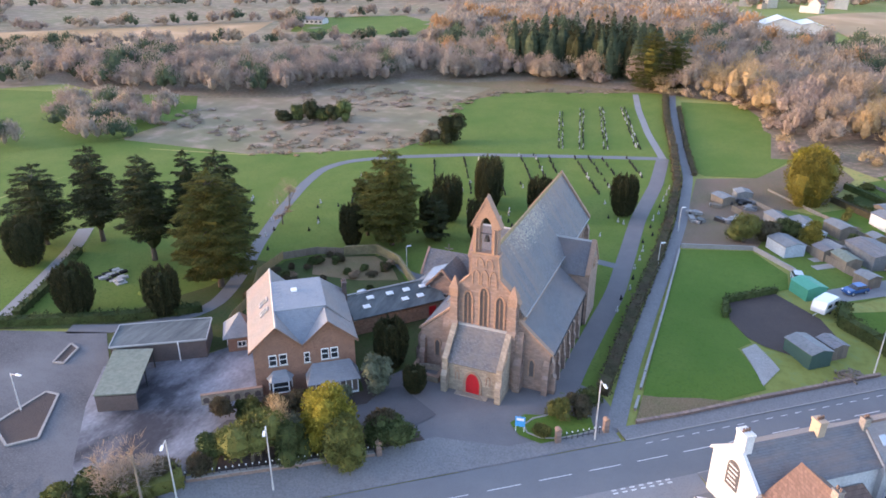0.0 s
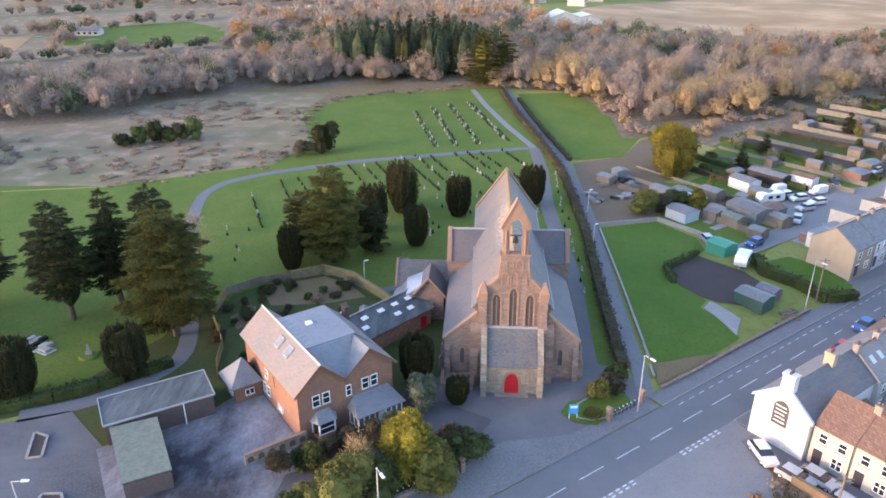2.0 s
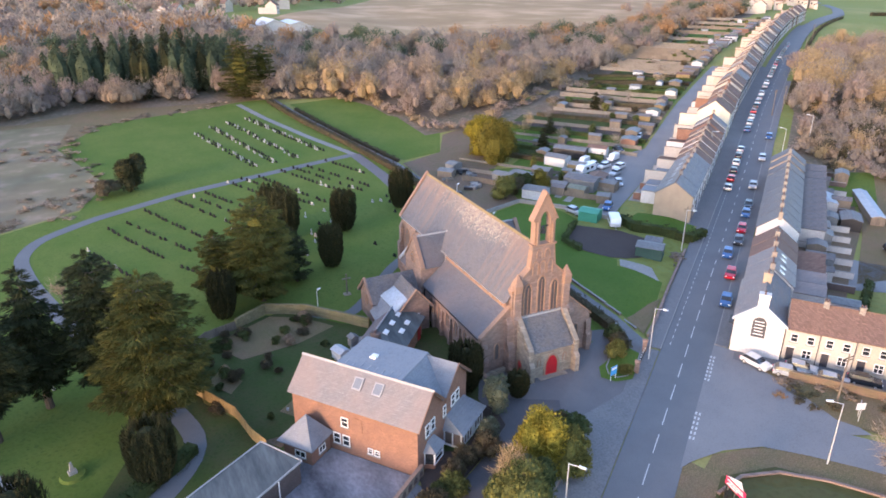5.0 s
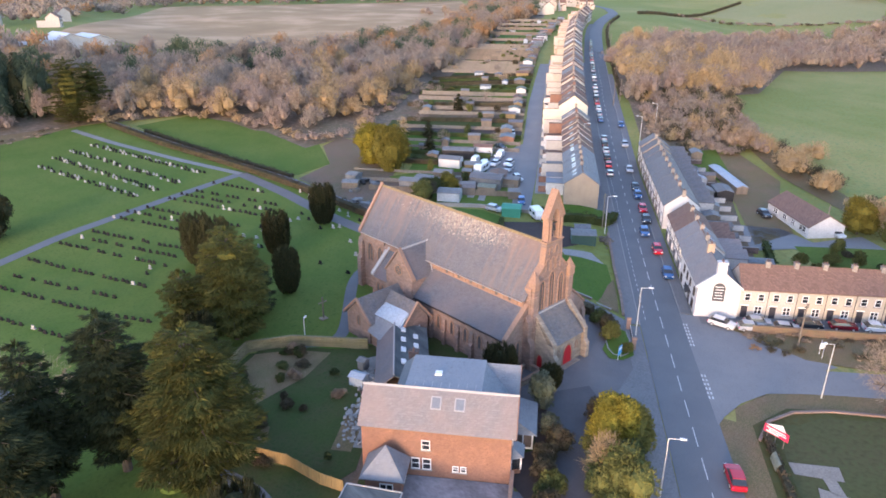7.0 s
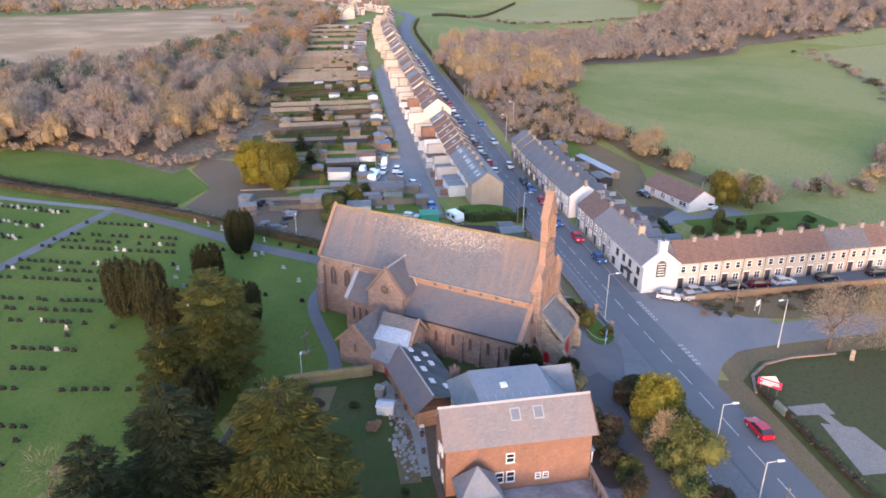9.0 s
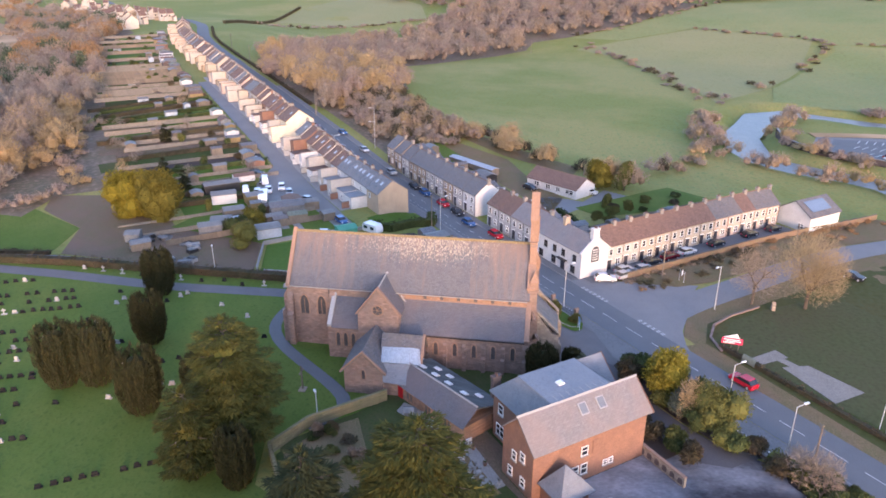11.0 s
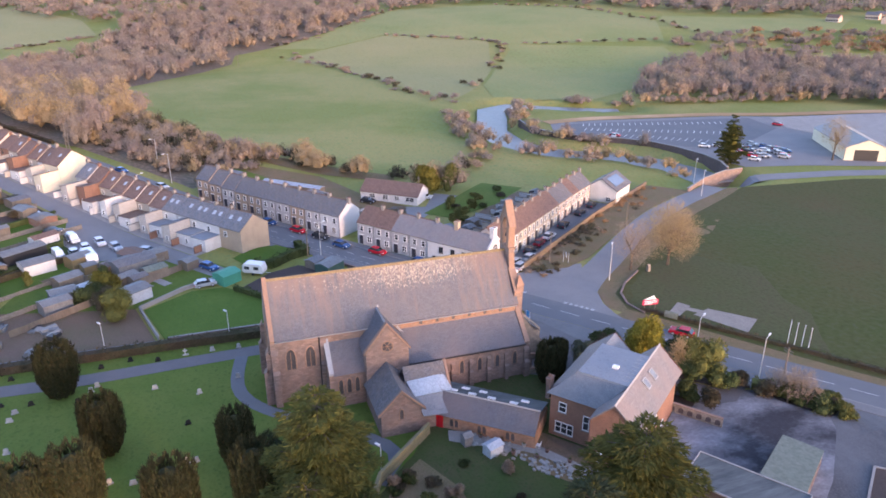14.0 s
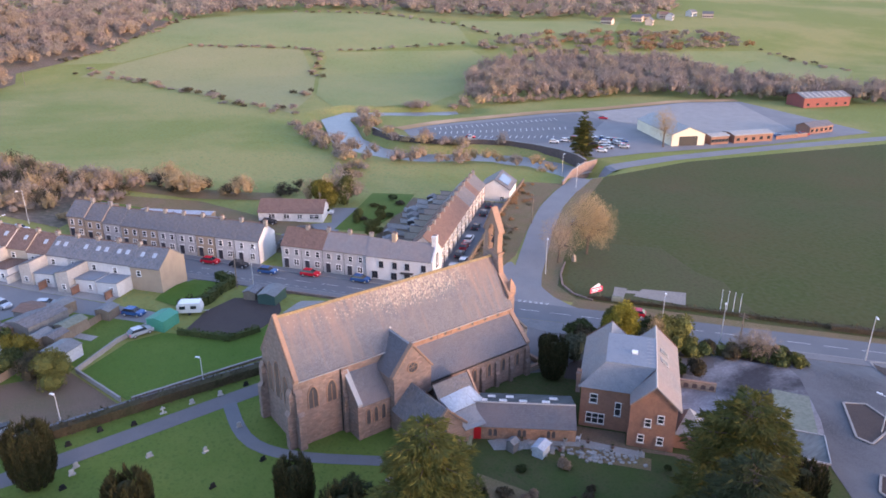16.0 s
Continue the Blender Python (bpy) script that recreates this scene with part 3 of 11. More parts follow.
gx = steps(-4500, 4500, -100, 110, 2, -260, 400, 6)
gy = steps(-4500, 4500, -70, 130, 2, -290, 400, 6)
me = bpy.data.meshes.new("ground")
me.from_pydata([(x, y, gz(x, y)) for y in gy for x in gx], [], [(j * len(gx) + i, j * len(gx) + i + 1, (j + 1) * len(gx) + i + 1, (j + 1) * len(gx) + i) for j in range(len(gy) - 1) for i in range(len(gx) - 1)])
me.polygons.foreach_set("use_smooth", [True] * len(me.polygons))
ground = new("ground", me)
me.materials.append(PASTURE)
tagged(ground, "wide green and brown winter pasture rolling to the hills", "ground", kind="structure")

CHURCHYARD = [(-72, -13), (-49, -1.5), (-44, 4), (-46, 16), (-38, 31), (-30, 33), (-26, 26), (-18, 18), (-9, 14), (-9, 0), (9.5, 0.5), (15, 3), (16.2, 57), (15.2, 93), (10, 128), (3, 186), (-9, 188), (-53, 176), (-66, 151), (-55, 113), (-60, 96), (-97, 76), (-127, 70), (-126, 20), (-100, -12)]
lay("churchyard_grass", CHURCHYARD, GRASS, 0.05, "mown green grass of a churchyard and cemetery", "grass")
lay("moor", [(-66, 152), (-54, 113), (-60, 97), (-97, 77), (-140, 75), (-178, 105), (-170, 150), (-130, 182), (-62, 180)], ROUGH_LAND, 0.06, "rough brown moor grass and rushes", "grass", 6)
lay("paddock", [(8, 176), (30, 176), (41, 165), (41, 120), (33, 103), (21, 100.5), (17, 105)], GRASS, 0.06, "green paddock behind the gardens", "grass", 4)
lay("side_lawn", [(19.6, 54.5), (32.6, 58.5), (38.5, 50), (38.5, 44), (29.4, 35.4), (29.8, 29.4), (33.1, 23.6), (31.3, 21.2), (35.2, 13.2), (26.8, 5.8), (20.4, 4.6)], LAWN, 0.08, "bright green mown side lawn", "grass")
lay("vegetable_plot", [(29.4, 35.1), (36.4, 41.4), (42.7, 34.9), (45.1, 28.5), (39.7, 21.5), (34.7, 23.2), (32.4, 25.0), (29.9, 29.6)], SOIL, 0.10, "dark dug soil of a vegetable plot", "soil")
lay("earth_yard", [(19.4, 98), (33, 103), (41, 118), (50, 122), (54, 108), (47, 90), (40, 84), (33.5, 60), (19.8, 56)], SOIL_PALE, 0.08, "bare brown earth with rubbish beside the footpath", "soil", 4)
lay("playing_field", [(19, -36), (36, -57), (53, -80), (72, -111), (68, -152), (52, -202), (36, -250), (-60, -250), (-140, -180), (-128, -132), (-60, -78), (-22, -49), (7, -28.5), (14, -30)], PASTURE_DULL, 0.05, "dull green playing field", "grass", 6)

# ---- the street and its side road ----
LINE = [st(s, 0).to_2d()[:] for s in (-150, -60, 0, 112, 130, 150, 185, 235, 280, 340, 380, 410, 440, 470, 505, 560, 640)]
ribbon("road", LINE, 7.2, ASPHALT, 0.10, "grey asphalt village street with white centre dashes", "road")
SIDE = [(14, -21), (22, -28.5), (29, -37), (41, -51), (55, -69), (66, -86), (77, -107), (79, -125), (75, -152), (60, -205), (43, -255), (10, -340)]
ribbon("side_road", SIDE, 6.4, ASPHALT_OLD, 0.085, "pale worn asphalt side road to the bridge", "road")
lay("junction_mouth", [tuple(st(s, d).to_2d()) for s, d in ((2, -3.4), (29.5, -3.4), (30, -7.0), (25.5, -13), (20, -19.5), (12, -14), (7.5, -7.5), (4, -4.6))], ASPHALT_OLD, 0.115, "worn asphalt mouth of a side road", "road")
ribbon("pavement", [st(s, 4.8).to_2d()[:] for s in (28, 60, 112, 130, 150, 185, 235, 280, 340, 380, 410)], 2.2, PAVING, 0.06, "pale pavement along the street", "pavement", thick=0.14)
ribbon("pavement", [st(s, 4.8).to_2d()[:] for s in (-150, -60, -25)], 2.2, PAVING, 0.06, "pale pavement along the street", "pavement", thick=0.14)
ribbon("pavement", [st(s, -4.6).to_2d()[:] for s in (33, 60, 112, 130, 150, 185, 235)], 1.9, PAVING, 0.06, "narrow pavement before the terraces", "pavement", thick=0.14)
lay("forecourt_pavement", [tuple(st(s, d).to_2d()) for s, d in ((-25, 3.7), (27.5, 3.7), (27.5, 6.4), (14, 6.2), (6, 9.4), (-25, 9.4))], PAVING, 0.125, "flush tarmac pavement before the church", "pavement")
for a, b, dd in ((-150, -25, 3.66), (28, 330, 3.66), (33, 330, -3.62)):
    ribbon("kerb", [st(s, dd).to_2d()[:] for s in [a] + [q for q in (112, 130, 150, 185, 235, 280) if a < q < b] + [b]], 0.16, KERB, 0.05, "worn stone kerb", "kerb", thick=0.17)


def road_mark(bm, s0, s1, d, w=0.12):
    vs = []
    for s, dd in ((s0, d - w / 2), (s1, d - w / 2), (s1, d + w / 2), (s0, d + w / 2)):
        p = st(s, dd)
        vs.append(bm.verts.new((p.x, p.y, gz(p.x, p.y) + 0.125)))
    bm.faces.new(vs)


marks = thing("road_markings", "white painted centre dashes and give-way lines", "road marking", kind="structure")
s = -148.0
while s < 322:
    road = nb()
    road_mark(road, s, s + (3.9 if s < 60 else 2.2), 0.0)
    part("centre_dash", road, PAINT, marks)
    s += 6.05
s = 30.0
while s < 120:
    road = nb()
    road_mark(road, s, s + 1.0, 2.55, 0.10)
    part("edge_dash", road, PAINT, marks)
    s += 2.1
for row in (0, 1):
    s = 8.0
    while s < 29:
        if s < 14 or s > 22:
            road = nb()
            road_mark(road, s, s + 0.6, -3.55 - 0.45 * row, 0.22)
            part("give_way_dash", road, PAINT, marks)
        s += 1.1

# ---- drives, paths and the car park ----
lay("church_drive", [(-7.0, -19.6), (-2.0, -18.4), (3.5, -16.6), (10.5, -11.2), (16.8, -5.6), (19.5, -1.2), (15, 3.2), (12.2, 4), (9, 1), (-9, 1), (-12, -4.5), (-13, -12), (-14, -20)], ASPHALT_DARK, 0.07, "dark tarmac forecourt before the church", "drive")
RIGHT_PATH = [(10.9, -0.5), (10.9, 8), (11.4, 19.5), (12.0, 31.6), (11.4, 45), (10.3, 68), (11.0, 91), (10, 111), (3, 134), (-4, 162), (-8.5, 184)]
ribbon("churchyard_path", RIGHT_PATH[:8], 3.2, ASPHALT_DARK, 0.09, "grey tarmac path along the churchyard", "path")
ribbon("churchyard_path", RIGHT_PATH[7:], 2.0, ASPHALT_OLD, 0.09, "pale gravel path between grave rows", "path")
ribbon("churchyard_path", [(10, 111), (-12, 105.5), (-38, 98.5), (-57, 90), (-68, 81.5), (-70.5, 73), (-68, 61), (-63, 45), (-56, 27), (-51, 16), (-48, 8), (-46.3, 1.5), (-49, -3), (-54, -8.5), (-62, -12)], 2.6, ASPHALT, 0.09, "narrow tarmac path curving round the cemetery", "path")
ribbon("churchyard_path", [(10.4, 42.5), (4, 43.8), (-1, 44), (-6.5, 40), (-12.4, 33), (-17, 27.5), (-21, 23.5), (-27, 28)], 2.0, ASPHALT, 0.10, "tarmac path behind the church", "path")
ribbon("churchyard_path", [(-93, 19), (-86.7, 10.4), (-79, -4), (-74, -14)], 3.0, ASPHALT_OLD, 0.09, "grey cemetery drive under conifers", "path")
ribbon("footpath", [(18.2, -2), (17.9, 12), (18.2, 30), (18.8, 53), (18.9, 70), (17.6, 98), (13, 124), (5.5, 172), (3, 195)], 2.3, PAVING, 0.09, "straight tarmac footpath between hedges", "path")
lay("car_park", [(-78, -19), (-56, -10.5), (-48.5, -17), (-44.2, -24.5), (-37.5, -33), (-30, -38.5), (-25, -37), (-22.5, -36), (-26, -38), (-43, -51.5), (-100, -96), (-150, -70), (-100, -20)], TARMAC_WORN, 0.09, "worn grey car park with kerbed islands", "car park", 2)
lay("house_yard", [(-49, -17.5), (-38, -9.5), (-35, -4), (-24.5, -17.5), (-22, -22), (-24, -30), (-22.5, -35.8), (-28.5, -38), (-36, -34), (-44, -25)], YARD, 0.10, "frosty streaked tarmac yard beside the house", "yard")
# ---- the church ----
church = thing("church", "large red sandstone church with slate roofs and a tall bellcote", "church", 0, 0, 1.1)
G = 0.7                         # foot of its walls, a little under the turf


def opening_frame(name, at, w, h, spring, parent, face, trim, glass, depth=0.35, sub=True, hood=0.18):
    """A pointed window set in a wall: moulded surround, recessed glass and a mullion. at: the middle of the sill; face: the outward normal's turn in degrees about z, with 0 facing -y."""
    m = Matrix.Translation(at) @ Matrix.Rotation(radians(face), 4, "Z")
    outer, inner = arch(w + 2 * hood, h + hood, spring), arch(w, h, spring)
    bm = nb()
    n = len(outer)
    front = [bm.verts.new(m @ Vector((x, -0.10, z))) for x, z in outer]
    front_in = [bm.verts.new(m @ Vector((x, -0.10, z))) for x, z in inner]
    back_in = [bm.verts.new(m @ Vector((x * 0.9, 0.06, z))) for x, z in inner]
    back = [bm.verts.new(m @ Vector((x, 0.06, z))) for x, z in outer]
    for i in range(n - 1):
        bm.faces.new((front[i], front[i + 1], front_in[i + 1], front_in[i]))
        bm.faces.new((front_in[i], front_in[i + 1], back_in[i + 1], back_in[i]))
        bm.faces.new((front[i + 1], front[i], back[i], back[i + 1]))
    surround = part(name, bm, trim, parent)
    bm = nb()
    prism(bm, [(x * 0.94, -0.02, z) for x, z in inner], (0, 0.05, 0), m)
    part("pane", bm, glass, surround, "dark leaded glass")
    if sub:
        bm = nb()
        box(bm, -0.05, 0.05, -0.07, 0.0, 0.0, spring + (h - spring) * 0.6, m)
        part("mullion", bm, trim, surround)
    return surround


def slab_roof(name, pts, mat, parent, thick=0.22, label=""):
    """One roof slope: a quadrilateral with thickness."""
    a = [Vector(p) for p in pts]
    nrm = (a[1] - a[0]).cross(a[2] - a[0]).normalized()
    if nrm.z < 0:
        nrm = -nrm
    bm = nb()
    prism(bm, [p - nrm * thick for p in a], nrm * thick)
    return part(name, bm, mat, parent, label)


def buttress(x, y, wx, wy, z1, z2, out, parent=church, name="buttress", mat=None):
    """A stepped buttress that leans back towards its wall; out: the way that it stands out."""
    ox, oy = out
    bm = nb()
    for k0, k1, za, zb in ((0.0, 1.0, G, z1), (0.0, 0.6, z1, z2)):
        x0, x1 = sorted((x, x + ox * wx * k1)) if ox else (x - wx / 2, x + wx / 2)
        y0, y1 = sorted((y, y + oy * wy * k1)) if oy else (y - wy / 2, y + wy / 2)
        box(bm, x0, x1, y0, y1, za, zb)
        if ox:
            xa, xb = x + ox * wx * k1, x + ox * wx * k1 * 0.35
            prism(bm, [(xa, y - wy / 2, zb), (xb, y - wy / 2, zb), (xb, y - wy / 2, zb + wx * 0.8)], (0, wy, 0))
        else:
            ya, yb = y + oy * wy * k1, y + oy * wy * k1 * 0.35
            prism(bm, [(x - wx / 2, ya, zb), (x - wx / 2, yb, zb), (x - wx / 2, yb, zb + wy * 0.8)], (wx, 0, 0))
    return part(name, bm, mat or STONE, parent)


# nave: two side walls, the east gable, and the steep roof
for sx in (-1, 1):
    bm = nb()
    box(bm, min(sx * 4.2, sx * 5.0), max(sx * 4.2, sx * 5.0), 0.9, 38.0, G, 11.75)
    part("nave_wall", bm, STONE, church)
    slab_roof("nave_roof", [(0, 0.55, 18.85), (0, 38.35, 18.85), (sx * 5.35, 38.35, 11.55), (sx * 5.35, 0.55, 11.55)], SLATE, church, 0.25, "weathered blue and rusty slate roof slope")
    bm = nb()
    box(bm, min(sx * 5.3, sx * 5.48), max(sx * 5.3, sx * 5.48), 0.9, 38.2, 11.36, 11.45)
    part("gutter", bm, LEAD, church)
bm = nb()
y = 0.9
while y < 38.2:
    prism(bm, [(-0.28, y, 18.72), (0.28, y, 18.72), (0.1, y, 19.02), (-0.1, y, 19.02)], (0, 0.43, 0))
    y += 0.45
part("ridge_tiles", bm, RIDGE, church, "yellow lichened ridge tiles")
bm = nb()
prism(bm, [(-5.0, 38.0, G), (5.0, 38.0, G), (5.0, 38.0, 11.75), (0, 38.0, 18.75), (-5.0, 38.0, 11.75)], (0, 0.75, 0))
part("east_gable", bm, STONE, church)
for sx in (-1, 1):
    bm = nb()
    prism(bm, [(0, 38.1, 18.9), (0, 38.1, 19.35), (sx * 5.5, 38.1, 11.85), (sx * 5.5, 38.1, 11.4)], (0, 0.6, 0))
    part("coping", bm, STONE_TRIM, church, "pale dressed coping")
    for yy, out in ((38.75, (0, 1)),):
        buttress(sx * 4.5, yy, 1.0, 1.1, 6.5, 9.5, out)
    buttress(sx * 5.0, 38.2, 1.0, 1.0, 6.5, 9.5, (sx, 0))
    buttress(sx * 5.0, 31.3, 0.9, 0.9, 7.0, 10.0, (sx, 0))
    for y in (33.2, 36.0):
        opening_frame("window", Vector((sx * 5.0, y, 6.6)), 1.35, 3.2, 1.9, church, -90 if sx < 0 else 90, STONE_TRIM, LEADED)
for x, w, h, z in ((-2.5, 1.0, 4.4, 6.6), (0, 1.2, 5.6, 6.6), (2.5, 1.0, 4.4, 6.6)):
    opening_frame("window", Vector((x, 38.75, z)), w, h, h * 0.75, church, 180, STONE_TRIM, LEADED)

# aisles, with a band of clerestory wall over their lean-to roofs
for sx in (-1, 1):
    bm = nb()
    box(bm, min(sx * 8.4, sx * 9.0), max(sx * 8.4, sx * 9.0), 0.9, 19.7, G, 6.75)
    part("aisle_wall", bm, STONE, church)
    bm = nb()
    prism(bm, [(sx * 4.6, 0.35, G), (sx * 9.0, 0.35, G), (sx * 9.0, 0.35, 6.8), (sx * 4.6, 0.35, 10.7)], (0, 0.7, 0))
    part("aisle_front", bm, STONE, church)
    bm = nb()
    prism(bm, [(sx * 4.7, 0.25, 10.7), (sx * 4.7, 0.25, 11.0), (sx * 9.25, 0.25, 7.0), (sx * 9.25, 0.25, 6.7)], (0, 0.75, 0))
    part("coping", bm, STONE_TRIM, church, "pale dressed coping")
    slab_roof("aisle_roof", [(sx * 5.02, 0.9, 10.45), (sx * 5.02, 19.8, 10.45), (sx * 9.3, 19.8, 6.7), (sx * 9.3, 0.9, 6.7)], SLATE_AISLE, church, 0.2, "weathered blue slate lean-to roof")
    bm = nb()
    prism(bm, [(sx * 5.0, 0.9, 10.42), (sx * 5.14, 0.9, 10.40), (sx * 5.0, 0.9, 10.62)], (0, 18.8, 0))
    part("flashing", bm, STONE_TRIM, church)
    bm = nb()
    box(bm, min(sx * 9.28, sx * 9.42), max(sx * 9.28, sx * 9.42), 0.9, 19.6, 6.5, 6.62)
    part("gutter", bm, BLACK, church)
    # clerestory band in the stone with evening sun painted in
    bm = nb()
    box(bm, min(sx * 5.0, sx * 5.04), max(sx * 5.0, sx * 5.04), 1.0, 19.6, 10.5, 11.42)
    part("clerestory_wall", bm, STONE_SUNLIT, church, "orange sandstone band over the aisle roof")
    for i in range(7):
        yy = 2.2 + i * 2.6
        bm = nb()
        box(bm, min(sx * 5.0, sx * 5.16), max(sx * 5.0, sx * 5.16), yy - 0.2, yy + 0.2, 10.5, 11.5)
        part("pilaster", bm, STONE_TRIM, church)
        if i < 6:
            bm = nb()
            box(bm, min(sx * 5.04, sx * 5.07), max(sx * 5.04, sx * 5.07), yy + 1.05, yy + 1.55, 10.66, 11.36)
            part("window", bm, LEADED, church)
    for i in range(6):
        yy = 2.6 + i * 2.9
        opening_frame("window", Vector((sx * 9.0, yy, 3.4)), 0.62, 2.1, 1.5, church, -90 if sx < 0 else 90, STONE_TRIM, LEADED, sub=False)
        if i:
            buttress(sx * 9.0, yy - 1.45, 0.55, 0.6, 3.4, 5.2, (sx, 0))
    buttress(sx * 9.0, 0.75, 0.8, 0.8, 3.6, 5.6, (sx, 0))
    opening_frame("window", Vector((sx * 6.6, 0.35, 3.2)), 0.6, 2.4, 1.8, church, 0, STONE_TRIM, LEADED, sub=False)
    buttress(sx * 8.6, 0.35, 0.75, 0.8, 3.6, 5.4, (0, -1))
    # transept
    bm = nb()
    prism(bm, [(sx * 9.0, 19.75, G), (sx * 9.0, 26.0, G), (sx * 9.0, 26.0, 9.6), (sx * 9.0, 22.88, 13.6), (sx * 9.0, 19.75, 9.6)], (sx * 0.55, 0, 0))
    part("transept_gable", bm, STONE, church)
    for ya, yb in ((19.75, 20.4), (25.35, 26.0)):
        bm = nb()
        box(bm, min(sx * 4.9, sx * 9.0), max(sx * 4.9, sx * 9.0), ya, yb, G, 9.6)
        part("transept_wall", bm, STONE, church)
    for ye in (19.45, 26.3):
        slab_roof("transept_roof", [(sx * 3.6, 22.88, 13.75), (sx * 9.0, 22.88, 13.75), (sx * 9.0, ye, 9.45), (sx * 3.6, ye, 9.45)], SLATE_AISLE, church, 0.2, "weathered blue slate transept roof")
        bm = nb()
        prism(bm, [(sx * 8.95, 22.88, 13.75), (sx * 8.95, 22.88, 14.15), (sx * 8.95, ye, 9.75), (sx * 8.95, ye, 9.4)], (sx * 0.7, 0, 0))
        part("coping", bm, STONE_TRIM, church, "pale dressed coping")
    bm = nb()
    prism(bm, [(sx * 3.7, 22.73, 13.72), (sx * 3.7, 23.03, 13.72), (sx * 3.7, 22.88, 13.98)], (sx * 5.3, 0, 0))
    part("ridge_tiles", bm, LEAD, church, "pale lead ridge roll")
    bm = nb()
    prism(bm, [(sx * 3.6, 22.86, 13.9), (sx * 5.5, 19.5, 9.7), (sx * 5.5, 19.3, 9.9), (sx * 3.5, 22.7, 14.1)], (0, 0, 0.1))
    part("valley_flashing", bm, LEAD, church)
    # rose window: ring, disc and six foils
    cx, cy, cz = sx * 9.56, 22.88, 10.4
    turn = Matrix.Translation((cx, cy, cz)) @ Matrix.Rotation(radians(-90 if sx < 0 else 90), 4, "Z")
    bm = nb()
    for i in range(20):
        a0, a1 = i * math.tau / 20, (i + 1) * math.tau / 20
        prism(bm, [(r * math.cos(a), -0.08, r * math.sin(a)) for r, a in ((0.75, a0), (0.95, a0), (0.95, a1), (0.75, a1))], (0, 0.14, 0), turn)
    rose = part("rose_window", bm, STONE_TRIM, church)
    bm = nb()
    prism(bm, [(0.76 * math.cos(i * math.tau / 20), 0.0, 0.76 * math.sin(i * math.tau / 20)) for i in range(20)], (0, 0.04, 0), turn)
    part("pane", bm, LEADED, rose, "dark leaded glass")
    for i in range(6):
        bm = nb()
        a = i * math.tau / 6
        tube(bm, (0.0, -0.02, 0.0), (0.78 * math.cos(a), -0.02, 0.78 * math.sin(a)), 0.05, 0.05, 6, turn)
        part("spoke", bm, STONE_TRIM, rose)
    # chapel east of the transept
    bm = nb()
    box(bm, min(sx * 7.9, sx * 8.5), max(sx * 7.9, sx * 8.5), 26.0, 30.6, G, 6.5)
    part("chapel_wall", bm, STONE, church)
    bm = nb()
    prism(bm, [(sx * 4.9, 30.6, G), (sx * 8.5, 30.6, G), (sx * 8.5, 30.6, 6.9), (sx * 4.9, 30.6, 10.5)], (0, 0.6, 0))
    part("chapel_end", bm, STONE, church)
    bm = nb()
    prism(bm, [(sx * 4.9, 30.55, 10.4), (sx * 4.9, 30.55, 10.75), (sx * 8.75, 30.55, 6.95), (sx * 8.75, 30.55, 6.6)], (0, 0.7, 0))
    part("coping", bm, LEAD, church)
    slab_roof("chapel_roof", [(sx * 5.02, 26.0, 10.1), (sx * 5.02, 30.6, 10.1), (sx * 8.75, 30.6, 6.45), (sx * 8.75, 26.0, 6.45)], SLATE_AISLE, church, 0.2, "weathered blue slate lean-to roof")
    for yy in (27.2, 28.4, 29.6):
        opening_frame("window", Vector((sx * 8.5, yy, 3.3)), 0.6, 2.3, 1.7, church, -90 if sx < 0 else 90, STONE_TRIM, LEADED, sub=False)
    bm = nb()
    tube(bm, (sx * 5.15, 31.8, 1.0), (sx * 5.15, 31.8, 11.4), 0.09)
    part("downpipe", bm, BLACK, church)
    bm = nb()
    tube(bm, (sx * 9.1, 19.4, 1.0), (sx * 9.1, 19.4, 6.6), 0.09)
    part("downpipe", bm, BLACK, church)

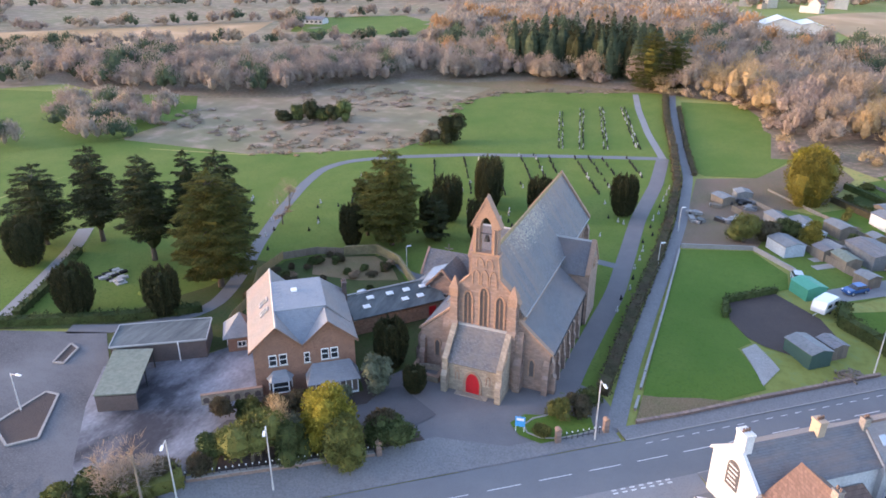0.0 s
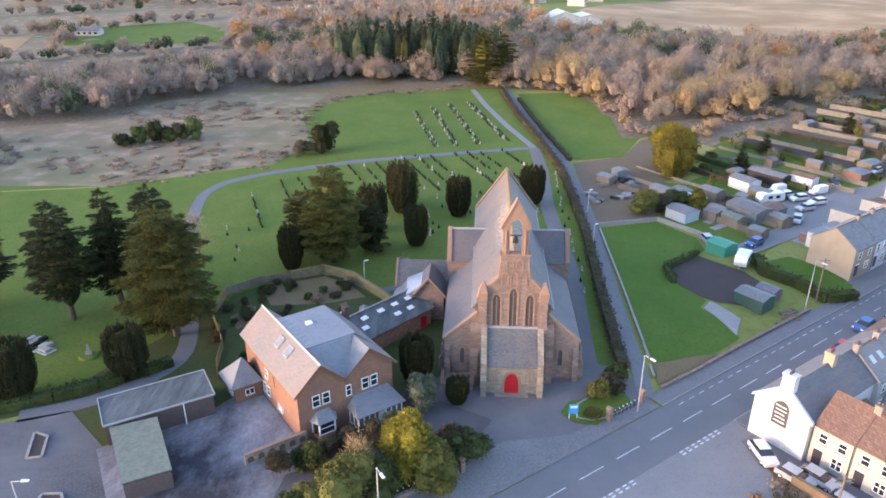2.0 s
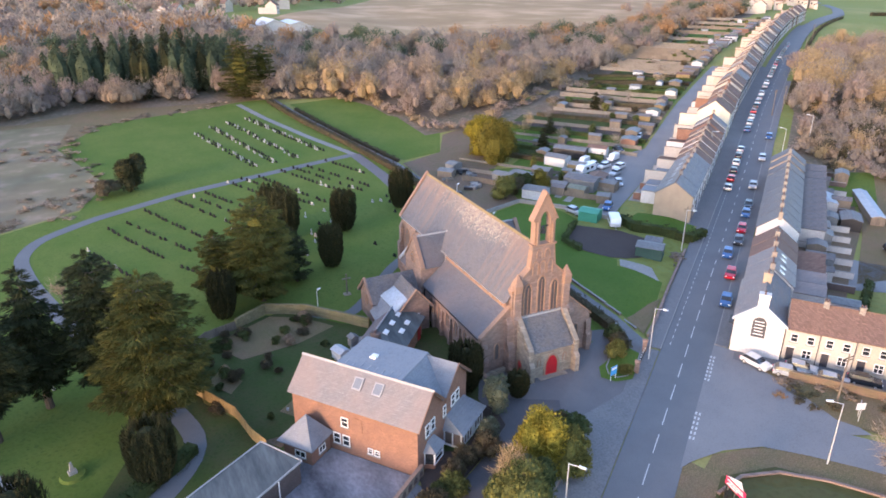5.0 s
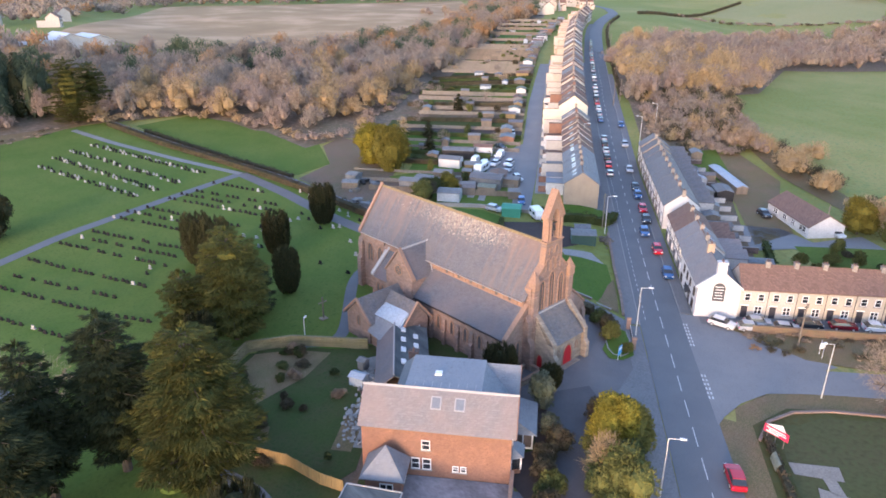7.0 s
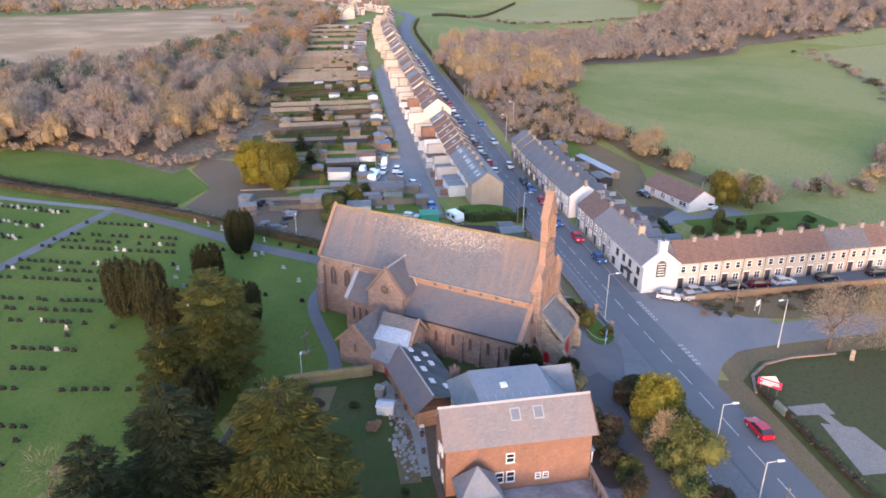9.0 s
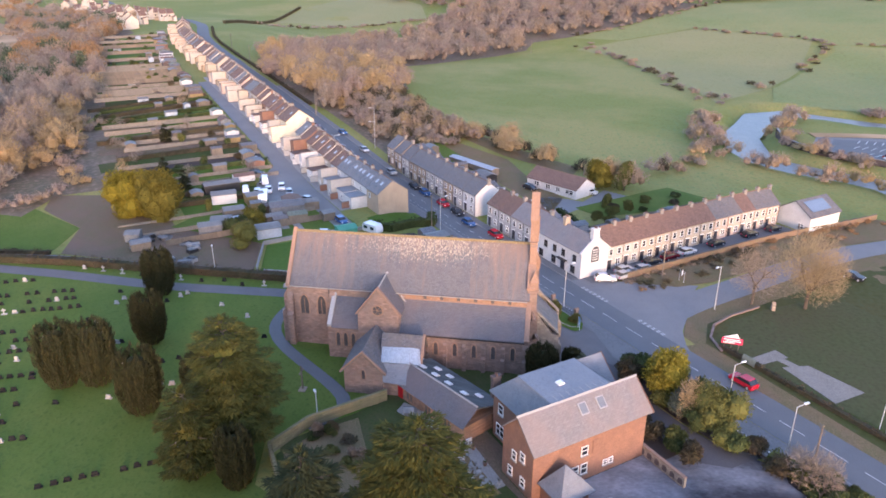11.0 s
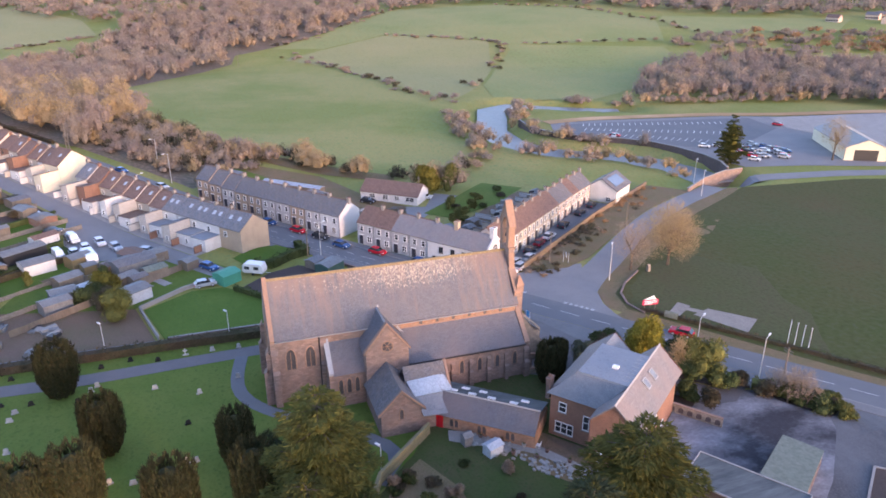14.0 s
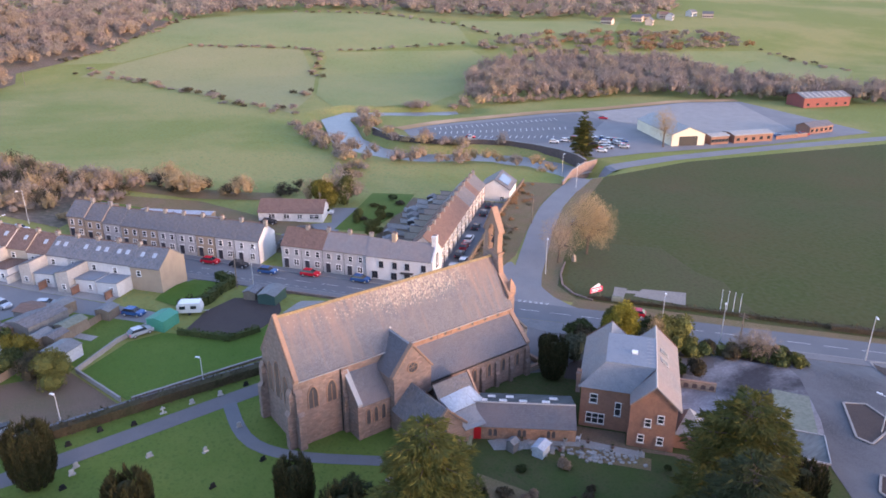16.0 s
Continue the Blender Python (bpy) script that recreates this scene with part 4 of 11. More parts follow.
# west front: gabled wall, stepped shoulders and the bellcote
bm = nb()
prism(bm, [(-4.6, 0, G), (4.6, 0, G), (4.6, 0, 13.2), (3.2, 0, 14.9), (1.95, 0, 16.2), (1.75, 0, 19.6), (-1.75, 0, 19.6), (-1.95, 0, 16.2), (-3.2, 0, 14.9), (-4.6, 0, 13.2)], (0, 0.95, 0))
part("west_front", bm, STONE, church)
for sx in (-1, 1):
    bm = nb()
    prism(bm, [(sx * 4.75, -0.1, 13.05), (sx * 4.75, -0.1, 13.4), (sx * 3.25, -0.1, 15.2), (sx * 1.9, -0.1, 16.5), (sx * 1.9, -0.1, 16.15), (sx * 3.2, -0.1, 14.85)], (0, 1.15, 0))
    part("coping", bm, STONE_TRIM, church, "orange dressed coping")
    # flanking buttress with a gabled pinnacle
    bm = nb()
    x0, x1 = sorted((sx * 3.35, sx * 4.55))
    box(bm, x0, x1, -0.75, 0, G, 9.2)
    box(bm, x0 + 0.1, x1 - 0.1, -0.5, 0, 9.2, 13.2)
    prism(bm, [(x0, -0.75, 9.2), (x0, -0.4, 9.2), (x0, -0.4, 9.8)], (x1 - x0, 0, 0))
    part("buttress", bm, STONE, church)
    bm = nb()
    box(bm, x0 + 0.02, x1 - 0.02, -0.62, 0.55, 13.2, 14.3)
    cxp = (x0 + x1) / 2
    apex = [bm.verts.new((cxp, -0.03, 16.0))]
    base = [bm.verts.new(p) for p in ((x0 - 0.04, -0.7, 14.3), (x1 + 0.04, -0.7, 14.3), (x1 + 0.04, 0.63, 14.3), (x0 - 0.04, 0.63, 14.3))]
    bm.faces.new(base)
    for i in range(4):
        bm.faces.new((base[i], base[(i + 1) % 4], apex[0]))
    part("pinnacle", bm, STONE_TRIM, church, "orange sandstone pinnacle")
    buttress(sx * 5.0, 0.35, 1.0, 1.5, 5.2, 8.4, (0, -1))
    bm = nb()
    prism(bm, [(sx * 1.72, -0.02, 19.5), (sx * 2.1, -0.02, 16.2), (sx * 1.72, -0.02, 16.2)], (0, 0.95, 0))
    part("shoulder", bm, STONE_TRIM, church)
# three tall lancets, the arcade and the upper roundels
for x, z, h in ((-2.15, 9.3, 4.6), (0, 9.3, 5.5), (2.15, 9.3, 4.6)):
    opening_frame("window", Vector((x, 0, z)), 1.0, h, h - 0.9, church, 0, STONE_TRIM, LEADED, hood=0.24)
for x in (-1.15, 0, 1.15):
    opening_frame("blind_arch", Vector((x, 0, 15.2)), 0.72, 1.9, 1.3, church, 0, STONE_TRIM, STONE, sub=False, hood=0.16)
for x in (-0.62, 0.62):
    opening_frame("blind_arch", Vector((x, 0, 17.7)), 0.7, 1.1, 0.55, church, 0, STONE_TRIM, STONE, sub=False, hood=0.16)
bm = nb()
box(bm, -4.6, 4.6, -0.12, 0.02, 9.0, 9.22)
part("string_course", bm, STONE_TRIM, church)
bm = nb()
box(bm, -1.95, 1.95, -0.14, 1.0, 19.45, 19.7)
part("string_course", bm, STONE_TRIM, church)
# bellcote: two piers, pointed opening, steep gable
for sx in (-1, 1):
    bm = nb()
    x0, x1 = sorted((sx * 0.78, sx * 1.6))
    box(bm, x0, x1, -0.05, 1.0, 19.7, 23.1)
    box(bm, x0 - 0.06, x1 + 0.06, -0.11, 1.06, 22.9, 23.1)
    part("bell_pier", bm, STONE_TRIM, church, "orange sandstone bellcote pier")
    bm = nb()
    tube(bm, (sx * 1.2, -0.12, 19.7), (sx * 1.2, -0.12, 22.9), 0.14)
    part("shaft", bm, STONE_TRIM, church)
bm = nb()
outline = [(-1.75, 0.0), (-1.75, 0.25), (0.0, 3.9), (1.75, 0.25), (1.75, 0.0)]
inner = arch(1.56, 1.35, 0.0)
ring = [Vector((x, 0, z + 22.95)) for x, z in outline] + [Vector((x, 0, z + 22.95)) for x, z in inner[::-1]]
prism(bm, [(p.x, -0.02, p.z) for p in ring], (0, 1.0, 0))
part("bell_gable", bm, STONE_TRIM, church, "steep orange sandstone gable")
for sx in (-1, 1):
    bm = nb()
    prism(bm, [(sx * 1.95, -0.12, 22.95), (sx * 1.95, -0.12, 23.25), (0, -0.12, 27.05), (0, -0.12, 26.65)], (0, 1.2, 0))
    part("coping", bm, STONE_TRIM, church, "orange dressed coping")
bm = nb()
tube(bm, (0, 0.45, 26.8), (0, 0.45, 27.3), 0.1, 0.03)
part("finial", bm, STONE_TRIM, church)
bm = nb()
prof = [(0.42, 21.1), (0.36, 21.25), (0.27, 21.6), (0.22, 21.85), (0.05, 21.95)]
for (r0, z0), (r1, z1) in zip(prof, prof[1:]):
    tube(bm, (0, 0.48, z0), (0, 0.48, z1), r0, r1, 12)
tube(bm, (-0.8, 0.48, 22.05), (0.8, 0.48, 22.05), 0.08)
part("bell", bm, BLACK, church, "dark bronze bell")

# west porch with its red door
bm = nb()
hole = arch(1.9, 3.15, 1.7)
outline = [(3.65, -0.4), (3.65, 4.4), (-3.55, 4.4), (-3.55, -0.4)]
prism(bm, [(x, -3.6, z + 1.1) for x, z in outline[::-1][:1] + hole + outline[:3]], (0, 0.5, 0))
porch_front = part("porch_front", bm, STONE_PALE, church, "pale sandstone porch wall")
opening_frame("door_surround", Vector((0, -3.62, 1.1)), 1.95, 3.15, 1.7, church, 0, STONE_TRIM, RED_DOOR, sub=False, hood=0.32)
for sx in (-1, 1):
    bm = nb()
    x0, x1 = sorted((0.02 * sx, 0.92 * sx))
    prism(bm, [(x0, -3.5, 1.1), (x1, -3.5, 1.1), (x1, -3.5, 3.2 if sx < 0 else 3.9), (x0, -3.5, 3.9 if sx < 0 else 3.2)], (0, 0.08, 0))
    leaf = part("door", bm, RED_DOOR, church, "bright red painted door leaf")
    bm = nb()
    tube(bm, (sx * 0.14, -3.56, 2.1), (sx * 0.14, -3.56, 2.35), 0.03)
    part("handle", bm, BLACK, leaf)
    bm = nb()
    box(bm, min(sx * 3.1, sx * 3.6), max(sx * 3.1, sx * 3.6), -3.1, 0.0, G, 5.4)
    prism(bm, [(sx * 3.1, -3.1, 5.4), (sx * 3.1, 0.0, 5.4), (sx * 3.1, 0.0, 8.6)], (sx * 0.5, 0, 0))
    part("porch_side", bm, STONE_PALE, church)
    bm = nb()
    x0, x1 = sorted((sx * 3.3, sx * 4.05))
    box(bm, x0, x1, -4.6, -3.0, G, 3.6)
    box(bm, x0, x1, -4.1, -3.0, 3.6, 5.6)
    prism(bm, [(x0, -4.6, 3.6), (x0, -4.1, 3.6), (x0, -4.1, 4.2)], (x1 - x0, 0, 0))
    prism(bm, [(x0, -4.1, 5.6), (x0, -0.6, 9.1), (x0, -0.6, 9.4), (x0, -4.1, 5.95)], (x1 - x0, 0, 0))
    prism(bm, [(x0, -3.0, 1.0), (x0, -0.6, 1.0), (x0, -0.6, 9.1), (x0, -3.0, 5.65)], (x1 - x0, 0, 0))
    part("porch_buttress", bm, STONE_PALE, church, "pale stone buttress with raking coping")
    opening_frame("window", Vector((sx * 2.1, -3.6, 2.9)), 0.4, 1.3, 0.9, church, 0, STONE_TRIM, STONE_PALE, sub=False, hood=0.1)
slab_roof("porch_roof", [(-3.4, -0.05, 9.2), (3.4, -0.05, 9.2), (3.4, -3.95, 5.35), (-3.4, -3.95, 5.35)], SLATE_DARK, church, 0.2, "dark slate porch roof")
bm = nb()
box(bm, -3.4, 3.4, -0.25, 0.0, 8.9, 9.3)
part("flashing", bm, LEAD, church)
opening_frame("side_door", Vector((-4.05, -1.8, 1.1)), 0.9, 2.3, 1.6, church, -90, STONE_TRIM, RED_DOOR, sub=False, hood=0.15)
for i in range(3):
    bm = nb()
    box(bm, -2.2 - 0.35 * (2 - i), 2.2 + 0.35 * (2 - i), -4.5 - 0.36 * (2 - i), -3.6, 0.8, 0.72 + 0.18 * (i + 1))
    part("step", bm, STONE_PALE, church)
# low forecourt wall and steps beside the porch
lowwall = thing("boundary_wall", "low pale stone wall round a sunken area", "wall", -8, -2.8, 1.1)
for x0, x1, y0, y1 in ((-9.4, -5.0, -3.2, -2.8), (-9.4, -9.0, -2.8, 0.2), (-5.4, -5.0, -2.8, -0.4)):
    bm = nb()
    box(bm, x0, x1, y0, y1, 0.8, 2.0)
    part("wall_length", bm, STONE_PALE, lowwall)
    bm = nb()
    box(bm, x0 - 0.06, x1 + 0.06, y0 - 0.06, y1 + 0.06, 2.0, 2.12)
    part("coping", bm, STONE_TRIM, lowwall)
# ---- sash windows, used all over ----


def lattice(bm, xs, zs, y0, y1, m):
    """A flat frame in one piece: every second strip between xs and between zs is solid, the rest is open."""
    nx, nz = len(xs) - 1, len(zs) - 1
    v = [[[bm.verts.new(m @ Vector((x, y, z))) for z in zs] for x in xs] for y in (y0, y1)]

    def solid(i, j):
        return 0 <= i < nx and 0 <= j < nz and (i % 2 == 0 or j % 2 == 0)

    for i in range(nx):
        for j in range(nz):
            if not solid(i, j):
                continue
            a, b = v
            bm.faces.new((a[i][j], a[i + 1][j], a[i + 1][j + 1], a[i][j + 1]))
            bm.faces.new((b[i][j + 1], b[i + 1][j + 1], b[i + 1][j], b[i][j]))
            if not solid(i - 1, j):
                bm.faces.new((a[i][j], a[i][j + 1], b[i][j + 1], b[i][j]))
            if not solid(i + 1, j):
                bm.faces.new((a[i + 1][j + 1], a[i + 1][j], b[i + 1][j], b[i + 1][j + 1]))
            if not solid(i, j - 1):
                bm.faces.new((a[i + 1][j], a[i][j], b[i][j], b[i + 1][j]))
            if not solid(i, j + 1):
                bm.faces.new((a[i][j + 1], a[i + 1][j + 1], b[i + 1][j + 1], b[i][j + 1]))


def sash(name, at, w, h, face, parent, frame_mat=None, bars=1, mid=True, deep=0.12):
    """A framed window on a wall: frame, pane, middle rail and sill. at: the middle of the sill; face 0 looks to -y."""
    m = Matrix.Translation(at) @ Matrix.Rotation(radians(face), 4, "Z")
    fm = frame_mat or UPVC
    t = 0.09
    bm = nb()
    xs = [-w / 2, -w / 2 + t]
    for i in range(1, bars):
        xs += [-w / 2 + w * i / bars - 0.05, -w / 2 + w * i / bars + 0.05]
    xs += [w / 2 - t, w / 2]
    zs = [0, t] + ([h * 0.52, h * 0.52 + 0.06] if mid else []) + [h - t, h]
    lattice(bm, xs, zs, -deep, 0.02, m)
    f = part(name, bm, fm, parent)
    bm = nb()
    box(bm, -w / 2 + t, w / 2 - t, -deep * 0.4, 0.015, t, h - t, m)
    part("pane", bm, GLASS, f, "dark window glass")
    bm = nb()
    box(bm, -w / 2 - 0.1, w / 2 + 0.1, -deep - 0.1, 0.03, -0.1, 0.0, m)
    part("sill", bm, KERB, f)
    return f


# ---- the presbytery, in the street's directions: s across, d back ----
house = thing("presbytery", "large red brick house with twin front gables and slate roofs", "house", *st(-7.8, 30, 1.1), STREET_TURN)
SM = Matrix.Translation((0, -24, 0)) @ Matrix.Rotation(radians(STREET_TURN), 4, "Z")


def sp(s, d, z):
    return SM @ Vector((s, d, z))


HG = 0.5
bm = nb()
prism(bm, [(-14.2, 22.8, HG), (-8.15, 22.8, HG), (-8.15, 22.8, 7.9), (-11.17, 22.8, 10.8), (-14.2, 22.8, 7.9)], (0, 17.0, 0), SM)
part("side_wing", bm, BRICK, house, "red brick wing with a gable")
bm = nb()
box(bm, -8.15, -1.4, 22.8, 36.8, HG, 7.9, SM)
prism(bm, [(-8.15, 22.8, 7.9), (-1.4, 22.8, 7.9), (-4.7, 22.8, 10.75)], (0, 3.5, 0), SM)
part("main_block", bm, BRICK, house)


def sroof(name, pts, mat, parent, thick=0.18, label=""):
    return slab_roof(name, [sp(*p) for p in pts], mat, parent, thick, label)


sroof("wing_roof", [(-11.17, 22.3, 11.05), (-11.17, 40.1, 11.05), (-14.75, 40.1, 7.75), (-14.75, 22.3, 7.75)], SLATE_PALE, house, label="pale slate roof slope with two skylights")
sroof("wing_roof", [(-11.17, 22.3, 11.05), (-11.17, 26.5, 11.05), (-8.0, 22.3, 8.05)], SLATE_PALE, house)
sroof("wing_roof", [(-11.17, 35.6, 11.05), (-11.17, 40.1, 11.05), (-8.0, 40.1, 7.85), (-8.0, 37.2, 7.85)], SLATE_PALE, house)
sroof("gable_roof", [(-4.7, 22.3, 11.0), (-4.7, 26.5, 11.0), (-8.3, 22.3, 7.85)], SLATE_COOL, house)
sroof("gable_roof", [(-4.7, 22.3, 11.0), (-4.7, 26.5, 11.0), (-0.95, 26.5, 7.75), (-0.95, 22.3, 7.75)], SLATE_PALE, house)
sroof("front_slope", [(-11.17, 26.6, 11.1), (-4.7, 26.6, 11.1), (-7.9, 22.5, 7.95), (-8.2, 22.5, 7.95)], SLATE_COOL, house)
sroof("side_slope", [(-4.4, 26.5, 11.1), (-4.4, 35.2, 11.1), (-0.95, 37.3, 7.75), (-0.95, 26.5, 7.75)], SLATE_PALE, house)
sroof("rear_slope", [(-11.17, 35.2, 11.1), (-4.4, 35.2, 11.1), (-0.95, 37.3, 7.75), (-8.0, 37.3, 7.75)], SLATE_COOL, house)
bm = nb()
box(bm, -11.2, -4.35, 26.5, 35.3, 10.9, 11.16, SM)
deck = part("flat_roof", bm, FLATROOF, house, "pale grey flat roof deck with welted seams")
for i in range(8):
    bm = nb()
    box(bm, -10.9, -9.9, 27.2 + i, 27.26 + i, 11.16, 11.21, SM)
    part("seam", bm, LEAD, deck)
bm = nb()
box(bm, -8.6, -7.8, 31.4, 32.2, 11.16, 11.4, SM)
part("rooflight", bm, UPVC, house, "white rooflight")
bm = nb()
prism(bm, [(-11.32, 22.2, 10.98), (-11.02, 22.2, 10.98), (-11.17, 22.2, 11.22)], (0, 18.0, 0), SM)
part("ridge_tiles", bm, LEAD, house)
for d0 in (28.8, 31.5):
    m = SM @ Matrix.Translation((-12.35, d0, 9.98)) @ Matrix.Rotation(radians(-42.7), 4, "Y")
    bm = nb()
    box(bm, -0.75, 0.75, -0.60, 0.60, 0.0, 0.14, m)
    f = part("skylight", bm, LEAD, house, "tilted roof window")
    bm = nb()
    box(bm, -0.60, 0.60, -0.45, 0.45, 0.14, 0.17, m)
    part("pane", bm, ROOF_PANE, f)
for s0, s1, sm_, zt in ((-14.75, -7.9, -11.17, 11.05), (-8.3, -0.95, -4.7, 11.0)):
    for a in (s0, s1):
        bm = nb()
        prism(bm, [(a, 22.22, 7.62), (a, 22.22, 7.92), (sm_, 22.22, zt + 0.1), (sm_, 22.22, zt - 0.2)], (0, 0.1, 0), SM)
        part("bargeboard", bm, BARGE, house)
for s, d, z, w, h, f, bars in ((-11.9, 22.8, 5.3, 1.0, 1.6, 0, 1), (-10.6, 22.8, 5.3, 1.0, 1.6, 0, 1), (-7.6, 22.8, 5.2, 0.75, 1.5, 0, 1), (-5.3, 22.8, 5.3, 1.0, 1.6, 0, 1), (-4.1, 22.8, 5.3, 1.0, 1.6, 0, 1),
                               (-14.2, 32.4, 4.9, 1.0, 1.3, -90, 1), (-14.2, 33.6, 2.2, 1.0, 1.5, -90, 1), (-14.2, 32.3, 2.2, 1.0, 1.5, -90, 1), (-14.2, 29.0, 2.2, 0.7, 0.8, -90, 1), (-14.2, 28.1, 2.2, 0.7, 0.8, -90, 1),
                               (-12.2, 39.8, 5.4, 0.9, 1.3, 180, 1), (-10.6, 39.8, 4.6, 0.9, 1.3, 180, 1), (-9.9, 39.8, 2.0, 0.9, 1.3, 180, 1), (-12.4, 39.8, 2.0, 0.9, 1.3, 180, 1),
                               (-3.2, 36.8, 5.2, 1.1, 1.5, 180, 1), (-3.6, 36.8, 1.9, 2.6, 1.7, 180, 3), (-6.6, 36.8, 3.6, 0.9, 2.2, 180, 1), (-1.4, 26.0, 5.0, 1.0, 1.5, 90, 1), (-1.4, 32.0, 5.0, 1.0, 1.5, 90, 1), (-1.4, 31.0, 1.9, 1.0, 1.5, 90, 1)):
    sash("window", sp(s, d, z), w, h, f + STREET_TURN, house, bars=bars)
bm = nb()
box(bm, -14.28, -14.2, 30.0, 31.2, 4.8, 6.6, SM)
part("blocked_window", bm, BRICK, house, "bricked-up window panel")
# bay window and glazed front porch
bay = [(-12.6, 22.8), (-12.2, 21.7), (-10.2, 21.7), (-9.8, 22.8)]
bm = nb()
prism(bm, [(*p, HG) for p in bay], (0, 0, 1.4), SM)
part("bay_base", bm, BRICK, house)
bm = nb()
prism(bm, [(*p, 1.9) for p in bay], (0, 0, 1.7), SM)
bayg = part("bay_window", bm, GLASS, house, "dark bay window glass")
for p in bay:
    bm = nb()
    box(bm, p[0] - 0.09, p[0] + 0.09, p[1] - 0.09, p[1] + 0.09, 1.85, 3.65, SM)
    part("mullion", bm, UPVC, bayg)
bm = nb()
box(bm, -12.3, -10.1, 21.63, 21.75, 1.85, 1.97, SM)
box(bm, -12.3, -10.1, 21.63, 21.75, 3.5, 3.62, SM)
box(bm, -12.25, -10.15, 21.63, 21.75, 2.7, 2.78, SM)
part("rail", bm, UPVC, bayg)
bm = nb()
tip = [sp(-12.0, 22.78, 4.6), sp(-10.4, 22.78, 4.6)]
low = [sp(-12.95, 22.8, 3.6), sp(-12.4, 21.35, 3.6), sp(-10.0, 21.35, 3.6), sp(-9.45, 22.8, 3.6)]
vt, vl = [bm.verts.new(p) for p in tip], [bm.verts.new(p) for p in low]
bm.faces.new((vl[0], vl[1], vt[0]))
bm.faces.new((vl[1], vl[2], vt[1], vt[0]))
bm.faces.new((vl[2], vl[3], vt[1]))
bm.faces.new((vl[3], vl[0], vt[0], vt[1]))
bm.faces.new(vl[::-1])
part("bay_roof", bm, SLATE_COOL, house)
bm = nb()
box(bm, -7.7, -1.5, 20.4, 22.8, HG, 1.38, SM)
conserv = part("front_porch", bm, UPVC, house, "white glazed lean-to porch")
bm = nb()
box(bm, -7.6, -1.6, 20.5, 22.75, 1.38, 3.4, SM)
part("pane", bm, PORCH_PANE, conserv, "porch glazing")
for i in range(9):
    bm = nb()
    s = -7.65 + i * 6.1 / 8
    box(bm, s - 0.07, s + 0.07, 20.4, 20.53, 1.35, 3.45, SM)
    part("mullion", bm, UPVC, conserv)
for i in range(3):
    bm = nb()
    box(bm, -7.72, -7.6, 20.45 + i * 1.1, 20.6 + i * 1.1, 1.35, 3.45, SM)
    part("mullion", bm, UPVC, conserv)
bm = nb()
box(bm, -4.9, -4.0, 20.33, 20.42, 0.9, 3.0, SM)
part("door", bm, UPVC, conserv, "white glazed door")
sroof("porch_roof", [(-7.0, 22.85, 4.9), (-2.2, 22.85, 4.9), (-1.2, 20.0, 3.4), (-8.0, 20.0, 3.4)], SLATE_COOL, house, 0.12)
sroof("porch_roof", [(-7.0, 22.85, 4.9), (-8.0, 20.0, 3.4), (-8.0, 22.85, 3.4)], SLATE_COOL, house, 0.12)
sroof("porch_roof", [(-2.2, 22.85, 4.9), (-1.2, 20.0, 3.4), (-1.2, 22.85, 3.4)], SLATE_COOL, house, 0.12)


def chimney(name, at, w, d, z0, z1, turn, parent, mat, pots=3):
    m = Matrix.Translation((at[0], at[1], 0)) @ Matrix.Rotation(radians(turn), 4, "Z")
    bm = nb()
    box(bm, -w / 2, w / 2, -d / 2, d / 2, z0, z1 - 0.25, m)
    box(bm, -w / 2 - 0.07, w / 2 + 0.07, -d / 2 - 0.07, d / 2 + 0.07, z1 - 0.25, z1, m)
    c = part(name, bm, mat, parent)
    for i in range(pots):
        bm = nb()
        x = -w / 2 + w * (i + 0.5) / pots
        tube(bm, (x, 0, z1), (x, 0, z1 + 0.4), 0.13, 0.1, 8, m)
        part("chimney_pot", bm, TILE_BROWN, c, "clay chimney pot")
    return c


chimney("chimney", sp(-0.9, 36.2, 0), 0.6, 1.2, 6.5, 9.6, STREET_TURN, house, BRICK_DARK, 2)
# pyramid-roofed annex beside the yard
annex = thing("annex", "small brick annex with a pyramid slate roof", "building", *sp(-15.9, 37, 1.1), STREET_TURN)
bm = nb()
box(bm, -17.9, -14.24, 34.6, 38.6, HG, 3.7, SM)
part("wall", bm, BRICK, annex)
tipz = sp(-15.9, 36.6, 6.3)
low = [sp(-18.5, 34.1, 3.55), sp(-14.25, 34.1, 3.55), sp(-14.25, 39.1, 3.55), sp(-18.5, 39.1, 3.55)]
for i in range(4):
    bm = nb()
    a, b = low[i], low[(i + 1) % 4]
    vs = [bm.verts.new(p) for p in (a, b, tipz)]
    bm.faces.new(vs)
    geo = bmesh.ops.extrude_face_region(bm, geom=bm.faces[:])
    for v in geo["geom"]:
        if isinstance(v, bmesh.types.BMVert):
            v.co.z += 0.14
    part("roof", bm, SLATE_COOL, annex, "pale slate roof slope")
sash("window", sp(-17.9, 36.2, 1.9), 1.5, 0.9, STREET_TURN - 90, annex, bars=2, mid=False)
sash("window", sp(-16.0, 34.6, 1.9), 1.2, 0.9, STREET_TURN, annex, bars=2, mid=False)

